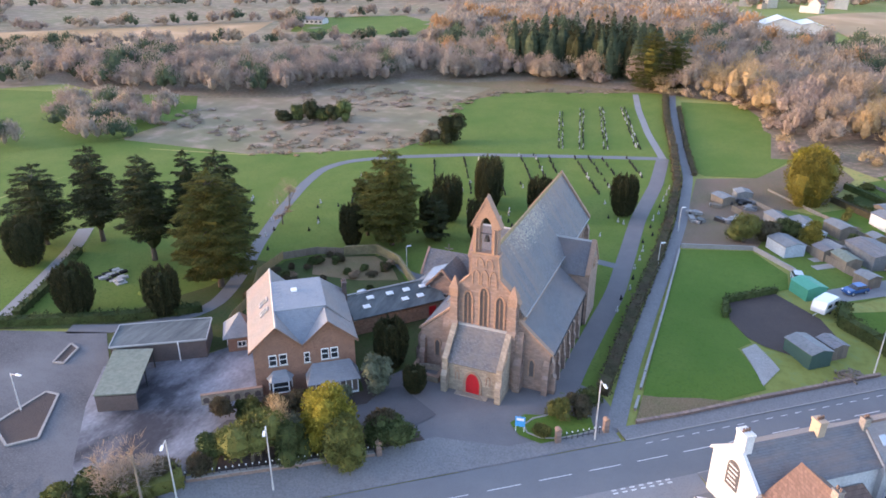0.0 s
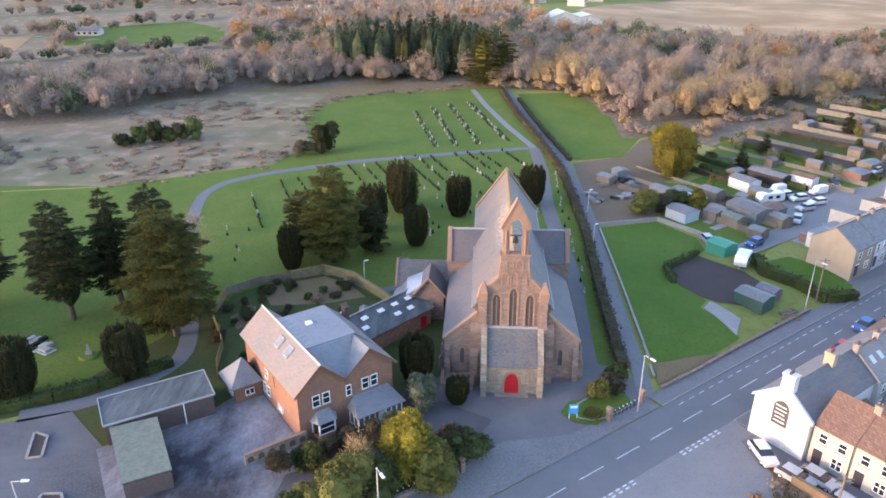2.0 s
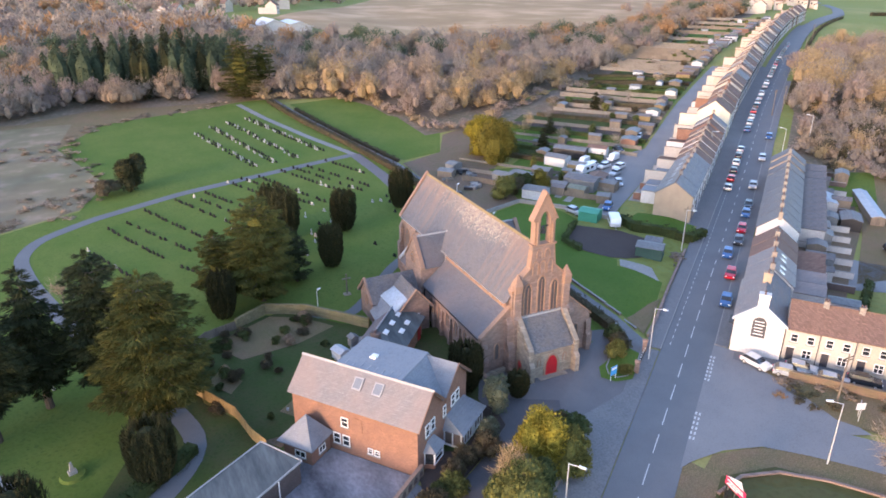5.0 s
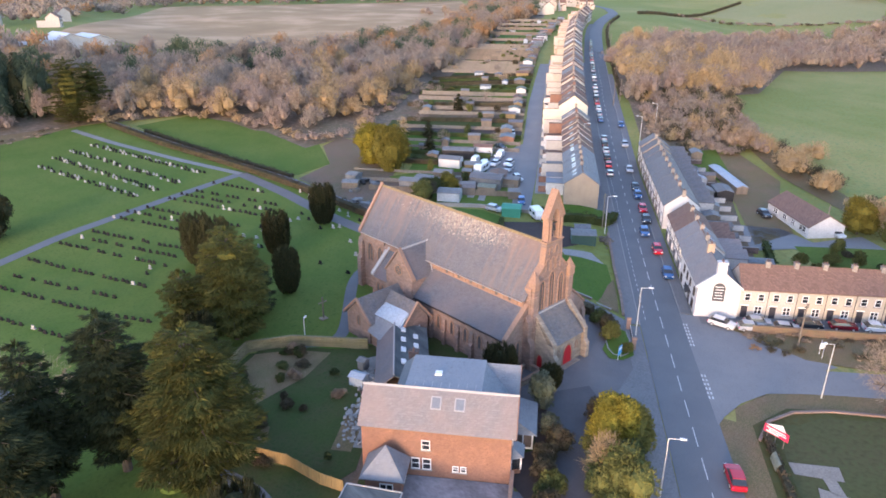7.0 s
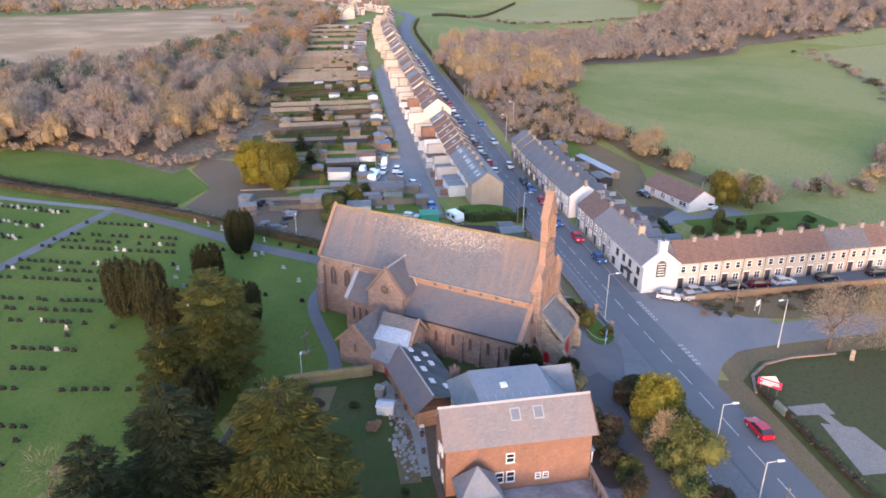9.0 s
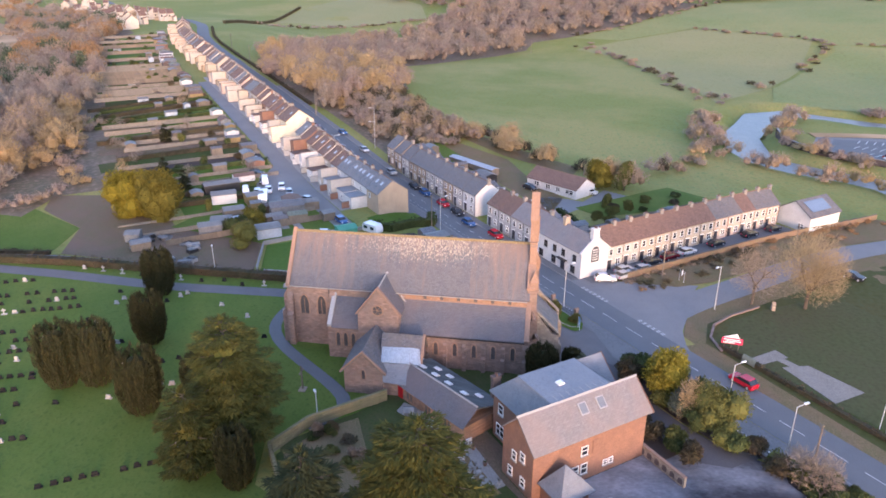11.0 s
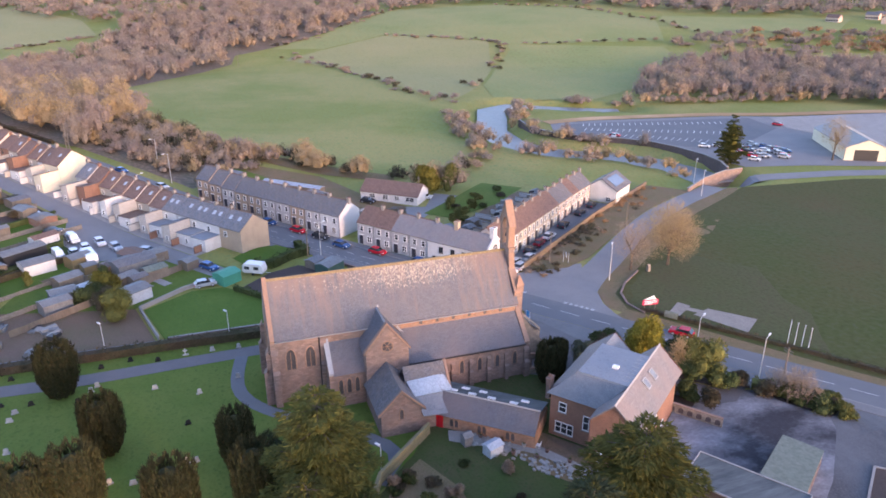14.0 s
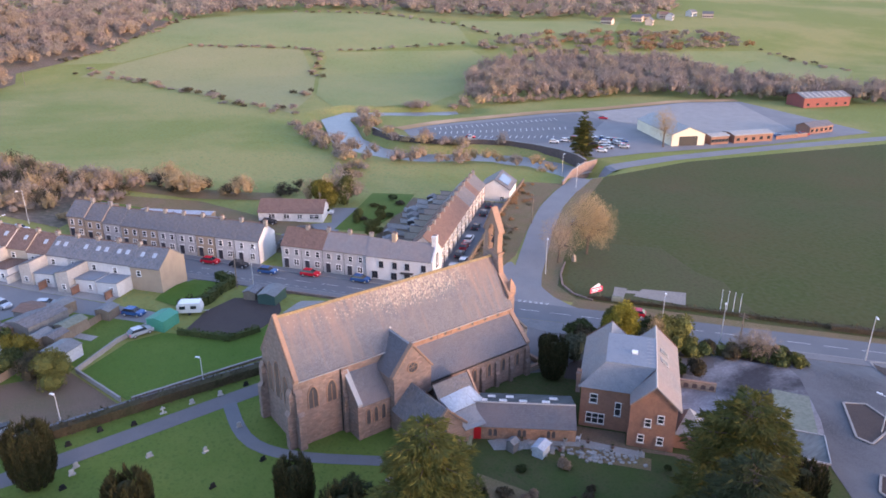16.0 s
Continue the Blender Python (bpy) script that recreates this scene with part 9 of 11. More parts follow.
for x0, y0, x1, y1, turn in ((150, -106, 124, -142, 35), (160, -106, 134, -160, 35), (168, -110, 152, -172, 35)):
    n_ = int(math.hypot(x1 - x0, y1 - y0) / 2.5)
    for i in range(n_):
        x, y = x0 + (x1 - x0) * i / n_, y0 + (y1 - y0) * i / n_
        bm = nb()
        m = Matrix.Translation((x, y, gz(x, y) + 0.25)) @ Matrix.Rotation(math.atan2(y1 - y0, x1 - x0) + radians(turn + 40), 4, "Z")
        bm.faces.new([bm.verts.new(m @ Vector(q)) for q in ((0, -0.17, 0), (5.2, -0.17, 0), (5.2, 0.17, 0), (0, 0.17, 0))])
        part("bay_line", bm, PAINT, bays)


def barn(label, x, y, turn, w, length, eave, ridge, wall, roof, door=True):
    z = gz(x, y)
    b = thing("barn", label, "building", x, y, z, turn)
    m = WORLD[b]
    bm = nb()
    prism(bm, [(0, -w / 2, -1.0), (0, w / 2, -1.0), (0, w / 2, eave), (0, 0, ridge), (0, -w / 2, eave)], (length, 0, 0), m)
    part("shell", bm, wall, b)
    for sy in (-1, 1):
        bm = nb()
        prism(bm, [(-0.3, 0, ridge + 0.05), (-0.3, sy * (w / 2 + 0.4), eave - 0.1), (-0.3, sy * (w / 2 + 0.4), eave + 0.08), (-0.3, 0, ridge + 0.22)], (length + 0.6, 0, 0), m)
        part("roof", bm, roof, b)
    if door:
        # no real hole: a black panel paints the dark inside of the doorway
        bm = nb()
        box(bm, -0.06, 0.05, -w * 0.28, w * 0.28, 0, eave * 0.85, m)
        part("door_opening", bm, BLACK, b, "dark open doorway")
    else:
        for i in range(5):
            xx = length * (i + 0.5) / 5
            for sy in (-1, 1):
                bm = nb()
                box(bm, xx - 0.8, xx + 0.8, sy * w / 2 - 0.05, sy * w / 2 + 0.05, 1.0, 2.2, m)
                part("window", bm, GLASS, b)
    return b


ROOF_PALE = material("pale_cement_sheet", (0.33, 0.33, 0.31), (0.27, 0.265, 0.25), 0.5, 0.85, 0.3, 3.0, third=(0.36, 0.35, 0.32))
barn("cream metal barn with an open doorway", 84.0, -174.5, -28, 14.0, 34.0, 4.6, 7.4, CREAM, ROOF_PALE)
barn("low brick workshop with a flat grey roof", 79.0, -194.5, -109, 8.0, 19.0, 3.4, 4.1, BRICK, ROOF_PALE, False)
barn("small brick workshop leaning against a barn", 82.2, -184.2, -109, 6.0, 8.5, 3.4, 4.0, BRICK, ROOF_PALE, False)
barn("low brick office with a dark roof", 69.5, -236.5, -100, 7.0, 15.0, 3.0, 4.6, BRICK, SLATE_DARK, False)
red = barn("long dark red sheeted works with pale striped roof", 108.0, -301.5, -112, 13.0, 29.0, 5.0, 7.0, material("dark_red_sheet", (0.24, 0.065, 0.055), (0.19, 0.06, 0.052), 0.4, 0.7, 0.2, 3.0), SHEET_GREY, False)
for i in range(8):
    for sy in (-1, 1):
        bm = nb()
        prism(bm, [(1.6 + i * 3.4, sy * 0.7, 7.05), (1.6 + i * 3.4, sy * 6.5, 5.12), (1.6 + i * 3.4, sy * 6.5, 5.2), (1.6 + i * 3.4, sy * 0.7, 7.13)], (1.3, 0, 0), WORLD[red])
        part("roof_light", bm, ROOF_PALE, red, "pale rooflight strip")
marquee = thing("marquee", "wide white-roofed hall with several low peaks behind woods", "building", 40.0, 344.0, gz(40, 344), 8)
PEAKS = [(-21, 2.6), (-15, 5.6), (-9, 4.4), (-1, 7.6), (8, 4.6), (14, 5.8), (22, 2.6)]
bm = nb()
prism(bm, [(-20.6, -9, -1.0)] + [(x * 0.98, -9, z - 0.15) for x, z in PEAKS] + [(20.6, -9, -1.0)], (0, 18, 0), WORLD[marquee])
part("shell", bm, GREY_RENDER, marquee)
WHITE_ROOF = plain("white_roof_sheet", (0.62, 0.63, 0.64), 0.6)
for (x0, z0), (x1, z1) in zip(PEAKS, PEAKS[1:]):
    bm = nb()
    prism(bm, [(x0, -9.6, z0), (x1, -9.6, z1), (x1, -9.6, z1 + 0.2), (x0, -9.6, z0 + 0.2)], (0, 19.2, 0), WORLD[marquee])
    part("roof", bm, WHITE_ROOF, marquee, "white roof slope")
barn("long low dark-roofed barn in a far field", -246.0, 332.0, 5, 8.0, 16.0, 3.0, 4.5, GREY_RENDER, SLATE_DARK, False)
random.seed(31)
for i in range(5, 13):
    x, y = 78 + random.uniform(-30, 90), 385 + random.uniform(-10, 60)
    if i > 4:
        x, y = 395 + random.uniform(-25, 40), -550 + random.uniform(-80, 60)
    barn("pale far house among trees", x, y, random.uniform(0, 180), 7.0, 11.0, 4.0, 6.4, random.choice([PINK, GREY_RENDER, BUFF]), random.choice([SLATE_DARK, TILE_BROWN, SLATE_DARK]), False)

# ---- street lamps, poles and signs ----


def street_lamp(x, y, h, turn, label="tall grey steel street lamp", arm=1.2, mat=None):
    z = gz(x, y)
    l = thing("street_lamp", label, "street lamp", x, y, z, turn, group="street lamps")
    m = WORLD[l]
    bm = nb()
    tube(bm, (0, 0, -0.3), (0, 0, 1.4), 0.11, 0.10, 10, m)
    tube(bm, (0, 0, 1.4), (0, 0, h), 0.085, 0.06, 10, m)
    part("column", bm, mat or STEEL, l)
    bm = nb()
    tube(bm, (0, 0, h - 0.05), (arm, 0, h + 0.12), 0.045, 0.04, 8, m)
    part("arm", bm, mat or STEEL, l)
    bm = nb()
    prism(bm, [(arm - 0.1, -0.14, h + 0.06), (arm + 0.65, -0.1, h + 0.12), (arm + 0.65, -0.1, h + 0.2), (arm - 0.1, -0.14, h + 0.26)], (0, 0.26, 0), m)
    part("lantern", bm, SIGN_WHITE, l, "pale lamp head")


for x, y, h, tt in ((16.3, -5.2, 8.6, -60), (-14.1, -27.3, 8.6, -60), (48.8, 23.0, 8.6, -60), (20.0, -32.3, 8.6, 140), (68.0, -93.0, 8.0, 150), (82.5, -101.5, 8.0, 150), (-22.4, -32.8, 8.2, -60), (-39.2, -50.0, 8.6, 120), (113.4, 54.9, 8.6, 120), (128.5, 58.8, 8.6, 120), (94, 62, 8.6, -60), (-45, -62, 8.6, 120), (-50.5, -29.0, 5.6, 0), ):
    street_lamp(x, y, h, tt)
for x, y, h in ((-24.5, 27.8, 4.1), (18.8, 63.7, 5.0), (17.2, 44.0, 5.0)):
    street_lamp(x, y, h, 30, "slim grey churchyard lamp post", 0.25)
cl = thing("crucifix", "dark wooden crucifix standing on the churchyard grass", "monument", -18.1, 32.2, gz(-18.1, 32.2))
bm = nb()
box(bm, -18.2, -18.0, 32.1, 32.3, gz(-18, 32) - 0.3, gz(-18, 32) + 4.0)
part("upright", bm, TIMBER, cl)
bm = nb()
box(bm, -18.9, -17.3, 32.12, 32.28, gz(-18, 32) + 3.0, gz(-18, 32) + 3.2)
part("crossbar", bm, TIMBER, cl)
bm = nb()
box(bm, -18.7, -17.5, 31.7, 32.7, gz(-18, 32) - 0.2, gz(-18, 32) + 0.25)
part("plinth", bm, STONE_PALE, cl)


def pole(x, y, h):
    z = gz(x, y)
    p = thing("telegraph_pole", "brown wooden telegraph pole by the road", "pole", x, y, z, group="telegraph poles")
    bm = nb()
    tube(bm, (x, y, z - 0.4), (x, y, z + h), 0.15, 0.10, 8)
    part("shaft", bm, TIMBER, p)
    for k in (0.5, 0.9):
        bm = nb()
        box(bm, x - 0.9, x + 0.9, y - 0.05, y + 0.05, z + h - k, z + h - k + 0.1)
        part("crossarm", bm, TIMBER, p)


for x, y, h in ((51.5, 25.5, 8.0), (46.6, -53.2, 8.0), (-24.6, -35.2, 7.5), (143, 84.4, 8.5), (150, 86.4, 8.5), (187, 113, 9.0), (238, 150.5, 9.0), (277, 178, 9.0), (414, 18, 9.0), (83, -10, 7.0), (32, -24.5, 7.5)):
    pole(x, y, h)
for i in range(4):
    x, y = -13.2 - 1.1 * i, -47.4 - 0.4 * i
    f = thing("flag_pole", "slim white flag pole on the field edge", "pole", x, y, gz(x, y), group="flag poles")
    bm = nb()
    tube(bm, (x, y, gz(x, y) - 0.3), (x, y, gz(x, y) + 4.4), 0.06, 0.04, 8)
    part("shaft", bm, SIGN_WHITE, f)
    bm = nb()
    tube(bm, (x, y, gz(x, y) + 4.4), (x, y, gz(x, y) + 4.5), 0.09, 0.02, 8)
    part("finial", bm, SIGN_WHITE, f)

board = thing("sale_board", "red and white hoarding on timber posts", "sign", 5.2, -32.0, gz(5.2, -32), STREET_TURN)
m = Matrix.Translation((5.2, -32.0, gz(5.2, -32))) @ Matrix.Rotation(radians(-98), 4, "Z")
for k in (-1.1, 0.0, 1.1):
    bm = nb()
    box(bm, k - 0.06, k + 0.06, -0.02, 0.1, -0.3, 2.6, m)
    part("post", bm, TIMBER, board)
bm = nb()
box(bm, -1.6, 1.6, -0.08, -0.02, 1.3, 2.4, m)
pn = part("panel", bm, SIGN_RED, board, "bright red panel")
for i, (a, b, c) in enumerate(((-1.3, 1.2, 2.0), (-1.0, 1.3, 1.72), (-1.3, 0.4, 1.45))):
    bm = nb()
    box(bm, a, b, -0.10, -0.08, c, c + 0.16, m)
    part("lettering_bar", bm, SIGN_WHITE, pn)
bm = nb()
prism(bm, [(-1.4, -0.06, 2.4), (1.1, -0.06, 2.4), (0.6, -0.06, 3.2), (-0.2, -0.06, 2.9)], (0, 0.05, 0), m)
part("top_panel", bm, SIGN_WHITE, board, "white top panel")
ws = thing("notice_board", "white notice board on two posts", "sign", *st(19.3, -22.5, 0))
p = st(22.0, -22.5)
bm = nb()
for k in (-0.6, 0.6):
    tube(bm, (p.x + k * COS, p.y + k * SIN, gz(p.x, p.y) - 0.2), (p.x + k * COS, p.y + k * SIN, gz(p.x, p.y) + 2.6), 0.05)
part("post_pair", bm, STEEL, ws)
bm = nb()
box(bm, -0.6, 0.6, -0.03, 0.03, 1.5, 2.5, Matrix.Translation((p.x, p.y, gz(p.x, p.y))) @ Matrix.Rotation(radians(STREET_TURN - 60), 4, "Z"))
part("panel", bm, SIGN_WHITE, ws)
bs = thing("church_sign", "blue and white church sign on the green", "sign", 7.7, -7.7, gz(7.7, -7.7), 10)
m = WORLD[bs]
for k in (-0.5, 0.5):
    bm = nb()
    tube(bm, (k, 0, -0.2), (k, 0, 2.3), 0.05, None, 8, m)
    part("post", bm, SIGN_WHITE, bs)
bm = nb()
box(bm, -0.6, 0.6, -0.05, 0.0, 0.9, 2.3, m)
pn = part("panel", bm, SIGN_BLUE, bs)
bm = nb()
box(bm, -0.45, 0.45, -0.08, -0.05, 1.75, 2.1, m)
part("lettering_bar", bm, SIGN_WHITE, pn)
lay("church_green", [(6.2, -7.0), (7.4, -4.9), (10.4, -3.6), (15.0, -1.6), (16.0, -3.6), (14.0, -5.6), (10.6, -8.5), (7.8, -8.3)], LAWN, 0.18, "small kerbed green at the church drive", "grass")
ribbon("kerb", [(16.0, -3.6), (14.0, -5.7), (10.6, -8.6), (7.8, -8.4), (6.1, -7.0), (7.4, -4.8), (10.4, -3.5)], 0.2, KERB, 0.1, "worn stone kerb", "kerb", thick=0.14)
cab = thing("curved_sheet", "pale curved sheet standing at the field edge", "sheet", 0.9, -33.6, gz(1, -33.6), STREET_TURN)
m = WORLD[cab]
bm = nb()
arc = [(-0.5 + 0.5 * math.cos(a), 0.3 + 1.1 * math.sin(a)) for a in (0.0, 0.4, 0.8, 1.2, 1.57)]
prism(bm, [(-1.2, y, z) for y, z in arc] + [(-1.2, y - 0.05, z - 0.05) for y, z in arc[::-1]], (2.4, 0, 0), m)
part("sheet", bm, FELT_GREEN, cab)
for k in (-1.0, 1.0):
    bm = nb()
    tube(bm, (k, -0.3, -0.2), (k, -0.3, 1.2), 0.05, None, 6, m)
    part("post", bm, TIMBER, cab)
for poly in ([(3.0, -34.6), (6.4, -39.2), (4.2, -40.6), (1.4, -36.0)], [(1.0, -38.8), (2.2, -43.0), (-4.4, -48.8), (-8.0, -43.6)], [(3.0, -38.6), (3.8, -39.8), (1.8, -41.6), (1.2, -40.2)]):
    lay("concrete_slab", poly, SLAB, 0.12, "bare concrete slab on the field", "slab")
stone = thing("milestone", "squat weathered stone on the verge", "stone", 21.4, -43.0, gz(21.4, -43))
bm = nb()
prism(bm, [(20.9, -43.0, gz(21.4, -43) - 0.2), (21.9, -43.0, gz(21.4, -43) - 0.2), (21.7, -43.0, gz(21.4, -43) + 1.3), (21.4, -43.0, gz(21.4, -43) + 1.7), (21.1, -43.0, gz(21.4, -43) + 1.3)], (0, 0.6, 0))
part("block", bm, STONE_PALE, stone)

# ---- walls and fences ----


def wall_run(name, label, pts, h, thick, mat, top, seg=3.0, category="wall"):
    x0, y0 = pts[0]
    w = thing(name, label, category, x0, y0, gz(x0, y0))
    for (ax, ay), (bx, by) in zip(pts, pts[1:]):
        L = math.hypot(bx - ax, by - ay)
        n = max(1, round(L / seg))
        a = math.atan2(by - ay, bx - ax)
        for i in range(n):
            px, py = ax + (bx - ax) * i / n, ay + (by - ay) * i / n
            z = min(gz(px, py), gz(px + (bx - ax) / n, py + (by - ay) / n))
            m = Matrix.Translation((px, py, z)) @ Matrix.Rotation(a, 4, "Z")
            bm = nb()
            box(bm, 0, L / n - 0.01, -thick / 2, thick / 2, -0.4, h, m)
            part("wall_length", bm, mat, w)
            bm = nb()
            box(bm, 0, L / n - 0.01, -thick / 2 - 0.05, thick / 2 + 0.05, h, h + 0.1, m)
            part("coping", bm, top, w)
    return w


def railing(label, pts, h):
    x0, y0 = pts[0]
    r = thing("railing", label, "railing", x0, y0, gz(x0, y0))
    for (ax, ay), (bx, by) in zip(pts, pts[1:]):
        L = math.hypot(bx - ax, by - ay)
        n = max(1, round(L / 0.7))
        for i in range(n + 1):
            px, py = ax + (bx - ax) * i / n, ay + (by - ay) * i / n
            z = gz(px, py)
            bm = nb()
            tube(bm, (px, py, z - 0.1), (px, py, z + h), 0.05, None, 6)
            q = part("post", bm, BLACK, r)
            bm = nb()
            tube(bm, (px, py, z + h), (px, py, z + h + 0.14), 0.09, 0.05, 6)
            part("finial", bm, SIGN_WHITE, q, "white painted finial")
        for k in (0.35, 0.85):
            bm = nb()
            tube(bm, (ax, ay, gz(ax, ay) + h * k), (bx, by, gz(bx, by) + h * k), 0.035, None, 6)
            part("rail", bm, BLACK, r)


railing("black railing with white finials on the street wall", [(-23.2, -30.4), (-6.4, -18.4)], 1.3)
railing("black railing with white finials beside the drive", [(12.6, -7.0), (16.6, -3.9)], 1.1)
wall_run("street_wall", "low dark stone wall below railings", [(-23.2, -30.4), (-6.4, -18.4)], 0.55, 0.4, STONE, KERB)
for x, y in ((-6.0, -18.1), (12.3, -7.3), (17.2, -3.2)):
    g = thing("gate_pier", "square sandstone gate pier with a cap", "gate pier", x, y, gz(x, y), STREET_TURN)
    bm = nb()
    box(bm, -0.3, 0.3, -0.3, 0.3, -0.3, 1.9, WORLD[g])
    part("shaft", bm, STONE, g)
    bm = nb()
    prism(bm, [(-0.38, -0.38, 1.9), (0.38, -0.38, 1.9), (0.1, -0.38, 2.15), (-0.1, -0.38, 2.15)], (0, 0.76, 0), WORLD[g])
    part("cap", bm, STONE_TRIM, g)
wall_run("lawn_wall", "low brown stone wall by the pavement", [(20.4, -0.2), (26.0, 4.0), (34.8, 11.2), (42.0, 16.8), (49.4, 22.6)], 0.5, 0.35, STONE, STONE)
wall_run("path_wall", "low stone wall beside the footpath", [(19.9, 2), (20.1, 30), (20.0, 54)], 0.35, 0.25, STONE, CONCRETE, 4.0)
wall_run("garden_wall", "brown stone garden wall of the presbytery", [(-37.6, 28.2), (-32.4, 31.4), (-26.4, 28.4), (-18.6, 19.6)], 1.7, 0.35, STONE_MOSS, STONE_MOSS)
wall_run("yard_wall", "pale stone yard wall with blind panels", [(-24.6, -14.6), (-30.6, -19.2)], 1.5, 0.35, STONE_PALE, STONE_TRIM, 1.9)
wall_run("lawn_edge", "pale concrete edging behind the lawn", [(20.2, 55.5), (32.8, 59.2), (39.4, 51.5), (45.0, 40.5)], 0.8, 0.2, CONCRETE, KERB, 4.0)


def fence(name, label, pts, h, mat, seg=2.0):
    x0, y0 = pts[0]
    f = thing(name, label, "fence", x0, y0, gz(x0, y0))
    for (ax, ay), (bx, by) in zip(pts, pts[1:]):
        L = math.hypot(bx - ax, by - ay)
        n = max(1, round(L / seg))
        a = math.atan2(by - ay, bx - ax)
        for i in range(n):
            px, py = ax + (bx - ax) * i / n, ay + (by - ay) * i / n
            m = Matrix.Translation((px, py, gz(px, py))) @ Matrix.Rotation(a, 4, "Z")
            bm = nb()
            box(bm, -0.06, 0.06, -0.06, 0.06, -0.3, h + 0.1, m)
            part("post", bm, mat, f)
            bm = nb()
            k = 6
            front, back = [], []
            for j in range(k):
                x0_, x1_ = 0.06 + (L / n - 0.12) * j / k, 0.06 + (L / n - 0.12) * (j + 1) / k
                o = 0.014 * (j % 2)
                front += [(x0_, -0.02 + o, 0.02), (x1_, -0.02 + o, 0.02)]
                back += [(x0_, 0.02 + o, 0.02), (x1_, 0.02 + o, 0.02)]
            prism(bm, front + back[::-1], (0, 0, h - 0.02), m)
            part("panel", bm, mat, f)
    return f


fence("garden_fence", "curving ochre timber panel fence", [(-47.0, 22.0), (-46.6, 14.0), (-44.0, 9.4), (-41.8, 5.2), (-40.8, 0.0), (-39.6, -3.0)], 1.7, TIMBER_OCHRE)
fence("garden_fence", "weathered timber fence behind the garden", [(-47.0, 22.0), (-42.5, 26.6), (-37.6, 28.2)], 1.5, TIMBER)
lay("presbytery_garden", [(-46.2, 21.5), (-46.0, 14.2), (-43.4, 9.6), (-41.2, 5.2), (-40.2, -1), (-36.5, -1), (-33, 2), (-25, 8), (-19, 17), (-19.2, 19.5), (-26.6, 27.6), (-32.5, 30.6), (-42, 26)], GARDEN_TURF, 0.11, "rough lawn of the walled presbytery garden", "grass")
# dark turf here paints in the shade round the hall
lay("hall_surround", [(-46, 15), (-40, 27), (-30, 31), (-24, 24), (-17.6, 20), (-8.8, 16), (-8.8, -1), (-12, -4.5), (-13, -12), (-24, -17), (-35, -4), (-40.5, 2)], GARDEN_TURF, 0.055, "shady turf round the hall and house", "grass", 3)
for poly in ([(-27, 26.8), (-32, 29.8), (-38, 26.8), (-42, 24.5), (-38.5, 18.5), (-30, 19.5), (-23.5, 22.4)], [(-44, 14.5), (-41.5, 10.5), (-39.5, 13.0), (-42, 17.0)], [(-35, 2.0), (-27.5, 7.8), (-25.2, 10.5), (-30.2, 9.0), (-36.5, 4.0)]):
    lay("flower_bed", poly, VERGE, 0.16, "bare winter flower bed", "soil")
lay("garden_terrace", [(-33.6, 1.6), (-25.0, 7.4), (-20.5, 13.5), (-19.0, 17.0), (-21.2, 17.6), (-25.8, 10.8), (-34.8, 3.2)], CONCRETE, 0.15, "paved strip behind the hall", "paving")
TERRACE = [(-33.4, 2.4), (-30.4, 4.4), (-27.6, 6.2), (-25.6, 8.6), (-23.6, 11.0), (-22.0, 13.4)]
for i, (x, y) in enumerate(TERRACE + [(-31.2, 5.6), (-28.2, 8.0), (-26.6, 10.6)]):
    pot = thing("plant_pot", "clay garden pot with a withered plant on paving", "plant pot", x, y, gz(x, y) + 0.15, i * 40, group="garden pots")
    bm = nb()
    tube(bm, (0, 0, 0), (0, 0, 0.42), 0.20, 0.30, 10, WORLD[pot])
    tube(bm, (0, 0, 0.38), (0, 0, 0.46), 0.33, 0.33, 10, WORLD[pot])
    part("pot", bm, TILE_BROWN if i % 3 else GRAVE_PALE, pot)
    bm = nb()
    for q in range(7):
        a_ = q * 0.9
        tube(bm, (0, 0, 0.4), (0.3 * math.cos(a_), 0.3 * math.sin(a_), 0.75 + 0.1 * (q % 3)), 0.05, 0.01, 5, WORLD[pot])
    part("plant", bm, LEAF_SHRUB if i % 2 else HEDGE_BROWN, pot)
bm = nb()
random.seed(41)
for i in range(120):
    k = random.random()
    x, y = -34.5 + 13.5 * k + random.uniform(-1.6, 0.8), 3.2 + 11.0 * k + random.uniform(-0.8, 1.8)
    m = pose(x, y, gz(x, y) + 0.2, random.uniform(-15, 15), random.uniform(-15, 15), random.uniform(0, 90))
    a_ = random.uniform(0.1, 0.34)
    box(bm, -a_, a_, -a_ * 0.7, a_ * 0.7, -0.12, random.uniform(0.05, 0.22), m)
ob = new("rubble", finish(bm, "rubble"))
ob.data.materials.append(GRAVE_PALE)
tagged(ob, "loose pale stones along a garden terrace", "rubble", kind="stuff")
lay("hall_grass", [(-18.6, 19.4), (-19.6, 20.8), (-22.5, 23.0), (-25.6, 26.6), (-21.0, 22.6), (-18.4, 20.6)], LAWN, 0.14, "small lawn beside the hall", "grass")


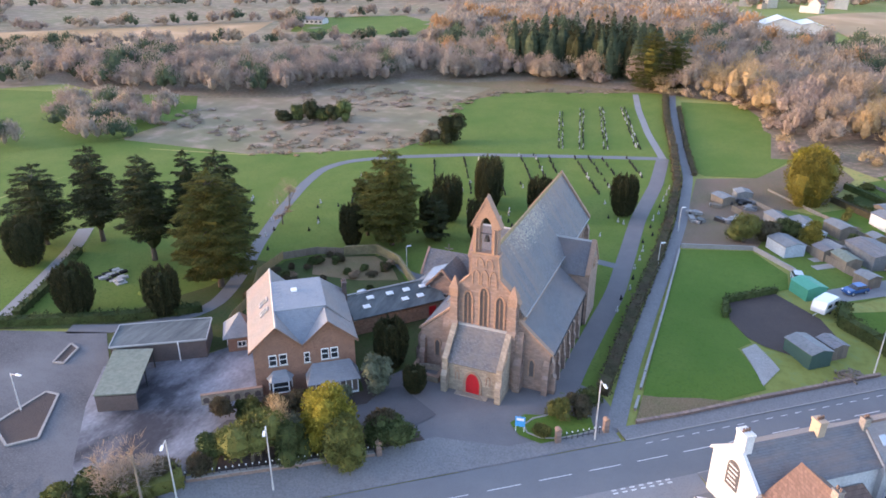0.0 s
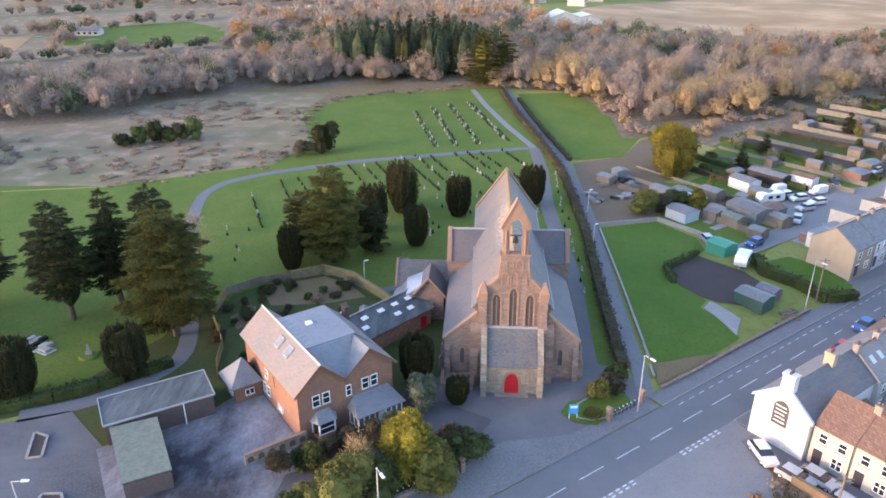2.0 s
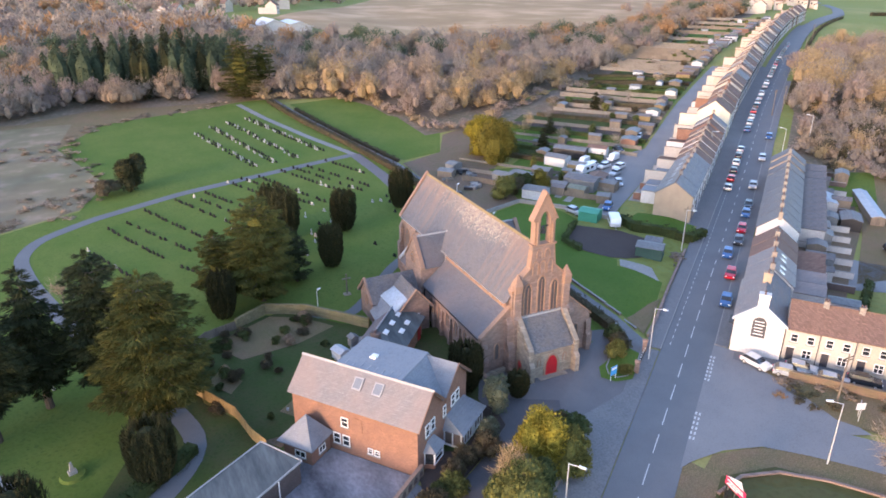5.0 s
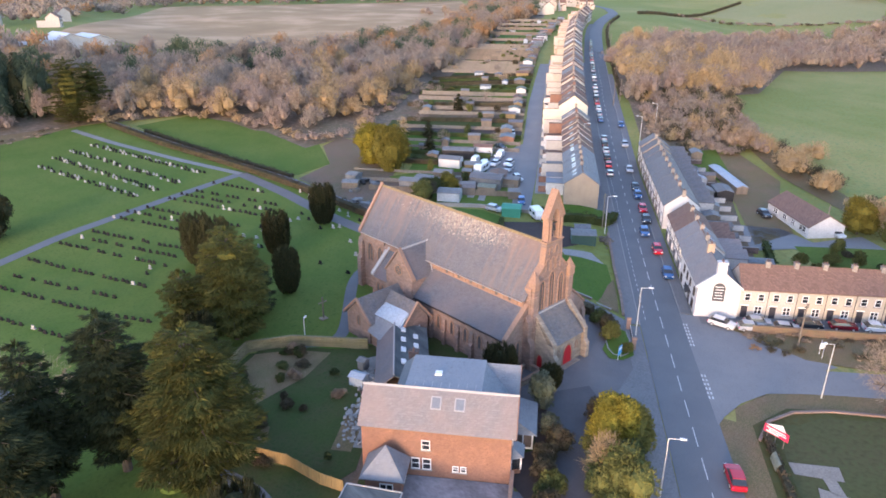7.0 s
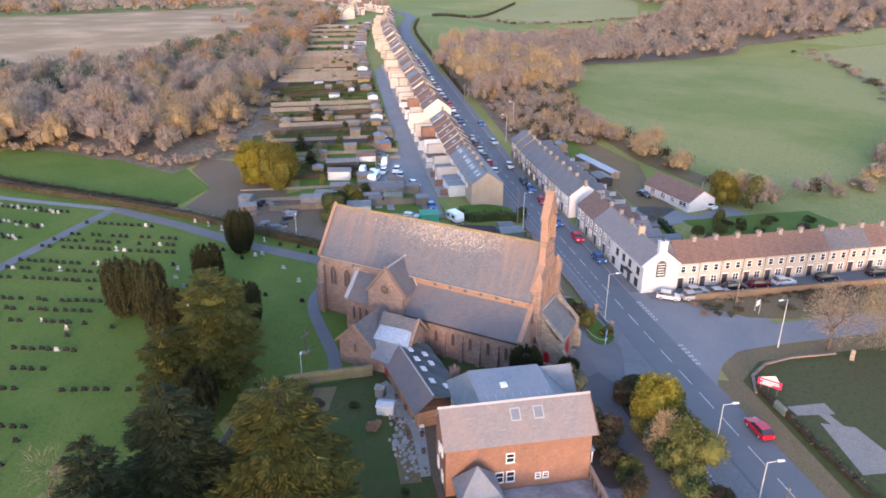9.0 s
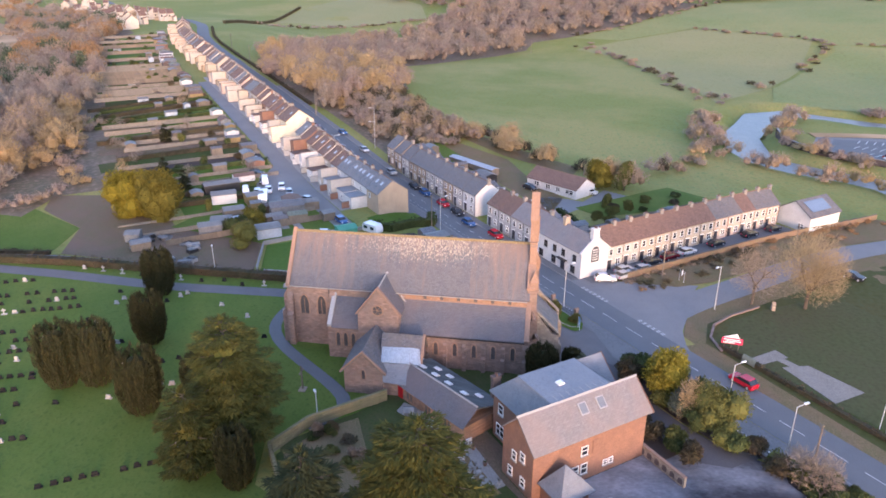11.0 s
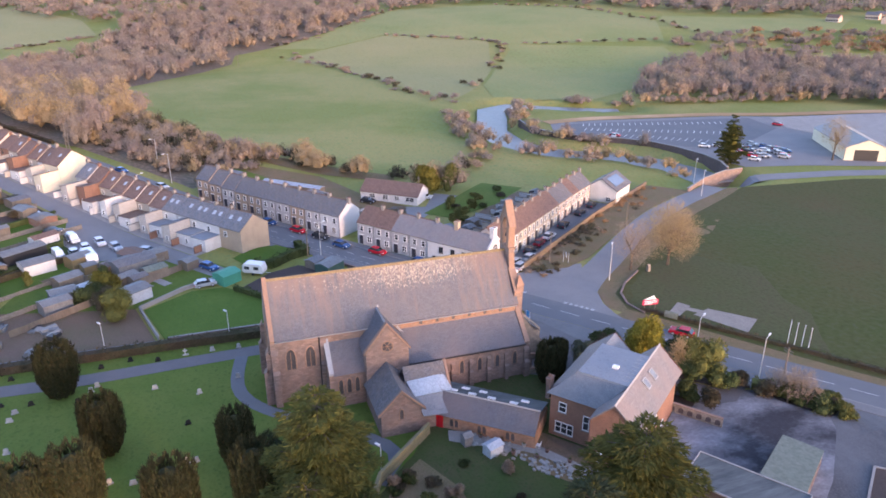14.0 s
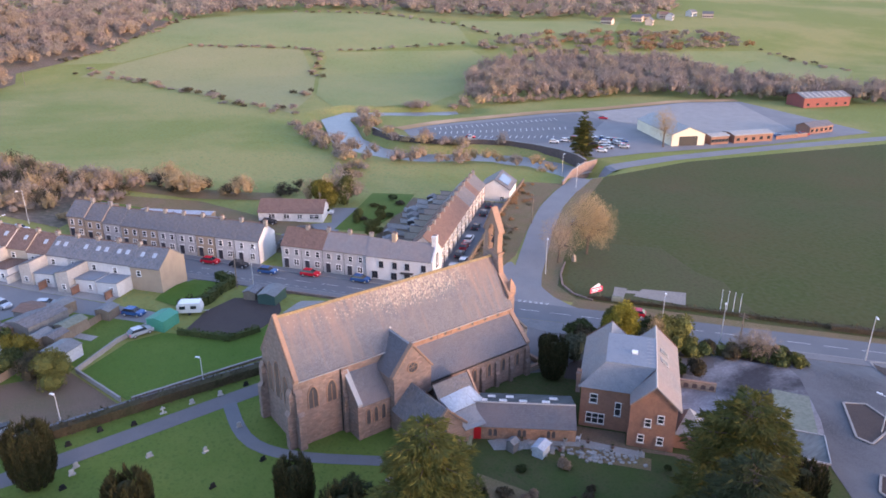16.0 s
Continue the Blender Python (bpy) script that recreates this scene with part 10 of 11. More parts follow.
def shed(label, x, y, turn, w, d, h, wall, roof, name="shed", category="shed"):
    z = gz(x, y) + 0.06
    s_ = thing(name, label, category, x, y, z, turn)
    m = WORLD[s_]
    bm = nb()
    prism(bm, [(-w / 2, -d / 2, -0.3), (w / 2, -d / 2, -0.3), (w / 2, -d / 2, h), (0, -d / 2, h * 1.22), (-w / 2, -d / 2, h)], (0, d, 0), m)
    part("body", bm, wall, s_)
    for sx in (-1, 1):
        bm = nb()
        prism(bm, [(0, -d / 2 - 0.12, h * 1.22 + 0.02), (sx * (w / 2 + 0.15), -d / 2 - 0.12, h - 0.04), (sx * (w / 2 + 0.15), -d / 2 - 0.12, h + 0.05), (0, -d / 2 - 0.12, h * 1.22 + 0.11)], (0, d + 0.24, 0), m)
        part("roof", bm, roof, s_)
    bm = nb()
    box(bm, -0.4, 0.4, -d / 2 - 0.04, -d / 2 + 0.02, 0, min(1.9, h * 0.92), m)
    part("door", bm, wall, s_)
    return s_


shed("pale glazed garden greenhouse", -25.4, 13.0, 20, 1.6, 2.2, 1.4, LANTERN, LANTERN, "greenhouse", "greenhouse")
shed("small white garden store", -22.6, 15.6, 10, 1.2, 1.2, 1.5, SHEET_GREY, SHEET_GREY)
shed("green tarpaulin shelter in a garden", 41.2, 43.2, 35, 3.6, 4.2, 2.0, TARP_GREEN, TARP_GREEN, "tarpaulin_shelter", "shelter")
shed("dark green garden shed by the plot", 40.2, 22.6, 40, 3.6, 5.0, 2.0, plain("dark_green_paint", (0.035, 0.085, 0.07), 0.7), SHEET_GREY)
shed("grey sheeted store by the plot", 43.4, 25.2, 40, 2.6, 3.2, 1.7, TIMBER, SLATE_BLUE)
for x, y in ((-26.4, 6.9), (-25.2, 7.6)):
    c = thing("garden_chair", "white plastic garden chair on paving", "chair", x, y, gz(x, y) + 0.16, 130, group="garden chairs")
    m = WORLD[c]
    bm = nb()
    box(bm, -0.28, 0.28, -0.28, 0.28, 0.4, 0.46, m)
    part("seat", bm, SIGN_WHITE, c)
    bm = nb()
    prism(bm, [(-0.28, 0.24, 0.46), (0.28, 0.24, 0.46), (0.24, 0.34, 1.0), (-0.24, 0.34, 1.0)], (0, 0.05, 0), m)
    part("backrest", bm, SIGN_WHITE, c)
    for sx in (-0.25, 0.25):
        for sy in (-0.25, 0.25):
            bm = nb()
            tube(bm, (sx, sy, 0), (sx, sy, 0.4), 0.03, None, 6, m)
            part("leg", bm, SIGN_WHITE, c)

# ---- gardens and allotments behind the terrace ----
random.seed(9)


def long_fence(label, length, h, mat):
    f = thing("boundary_fence", label, "fence", group="garden fences")
    n = int(length / 3.6)
    for i in range(n):
        bm = nb()
        box(bm, i * 3.6 + 0.06, i * 3.6 + 3.54, -0.03, 0.03, -0.3, h)
        part("panel", bm, mat, f)
        bm = nb()
        box(bm, i * 3.6 - 0.06, i * 3.6 + 0.06, -0.07, 0.07, -0.3, h + 0.12)
        part("post", bm, mat, f)
    return f


FENCES = [long_fence("weathered timber boundary fence", 38, 1.5, TIMBER), long_fence("weathered concrete panel boundary fence", 41, 1.2, BLOCK), long_fence("low grey-brown block boundary wall", 36, 1.0, BLOCK)]
used = [False] * 3
GROUNDS = [LAWN, SOIL_PALE, GRASS, GRASS, SOIL, GARDEN_TURF, GRASS, VERGE, LAWN, GARDEN_TURF]
WALLS = [TIMBER, SHEET_GREY, WHITE, TIMBER_OCHRE, TIMBER, BRICK, BRICK_DARK]
SHEDN = {TIMBER: "weathered brown timber garden shed", SHEET_GREY: "grey metal-sheeted garden store", WHITE: "small white rendered back-lane garage", TIMBER_OCHRE: "small ochre timber garden shed", LANTERN: "pale glazed garden greenhouse", BRICK_DARK: "low sooty brick back-lane garage", BRICK: "low brick back-lane garage"}
s = 86.0
k = 0
while s < 420:
    w = random.uniform(5.5, 9.0)
    d0 = 28.0 + (8 if 100 < s < 120 else 0) - max(0, s - 300) * 0.06
    d1 = 70 + random.uniform(-4, 4) - (24 if s < 100 else (10 if s < 112 else 0)) - max(0, s - 250) * 0.06
    lay("garden_plot", [tuple(st(a, b).to_2d()) for a, b in ((s, d0), (s + w, d0), (s + w, d1), (s, d1))], random.choice(GROUNDS), 0.10 + 0.01 * (k % 4), "narrow back garden plot", "garden", 8)
    i = random.randrange(3)
    p = st(s, d0)
    m = pose(p.x, p.y, gz(p.x, p.y), 0, 0, STREET_TURN + 90)
    if used[0] and used[1] and used[2] and random.random() < 0.38 and s < 300:
        hedge("long dark back garden hedge", [p.to_2d()[:], st(s, d1).to_2d()[:]], 1.2, 1.5, 500 + k, random.choice([HEDGE, HEDGE_BROWN]), 9)
    elif used[i] and s > 300 and k % 3:
        pass
    elif used[i]:
        copy_thing(FENCES[i], m)
    else:
        FENCES[i].matrix_basis = m
        used[i] = True
    if random.random() < 0.85:
        wl = random.choice(WALLS)
        q = st(s + w / 2, d0 + random.uniform(2, 5))
        shed(SHEDN[wl], q.x, q.y, STREET_TURN + random.choice([0, 90, 90]), random.uniform(2.8, 4.6), random.uniform(3.5, 6.0), random.uniform(1.9, 2.5), wl, random.choice([SHEET_GREY, SLATE_DARK, FELT_GREEN, TILE_BROWN, SLATE_DARK]))
    if random.random() < 0.6:
        wl = random.choice([TIMBER, LANTERN, TIMBER])
        q = st(s + w / 2, random.uniform(d0 + 9, d1 - 3))
        shed(SHEDN[wl], q.x, q.y, STREET_TURN + random.choice([0, 90]), random.uniform(2.0, 3.0), random.uniform(2.5, 4.0), 1.9, wl, random.choice([SHEET_GREY, SLATE_DARK]))
    for j in range(random.choice([0, 1, 2, 2, 3])):
        q = st(s + w * random.uniform(0.2, 0.8), random.uniform(d0 + 6, d1))
        bushy("shrub", "small rounded back garden shrub", q.x, q.y, random.uniform(1.5, 3.2), random.uniform(1.0, 1.8), 400 + k + 60 * j, random.choice([LEAF_SHRUB, LEAF_OLIVE, HEDGE_BROWN, HEDGE]), "shrub", n=360, stem=False, lobes=5, leaf=0.4)
    s += w
    k += 1
# the near allotments, between the lawn and the lane
lay("allotment", [(33.5, 60.2), (39.6, 52), (45.4, 41), (50, 44), (64, 58), (60, 75), (52, 90), (46, 82), (38.5, 84)], GRASS, 0.11, "cluttered allotment with grass paths", "garden", 4)
for i, (x, y, tt, w, d, h, wl, rf) in enumerate(((38.2, 60.5, 35, 4.2, 5.4, 2.2, LANTERN, SHEET_GREY), (44.5, 60.0, 35, 2.6, 3.2, 2.0, TIMBER, SLATE_DARK), (47.8, 57.0, 30, 3.0, 4.4, 2.1, TIMBER, FELT_GREEN), (52.5, 61.5, 30, 5.6, 8.0, 2.6, SHEET_GREY, SLATE_DARK), (57.0, 57.2, 30, 3.2, 4.2, 2.1, TIMBER, SHEET_GREY), (43.0, 68.5, 35, 3.2, 4.0, 2.0, LANTERN, LANTERN), (48.0, 73.0, 35, 3.4, 4.8, 2.2, TIMBER, SHEET_GREY), (41.6, 73.0, 20, 3.6, 4.6, 2.0, SHEET_GREY, SHEET_GREY), (54.0, 70.0, 30, 2.4, 2.6, 1.9, TIMBER_OCHRE, SHEET_GREY), (37.0, 73.6, 30, 3.4, 5.0, 2.2, SHEET_GREY, SHEET_GREY), (57.5, 80.0, 30, 4.0, 6.0, 2.4, WHITE, SHEET_GREY), (64.5, 84.0, 38, 3.6, 9.0, 2.3, BLACK, SHEET_GREY), (50.5, 50.5, 40, 2.8, 3.0, 1.9, TIMBER, SHEET_GREY), (26.0, 84.0, 40, 3.0, 4.0, 1.6, TIMBER, SHEET_GREY), (30.0, 88.0, 20, 3.4, 3.0, 1.7, SHEET_GREY, SHEET_GREY))):
    nm = {LANTERN: "pale glazed allotment greenhouse", TIMBER: "weathered timber allotment shed", SHEET_GREY: "grey sheeted allotment store", TIMBER_OCHRE: "ochre timber allotment shed", WHITE: "white rendered lane garage", BLACK: "black tarred lane store"}[wl]
    shed(nm, x, y, tt, w, d, h, wl, rf)
for i in range(9):
    x, y = random.uniform(40, 58), random.uniform(52, 78)
    lay("vegetable_bed", [(x, y), (x + 3.2, y + 2.4), (x + 2.2, y + 3.8), (x - 1.0, y + 1.4)], random.choice([SOIL, SOIL_PALE, CONCRETE]), 0.18, "small dug vegetable bed", "soil", 4)
hedge("clipped dark garden hedge behind the lane", [(60.5, 79.0), (52.0, 90.5)], 1.4, 1.6, 21, HEDGE)
lay("end_garden", [(46.6, 38.4), (46.2, 34.4), (53.4, 26.6), (58.0, 28.4), (61.0, 32.5), (57.0, 38.0), (53.0, 41.5)], LAWN, 0.12, "bright lawn beside the end house", "grass")
# rubbish and log heaps on the bare earth
for i in range(14):
    x, y = 20.5 + random.uniform(0, 12), 62 + random.uniform(0, 28)
    z = gz(x, y)
    p = thing("scrap_pile", "low heap of dumped scrap and timber", "rubbish", x, y, z, random.uniform(0, 180), group="scrap heaps")
    for j in range(4):
        bm = nb()
        a, b = random.uniform(0.4, 1.5), random.uniform(0.2, 0.6)
        box(bm, -a, a, -b, b, 0, random.uniform(0.3, 0.9), WORLD[p] @ pose(random.uniform(-0.8, 0.8), random.uniform(-0.8, 0.8), 0, 0, random.uniform(-12, 12), random.uniform(0, 90)))
        part("scrap_piece", bm, random.choice([TIMBER, SHEET_GREY, BLACK, CONCRETE]), p)
logs = thing("log_pile", "heap of cut logs beside a shed", "log pile", 45.4, 20.6, gz(45.4, 20.6), 40)
for i in range(46):
    bm = nb()
    a = random.uniform(0, 180)
    x, y = random.gauss(0, 1.3), random.gauss(0, 1.0)
    h = max(0.1, 1.0 - 0.35 * math.hypot(x, y)) * random.uniform(0.3, 1.0)
    m = WORLD[logs] @ pose(x, y, h, 0, 90, a)
    tube(bm, (0, 0, -0.35), (0, 0, 0.35), 0.14, None, 7, m)
    part("log", bm, TIMBER, logs)
lay("plot_path", [(34.8, 13.6), (31.8, 21.0), (33.6, 23.4), (36.8, 18.0)], CONCRETE, 0.13, "pale concrete hard standing", "paving")

# back yards of the cross terrace
for i in range(11):
    a, b = st(40.8, -14.5 - i * 4.6), st(52 + (i % 3), -14.5 - i * 4.6)
    wall_run("yard_wall", "low grey back yard wall", [a.to_2d()[:], b.to_2d()[:]], 1.2, 0.2, GREY_RENDER, KERB, 4.0)
    q = st(46 + (i % 4) * 1.6, -16.6 - i * 4.6)
    shed("small dark back yard shed", q.x, q.y, STREET_TURN, 2.4, 2.8, 1.9, random.choice([TIMBER, SHEET_GREY, BLACK]), random.choice([SLATE_DARK, SHEET_GREY]))
lay("back_yards", [tuple(st(a, b).to_2d()) for a, b in ((40.6, -13), (54, -13), (56, -66), (41.5, -66))], SOIL_PALE, 0.10, "cluttered grey back yards", "garden", 4)
lay("bungalow_drive", [(62, -2), (74, 8), (80, -2), (77, -10), (88, -16), (84, -22), (70, -8)], ASPHALT_OLD, 0.10, "pale drive beside the bungalow", "drive", 4)
PALE_SHEET = material("pale_blue_sheet", (0.34, 0.37, 0.41), (0.27, 0.30, 0.34), 0.5, 0.5, 0.3, 3.0)
shed("long low store with a pale blue sheet roof", 103.2, 21.8, -43.5, 2.8, 20.0, 1.7, TIMBER, PALE_SHEET)
shed("low outhouse with a pale sheet roof", 96.5, 27.5, -43.5, 3.4, 8.0, 2.2, GREY_RENDER, PALE_SHEET)
shed("dark tarred store among back yards", 90.5, 17.0, -50, 4.0, 6.0, 2.3, BLACK, SLATE_DARK)

# ---- the cemetery's stones ----


def headstone(label, mat, w, h, style):
    g = thing("gravestone", label, "gravestone", group="gravestones")
    bm = nb()
    if style == 0:
        pts = [(-w / 2, 0.12), (w / 2, 0.12), (w / 2, h * 0.8)] + [(w / 2 * math.cos(a), h * 0.8 + h * 0.2 * math.sin(a)) for a in (0.5, 1.05, 1.57, 2.1, 2.64)] + [(-w / 2, h * 0.8)]
    elif style == 1:
        pts = [(-0.09, 0.12), (0.09, 0.12), (0.09, h * 0.6), (w / 2, h * 0.6), (w / 2, h * 0.76), (0.09, h * 0.76), (0.09, h), (-0.09, h), (-0.09, h * 0.76), (-w / 2, h * 0.76), (-w / 2, h * 0.6), (-0.09, h * 0.6)]
    else:
        pts = [(-w / 2, 0.12), (w / 2, 0.12), (w / 2, h), (-w / 2, h)]
    prism(bm, [(x, -0.07, z) for x, z in pts], (0, 0.14, 0))
    part("slab", bm, mat, g)
    bm = nb()
    box(bm, -w / 2 - 0.12, w / 2 + 0.12, -0.2, 0.22, -0.25, 0.14)
    part("plinth", bm, mat, g)
    return g


random.seed(21)
STONES = [headstone("dark polished upright gravestone", GRAVE_DARK, 0.62, 0.72, 0), headstone("dark square upright gravestone", GRAVE_DARK, 0.66, 0.6, 2), headstone("pale stone upright gravestone", GRAVE_PALE, 0.62, 0.85, 0), headstone("pale stone cross on a plinth", GRAVE_PALE, 0.7, 1.2, 1), headstone("pale square upright gravestone", GRAVE_PALE, 0.7, 0.65, 2)]
stone_first = [True] * 5


def stone_at(i, x, y, turn):
    m = pose(x, y, gz(x, y) + 0.05, random.uniform(-4, 4), random.uniform(-3, 3), turn)
    if stone_first[i]:
        STONES[i].matrix_basis = m
        stone_first[i] = False
    else:
        copy_thing(STONES[i], m)


def blocked(x, y):
    return any(math.hypot(x - a, y - b) < r for a, b, r in ((-31.6, 36, 4), (-38, 38, 3), (-22, 66, 2.6), (-24.6, 69.8, 2.6), (-9.3, 61.6, 2.4), (-27.2, 50.6, 2.6), (-28.2, 55, 2.6), (-20.5, 60.4, 2.6)))


count = 0
extra = []
rows_b = [((-54.5, 82.5), (-44.5, 60.0)), ((-46.5, 90.5), (-34.5, 64.0)), ((-39.5, 94.5), (-27.0, 68.0)), ((-32.5, 96.5), (-20.5, 72.0)), ((-26.0, 101.5), (-14.0, 76.0)), ((-19.0, 104.0), (-7.5, 78.0)), ((-12.0, 105.0), (-0.5, 80.0)), ((-5.5, 107.0), (5.5, 84.0)), ((1.0, 108.5), (7.5, 94.0)),
          ((-58.5, 72.0), (-50.0, 52.0)), ((-42.5, 56.0), (-36.0, 44.0)), ((-50.5, 84.5), (-40.0, 62.5)), ((-36.0, 96.0), (-23.5, 70.0)), ((-22.4, 103.0), (-10.5, 77.0)), ((-8.5, 106.0), (2.5, 82.0))]
rows_a = [((-17.6, 112), (-27.6, 152)), ((-12.0, 113), (-22.0, 158)), ((-5.6, 115), (-16.4, 162)), ((2.6, 118), (-9.6, 164))]
for n_, (a, b) in enumerate(rows_b + rows_a):
    L = math.hypot(b[0] - a[0], b[1] - a[1])
    turn = math.degrees(math.atan2(b[1] - a[1], b[0] - a[0]))
    k = 0.0
    while k < L:
        for off in ((0.0,) if n_ < 15 else (-0.5, 0.5)):
            x, y = a[0] + (b[0] - a[0]) * k / L + random.gauss(0, 0.12) + off, a[1] + (b[1] - a[1]) * k / L
            if random.random() < 0.80 and not blocked(x, y):
                i = random.choices(range(5), (9, 8, 1.0, 0.3, 0.6))[0]
                if count < 330 and n_ < 15:
                    stone_at(i, x, y, turn)
                    count += 1
                else:
                    extra.append((i, x, y, turn))
        k += random.uniform(1.25, 1.7)
for i in range(46):
    x, y = random.uniform(-34, 8), random.uniform(43, 82)
    if not blocked(x, y) and not (8.6 < x < 13):
        stone_at(random.choices(range(5), (3, 2, 4, 1.5, 3))[0], x, y, random.uniform(-30, 0) - 65)
for i in range(16):
    stone_at(random.choice([2, 3, 4, 0]), 13.4 + random.uniform(-0.4, 1.0), 26 + i * 4.2, -90)
for i in range(20):
    x, y = random.uniform(-76, -50), random.uniform(22, 52)
    stone_at(random.choice([0, 1, 2, 4]), x, y, -65)
for mat_, lab_ in ((GRAVE_DARK, "far rows of dark gravestones"), (GRAVE_PALE, "far rows of pale gravestones")):
    bm = nb()
    for q, (i, x, y, turn) in enumerate(extra):
        if (q % 5 in (1, 3)) != (mat_ is GRAVE_PALE):
            continue
        m = pose(x, y, gz(x, y) + 0.05, 0, 0, turn)
        w, h = random.uniform(0.5, 0.7), random.uniform(0.45, 0.75)
        box(bm, -w / 2, w / 2, -0.08, 0.08, -0.2, h, m)
        box(bm, -w / 2 - 0.1, w / 2 + 0.1, -0.2, 0.2, -0.2, 0.12, m)
    ob = new("gravestone_rows", finish(bm, "gravestone_rows"))
    ob.data.materials.append(mat_)
    tagged(ob, lab_, "gravestone", kind="stuff")
# pale plots and a memorial in the old part
for i in range(16):
    x, y = -72.5 + (i % 6) * 0.9 + random.uniform(-0.3, 0.3), 3.0 + (i // 6) * 1.6
    g = thing("grave_kerb", "pale stone grave slab in turf", "grave", x, y, gz(x, y) + 0.05, -25, group="grave slabs")
    bm = nb()
    box(bm, -0.35, 0.35, -0.6, 0.6, -0.1, random.uniform(0.15, 0.45), WORLD[g])
    part("slab", bm, GRAVE_PALE if i % 3 else GRAVE_DARK, g)
tomb = thing("tomb", "pale rectangular tomb with a low kerb", "grave", -67.6, 3.2, gz(-67.6, 3.2), -25)
bm = nb()
box(bm, -1.4, 1.4, -0.9, 0.9, -0.1, 0.2, WORLD[tomb])
part("kerb", bm, GRAVE_PALE, tomb)
bm = nb()
box(bm, -0.9, 0.9, -0.5, 0.5, 0.2, 0.55, WORLD[tomb])
part("slab", bm, GRAVE_PALE, tomb)
for x, y in ((-60.4, 2.2), (-52.9, 11.2)):
    t = thing("memorial", "weathered stone memorial on a turf mound", "memorial", x, y, gz(x, y), 20)
    bm = nb()
    tube(bm, (0, 0, -0.2), (0, 0, 0.35), 1.7, 1.3, 14, WORLD[t])
    part("mound", bm, GRASS, t)
    bm = nb()
    box(bm, -0.45, 0.45, -0.3, 0.3, 0.3, 0.8, WORLD[t])
    part("plinth", bm, GRAVE_PALE, t)
    bm = nb()
    prism(bm, [(-0.25, -0.12, 0.8), (0.25, -0.12, 0.8), (0.12, -0.12, 1.9), (-0.12, -0.12, 1.9)], (0, 0.24, 0), WORLD[t])
    part("shaft", bm, GRAVE_PALE, t)

# ---- car park islands ----
for pts in ([(-58.0, -15.0), (-56.0, -15.6), (-54.6, -19.2), (-56.2, -19.6)], [(-51.0, -25.0), (-49.0, -24.8), (-43.8, -32.0), (-46.0, -34.4), (-51.0, -32.4)], [(-40.0, -50), (-44, -46), (-46.5, -49.5), (-43, -53)]):
    lay("traffic_island", pts, SOIL, 0.2, "dark kerbed island in the car park", "car park")
    wall_run("island_kerb", "worn dark stone kerb round an island", pts + pts[:1], 0.2, 0.2, CONCRETE, CONCRETE, 4.0, "kerb")
# ---- yards behind the terraces ----
lay("back_yards", [tuple(st(a, b).to_2d()) for a, b in ((89.6, 15.4), (200, 15.4), (260, 15.0), (260, 22.2), (200, 22.0), (131, 22.0), (89.6, 22.6))], CONCRETE, 0.09, "grey concrete back yards of the terrace", "yard", 6)
lay("front_strip", [tuple(st(a, b).to_2d()) for a, b in ((82.0, 5.7), (200, 5.7), (260, 5.6), (260, 7.8), (200, 8.0), (82.0, 8.0))], PAVING, 0.13, "narrow paved front strips of the terrace", "paving", 6)
lay("back_yards", [tuple(st(a, b).to_2d()) for a, b in ((50.0, -13.2), (131, -13.2), (131, -25.0), (92, -25.5), (70, -23.0), (56, -22.0), (50, -19.0))], SOIL_PALE, 0.12, "cluttered brown back yards of the terrace", "garden", 6)
lay("scrub_ground", [tuple(st(a, b).to_2d()) for a, b in ((130, -9), (200, -9), (204, -40), (180, -48), (150, -40), (132, -30))], LITTER, 0.09, "brown ground under scrub on the bank", "ground", 6)
lay("scrub_ground", [(36, 120), (50, 121), (62, 106), (80, 118), (104, 140), (122, 158), (104, 152), (74, 136), (54, 128), (42, 136), (36, 148)], LITTER, 0.065, "brown ground under scrub behind gardens", "ground", 5)
lay("back_yards", [tuple(st(a, b).to_2d()) for a, b in ((66, -24), (92, -26), (131, -26), (134, -36), (112, -42), (92, -36), (74, -34))], VERGE, 0.1, "rough brown ground behind back yards", "garden", 5)
lay("back_garden", [tuple(st(a, b).to_2d()) for a, b in ((108, -14.0), (130, -14.0), (136, -30.0), (112, -30.0))], GRASS, 0.16, "long green back garden", "garden", 6)
lay("rough_strip", [(152, 50), (140, 36), (118, 14), (102, -8), (110, -10), (124, 6), (142, 28), (156, 46)], VERGE, 0.13, "brown scrubby strip along the field hedge", "grass", 6)
lay("bungalow_garden", [(66.0, -14.0), (72.0, -8.0), (84.0, -22.0), (96.0, -34.0), (88.0, -44.0), (74.0, -30.0)], GRASS, 0.13, "lawn and beds beside the bungalow", "garden", 4)
random.seed(77)
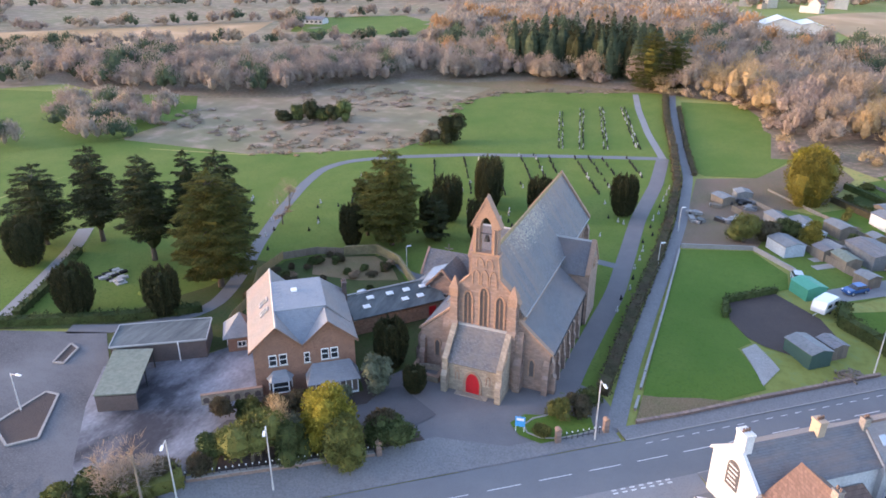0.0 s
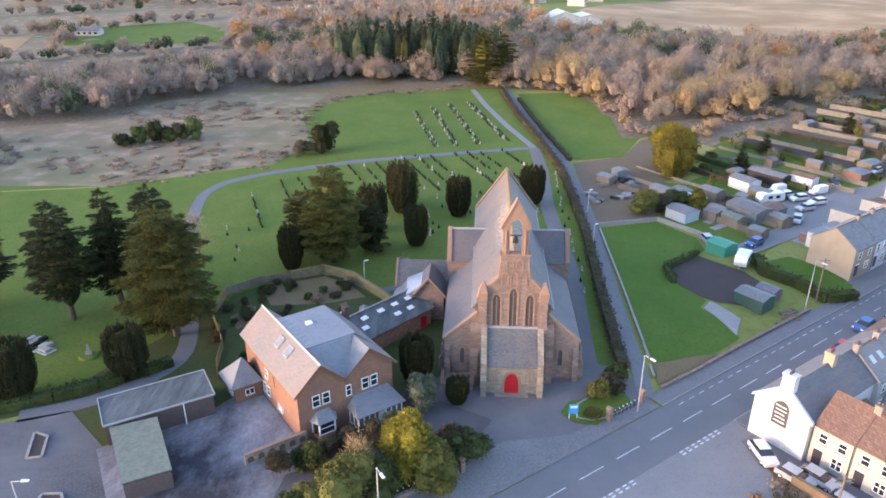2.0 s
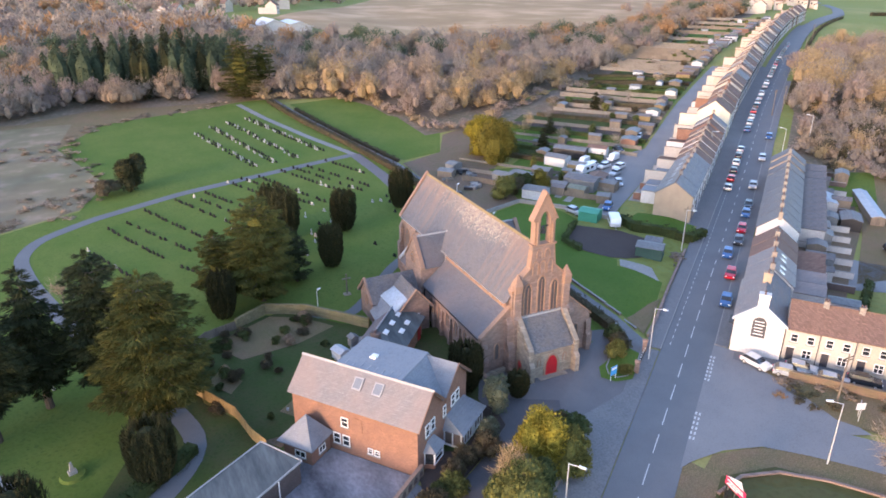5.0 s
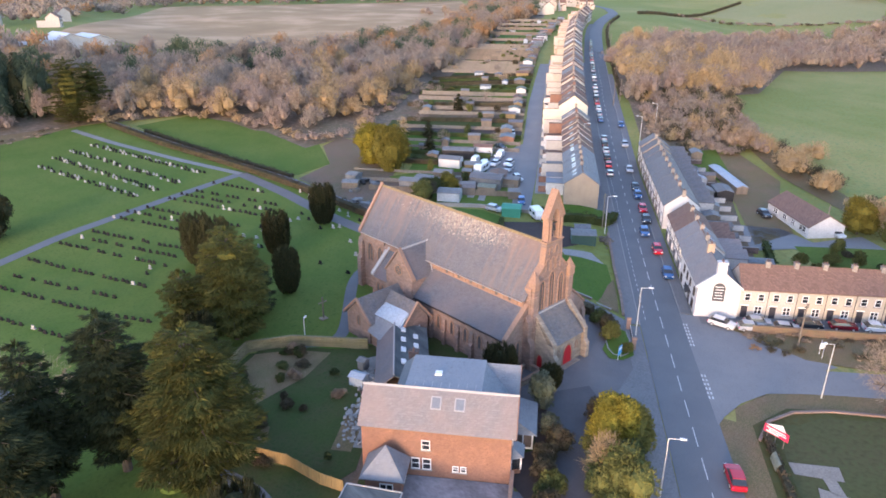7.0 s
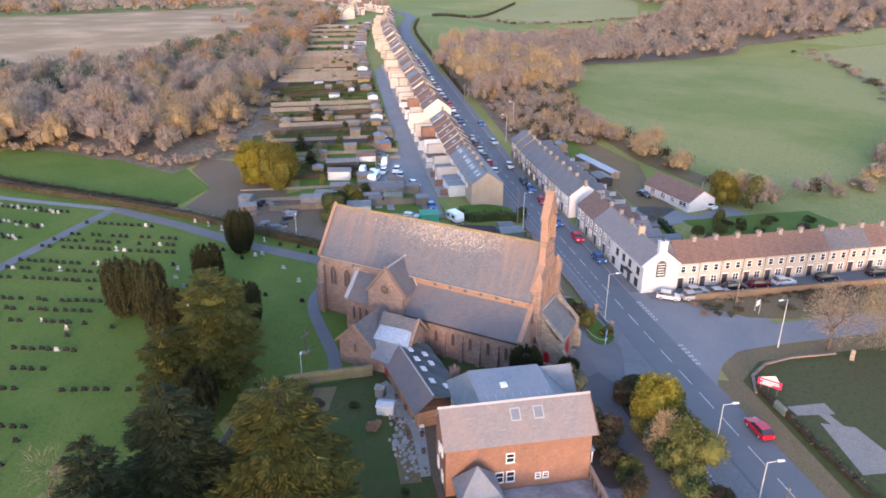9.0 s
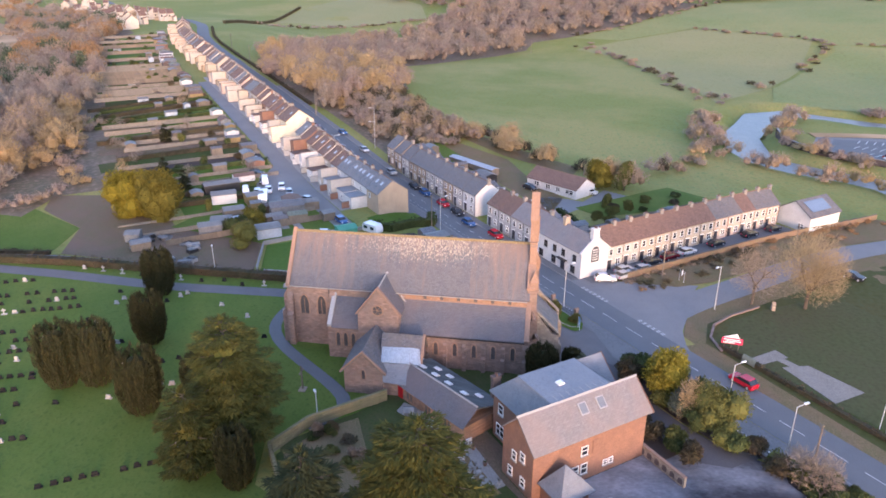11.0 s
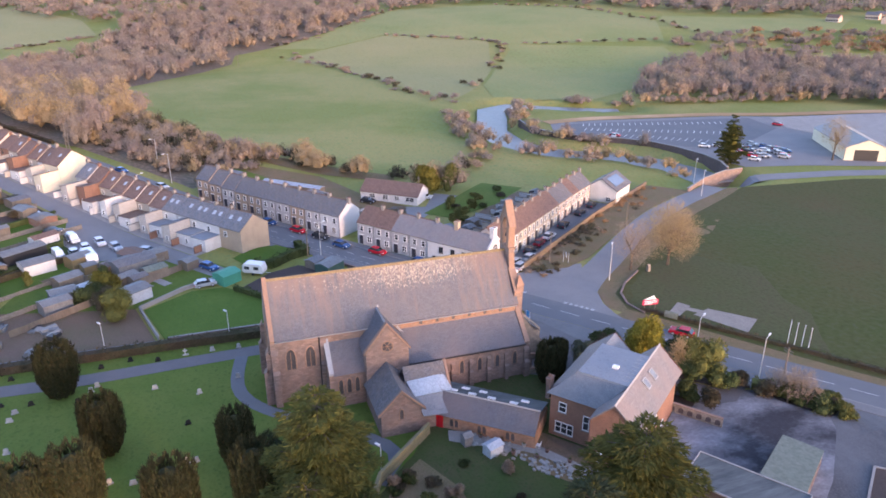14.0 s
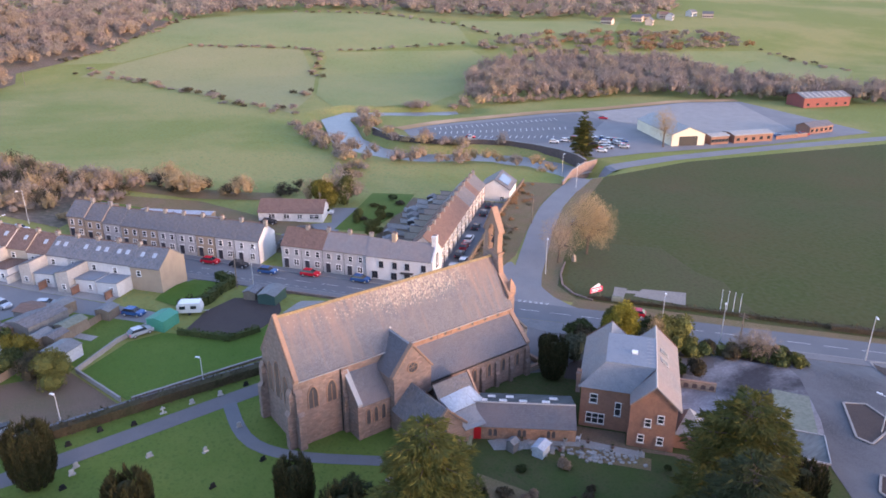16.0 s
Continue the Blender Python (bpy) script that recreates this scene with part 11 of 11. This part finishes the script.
for i in range(13):
    s_, d_ = 53 + i * 6.1, -16.5 - random.uniform(0, 6)
    q = st(s_, d_)
    wl = random.choice([SHEET_GREY, TIMBER, GREY_RENDER, TIMBER])
    shed({SHEET_GREY: "grey sheeted back yard store", TIMBER: "weathered timber back yard shed", GREY_RENDER: "grey rendered back yard outhouse"}[wl], q.x, q.y, STREET_TURN + random.choice([0, 90]), random.uniform(2.4, 3.6), random.uniform(3.0, 5.0), random.uniform(2.0, 2.6), wl, random.choice([SLATE_DARK, SHEET_GREY, SLATE_DARK]))
    a, b = st(s_ + 2.5, -13.6), st(s_ + 2.5, -23.5)
    wall_run("yard_wall", "low grey back yard wall", [a.to_2d()[:], b.to_2d()[:]], 1.3, 0.2, random.choice([GREY_RENDER, BRICK_DARK]), KERB, 5.0)
hedge("dark hedge between back yards and bungalow drive", [st(52, -24).to_2d()[:], st(66, -26).to_2d()[:]], 1.2, 1.4, 61, HEDGE)
for i in range(8):
    q = st(55 + (i * 3.7) % 10, -33 - i * 4.0)
    mt = (LEAF_OLIVE, LEAF_OLIVE, HEDGE_BROWN, LEAF_SHRUB)[i % 4]
    bushy("shrub", {LEAF_OLIVE: "bright green rounded garden shrub", LEAF_SHRUB: "dark green garden shrub", HEDGE_BROWN: "leafless brown garden shrub"}[mt], q.x, q.y, 1.4 + 0.6 * math.sin(i * 2.1), 1.5 + 0.4 * math.sin(i * 1.3), 1300 + i, mt, "shrub", n=420, stem=False, lobes=5, leaf=0.34)
for i in range(12):
    s_ = 91 + i * 7.8
    a, b = st(s_, 15.8), st(s_, 21.8)
    wall_run("yard_wall", "rendered back yard wall of the terrace", [a.to_2d()[:], b.to_2d()[:]], 1.7, 0.2, random.choice([WHITE, BUFF_PALE, BRICK, GREY_RENDER]), KERB, 6.0)
for i in range(14):
    q = st(random.uniform(120, 250), random.uniform(34, 68))
    twig_tree("small bare tree in a back garden", q.x, q.y, random.uniform(3.5, 5.5), random.uniform(1.6, 2.6), 700 + i, random.choice([TWIG, TWIG_GOLD, TWIG_DARK]), 420, 4)
for i, (x, y, h) in enumerate(((60.5, 92.0, 6.0), (70.0, 103.0, 5.0), (98.0, 118.0, 5.5))):
    conifer("conifer", "small dark conifer in a back garden", x, y, h, 1.5, 750 + i, LEAF_YEW, 0.05, 1.0, 0.9)
random.seed(88)
for i in range(16):
    x, y = random.uniform(-42, -26), random.uniform(12, 27)
    if y < 0.55 * (x + 46) + 27.5 and y > 30 + (x + 26) * 1.1 - 16:
        bushy("shrub", "low brown winter shrub in the walled garden", x, y, random.uniform(0.7, 1.6), random.uniform(0.6, 1.3), 800 + i, random.choice([HEDGE_BROWN, HEDGE_BROWN, LEAF_SHRUB, TWIG]), "shrub", n=420, stem=False, lobes=5, leaf=0.25)
# grass darkened by its material where the trees would shade it
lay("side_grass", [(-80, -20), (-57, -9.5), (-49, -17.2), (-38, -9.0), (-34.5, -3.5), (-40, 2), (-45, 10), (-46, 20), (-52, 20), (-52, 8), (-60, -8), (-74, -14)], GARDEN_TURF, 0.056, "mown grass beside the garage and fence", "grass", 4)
lay("verge", [(3, -28.4), (9, -25.2), (15, -26.6), (24, -33), (36, -48), (58, -76), (72, -98), (74, -112), (50, -86), (30, -64), (12, -47), (-4, -38)], VERGE, 0.042, "scrubby brown verge at the field's corner", "grass", 4)
ribbon("yard_verge", [(180, -98), (182, -121), (172, -181), (162, -208), (153, -262), (136, -292)], 7.0, HEATH, 0.3, "pale dry verge round the works yard", "grass", 6)
wall_run("field_kerb", "low stone kerb wall round the field corner", [(4.5, -30.5), (9.0, -29.6), (13.5, -31.0), (17.5, -34.5), (22.0, -40.5)], 0.22, 0.3, STONE, STONE, 3.0)
lay("shrub_bed", [tuple(st(a, b).to_2d()) for a, b in ((-34.6, 7.4), (-33.6, 4.9), (-25.4, 4.9), (-24.8, 9.4), (-26.5, 11.2), (-33.6, 11.8))], SOIL, 0.2, "dark soil bed between yard and street", "soil")
for i in range(15):
    q = st(-33.6 + (i % 8) * 1.15, 6.2 + (i // 8) * 2.6 + 0.5 * math.sin(i * 2.3))
    mt = (LEAF_OLIVE, LEAF_SHRUB, LEAF_OLIVE, HEDGE_BROWN, LEAF_SHRUB)[i % 5]
    bushy("shrub", {HEDGE_BROWN: "small leafless brown shrub by the yard", LEAF_OLIVE: "yellow-green evergreen shrub by the yard", LEAF_SHRUB: "dark green evergreen shrub by the yard"}[mt], q.x, q.y, 1.7 + 0.5 * math.sin(i * 1.7), 1.3 + 0.3 * math.sin(i * 2.9), 900 + i, mt, "shrub", n=900, stem=False, lobes=6, leaf=0.26)
for i, (x, y, h) in enumerate(((-27.2, -34.4, 5.5), (-28.6, -35.6, 6.0), (-26.0, -33.0, 5.0), (-17.6, -24.6, 6.0))):
    twig_tree("slender pale bare birch by the yard", x, y, h, 1.8, 920 + i, TWIG_DARK, 800, 5)
wall_run("porch_wall", "low pale stone wall beside the church front", [(-9.2, -3.2), (-8.4, -0.6), (-5.2, -0.2)], 0.7, 0.35, STONE_PALE, STONE_PALE, 3.0)
rb = np.random.default_rng(61)
bank = [tuple(st(27.8 - 6.0 * rb.uniform(0, 1) ** 2, rb.uniform(-96, -13)).to_2d()) for _ in range(90)]
wood("dead_bracken", "rusty dead bracken and brambles on the bank", [q for q in bank if st_inv(*q)[0] > 19.0 - 0.1 * min(0, st_inv(*q)[1] + 22) * (st_inv(*q)[1] > -22)], 62, [TWIG_RUST, TWIG, HEDGE_BROWN], (0.4, 1.1), (0.7, 1.6), 70, (0.25, 0.6, 0.06, 0.16))
lay("worn_ground", [(8, -31.4), (15, -34), (21, -41), (25, -48), (27, -57), (22, -60), (15, -66), (8, -63), (1, -60), (-6, -60), (-13, -55), (-18, -52), (-10, -45), (0, -36.5)], WORN_TURF, 0.07, "worn brown turf at the field's corner", "grass", 4)
lay("rough_corner", [(20.3, 0.6), (26.0, 4.8), (31.0, 8.8), (27.5, 7.8), (22.4, 5.6), (20.4, 5.0)], VERGE, 0.13, "rough brown corner of the side lawn", "soil")
lay("verge", [tuple(st(a, b).to_2d()) for a, b in ((-150, -3.6), (4, -3.6), (2, -9.4), (-20, -8.6), (-150, -9.4))], VERGE, 0.046, "brown grass verge along the playing field", "grass", 3)
lay("junction_apron", [tuple(st(a, b).to_2d()) for a, b in ((17.5, -3.5), (33.0, -3.5), (32.6, -7.0), (30.2, -8.6), (29.0, -10.6), (26.2, -14.2), (19.0, -24.0), (17.0, -20.0))], ASPHALT_OLD, 0.108, "worn dusty asphalt at the side road mouth", "road", 3)
hedge("dark hedge across the brow of the street", [(436, 258), (480, 259), (540, 262), (640, 270)], 2.0, 2.4, 65, HEDGE_BROWN, 10)
hedge("dark low field hedge beside the street", [st(q, -6.6).to_2d()[:] for q in (196, 235, 280, 330, 380, 410, 440, 470)], 1.4, 1.1, 64, HEDGE_BROWN, 10)
lay("rough_edge", [(-66, 150), (-53, 175), (-9, 187), (4, 189), (-8, 198), (-58, 202), (-78, 190), (-102, 190), (-122, 170), (-64, 178)], VERGE, 0.056, "rough brown ground before the wood", "grass", 6)
ribbon("road", [st(s_, 0).to_2d()[:] for s_ in (290, 340, 380, 410, 440, 470, 505, 560, 640, 745, 820, 893, 960)], 7.4, ASPHALT, 0.5, "far asphalt street between houses", "road", 4)
random.seed(99)
for i in range(26):
    a = random.choice([(-44.0, 9.0), (-42.6, 13.5), (-44.6, 18.0), (-42.0, 22.5), (-38.0, 25.0), (-33.0, 28.2), (-29.0, 26.0), (-39.0, 3.5)])
    x, y = a[0] + random.uniform(-0.3, 2.4), a[1] + random.uniform(-1.6, 1.6)
    bushy("shrub", "dark bramble by the garden fence", x, y, random.uniform(0.6, 1.8), random.uniform(0.6, 1.4), 850 + i, random.choice([HEDGE_BROWN, LEAF_SHRUB, HEDGE, HEDGE_BROWN]), "shrub", n=380, stem=False, lobes=4, leaf=0.24)
# the far end of the village, behind the bend
vill = {k: [] for k in ("far_1", "far_2", "far_5", "far_6")}
VILLAGE = [(352, 262), (372, 262), (420, 290), (520, 372), (560, 420), (420, 400), (345, 318), (330, 280)]
random.seed(5)
while sum(len(v) for v in vill.values()) < 34:
    x, y = random.uniform(330, 560), random.uniform(262, 420)
    if inside((x, y), VILLAGE):
        vill[random.choice(list(vill))].append(pose(x, y, gz(x, y), 0, 0, STREET_TURN + random.choice([0, 90, 180]) + random.uniform(-8, 8)))
for x, y in ((-8, 424), (4, 436), (24, 470), (40, 462), (63, 428), (82, 468)):
    vill[random.choice(list(vill))].append(pose(x, y, gz(x, y), 0, 0, random.uniform(0, 180)))
VILLAGE_END = [(470, 320), (560, 392), (640, 450), (720, 520), (690, 570), (600, 520), (500, 450), (430, 380)]
while sum(len(v) for v in vill.values()) < 66:
    x, y = random.uniform(430, 720), random.uniform(320, 570)
    if inside((x, y), VILLAGE_END) and abs(st_inv(x, y)[1]) > 9:
        vill[random.choice(list(vill))].append(pose(x, y, gz(x, y), 0, 0, STREET_TURN + random.choice([0, 90, 180]) + random.uniform(-12, 12)))
for k, ms in vill.items():
    row_of(KINDS[k], ms)
wood("bare_tree_clump", "bare trees among far houses", [(random.uniform(330, 520), random.uniform(330, 430)) for _ in range(30)], 71, [TWIG_MAUVE, TWIG], (5, 9), (3, 5), 160, (0.8, 1.6, 0.12, 0.3))

wall_run("works_wall", "low brick wall between works buildings", [(69, -214), (64.5, -231)], 1.6, 0.3, BRICK, KERB, 4.0)
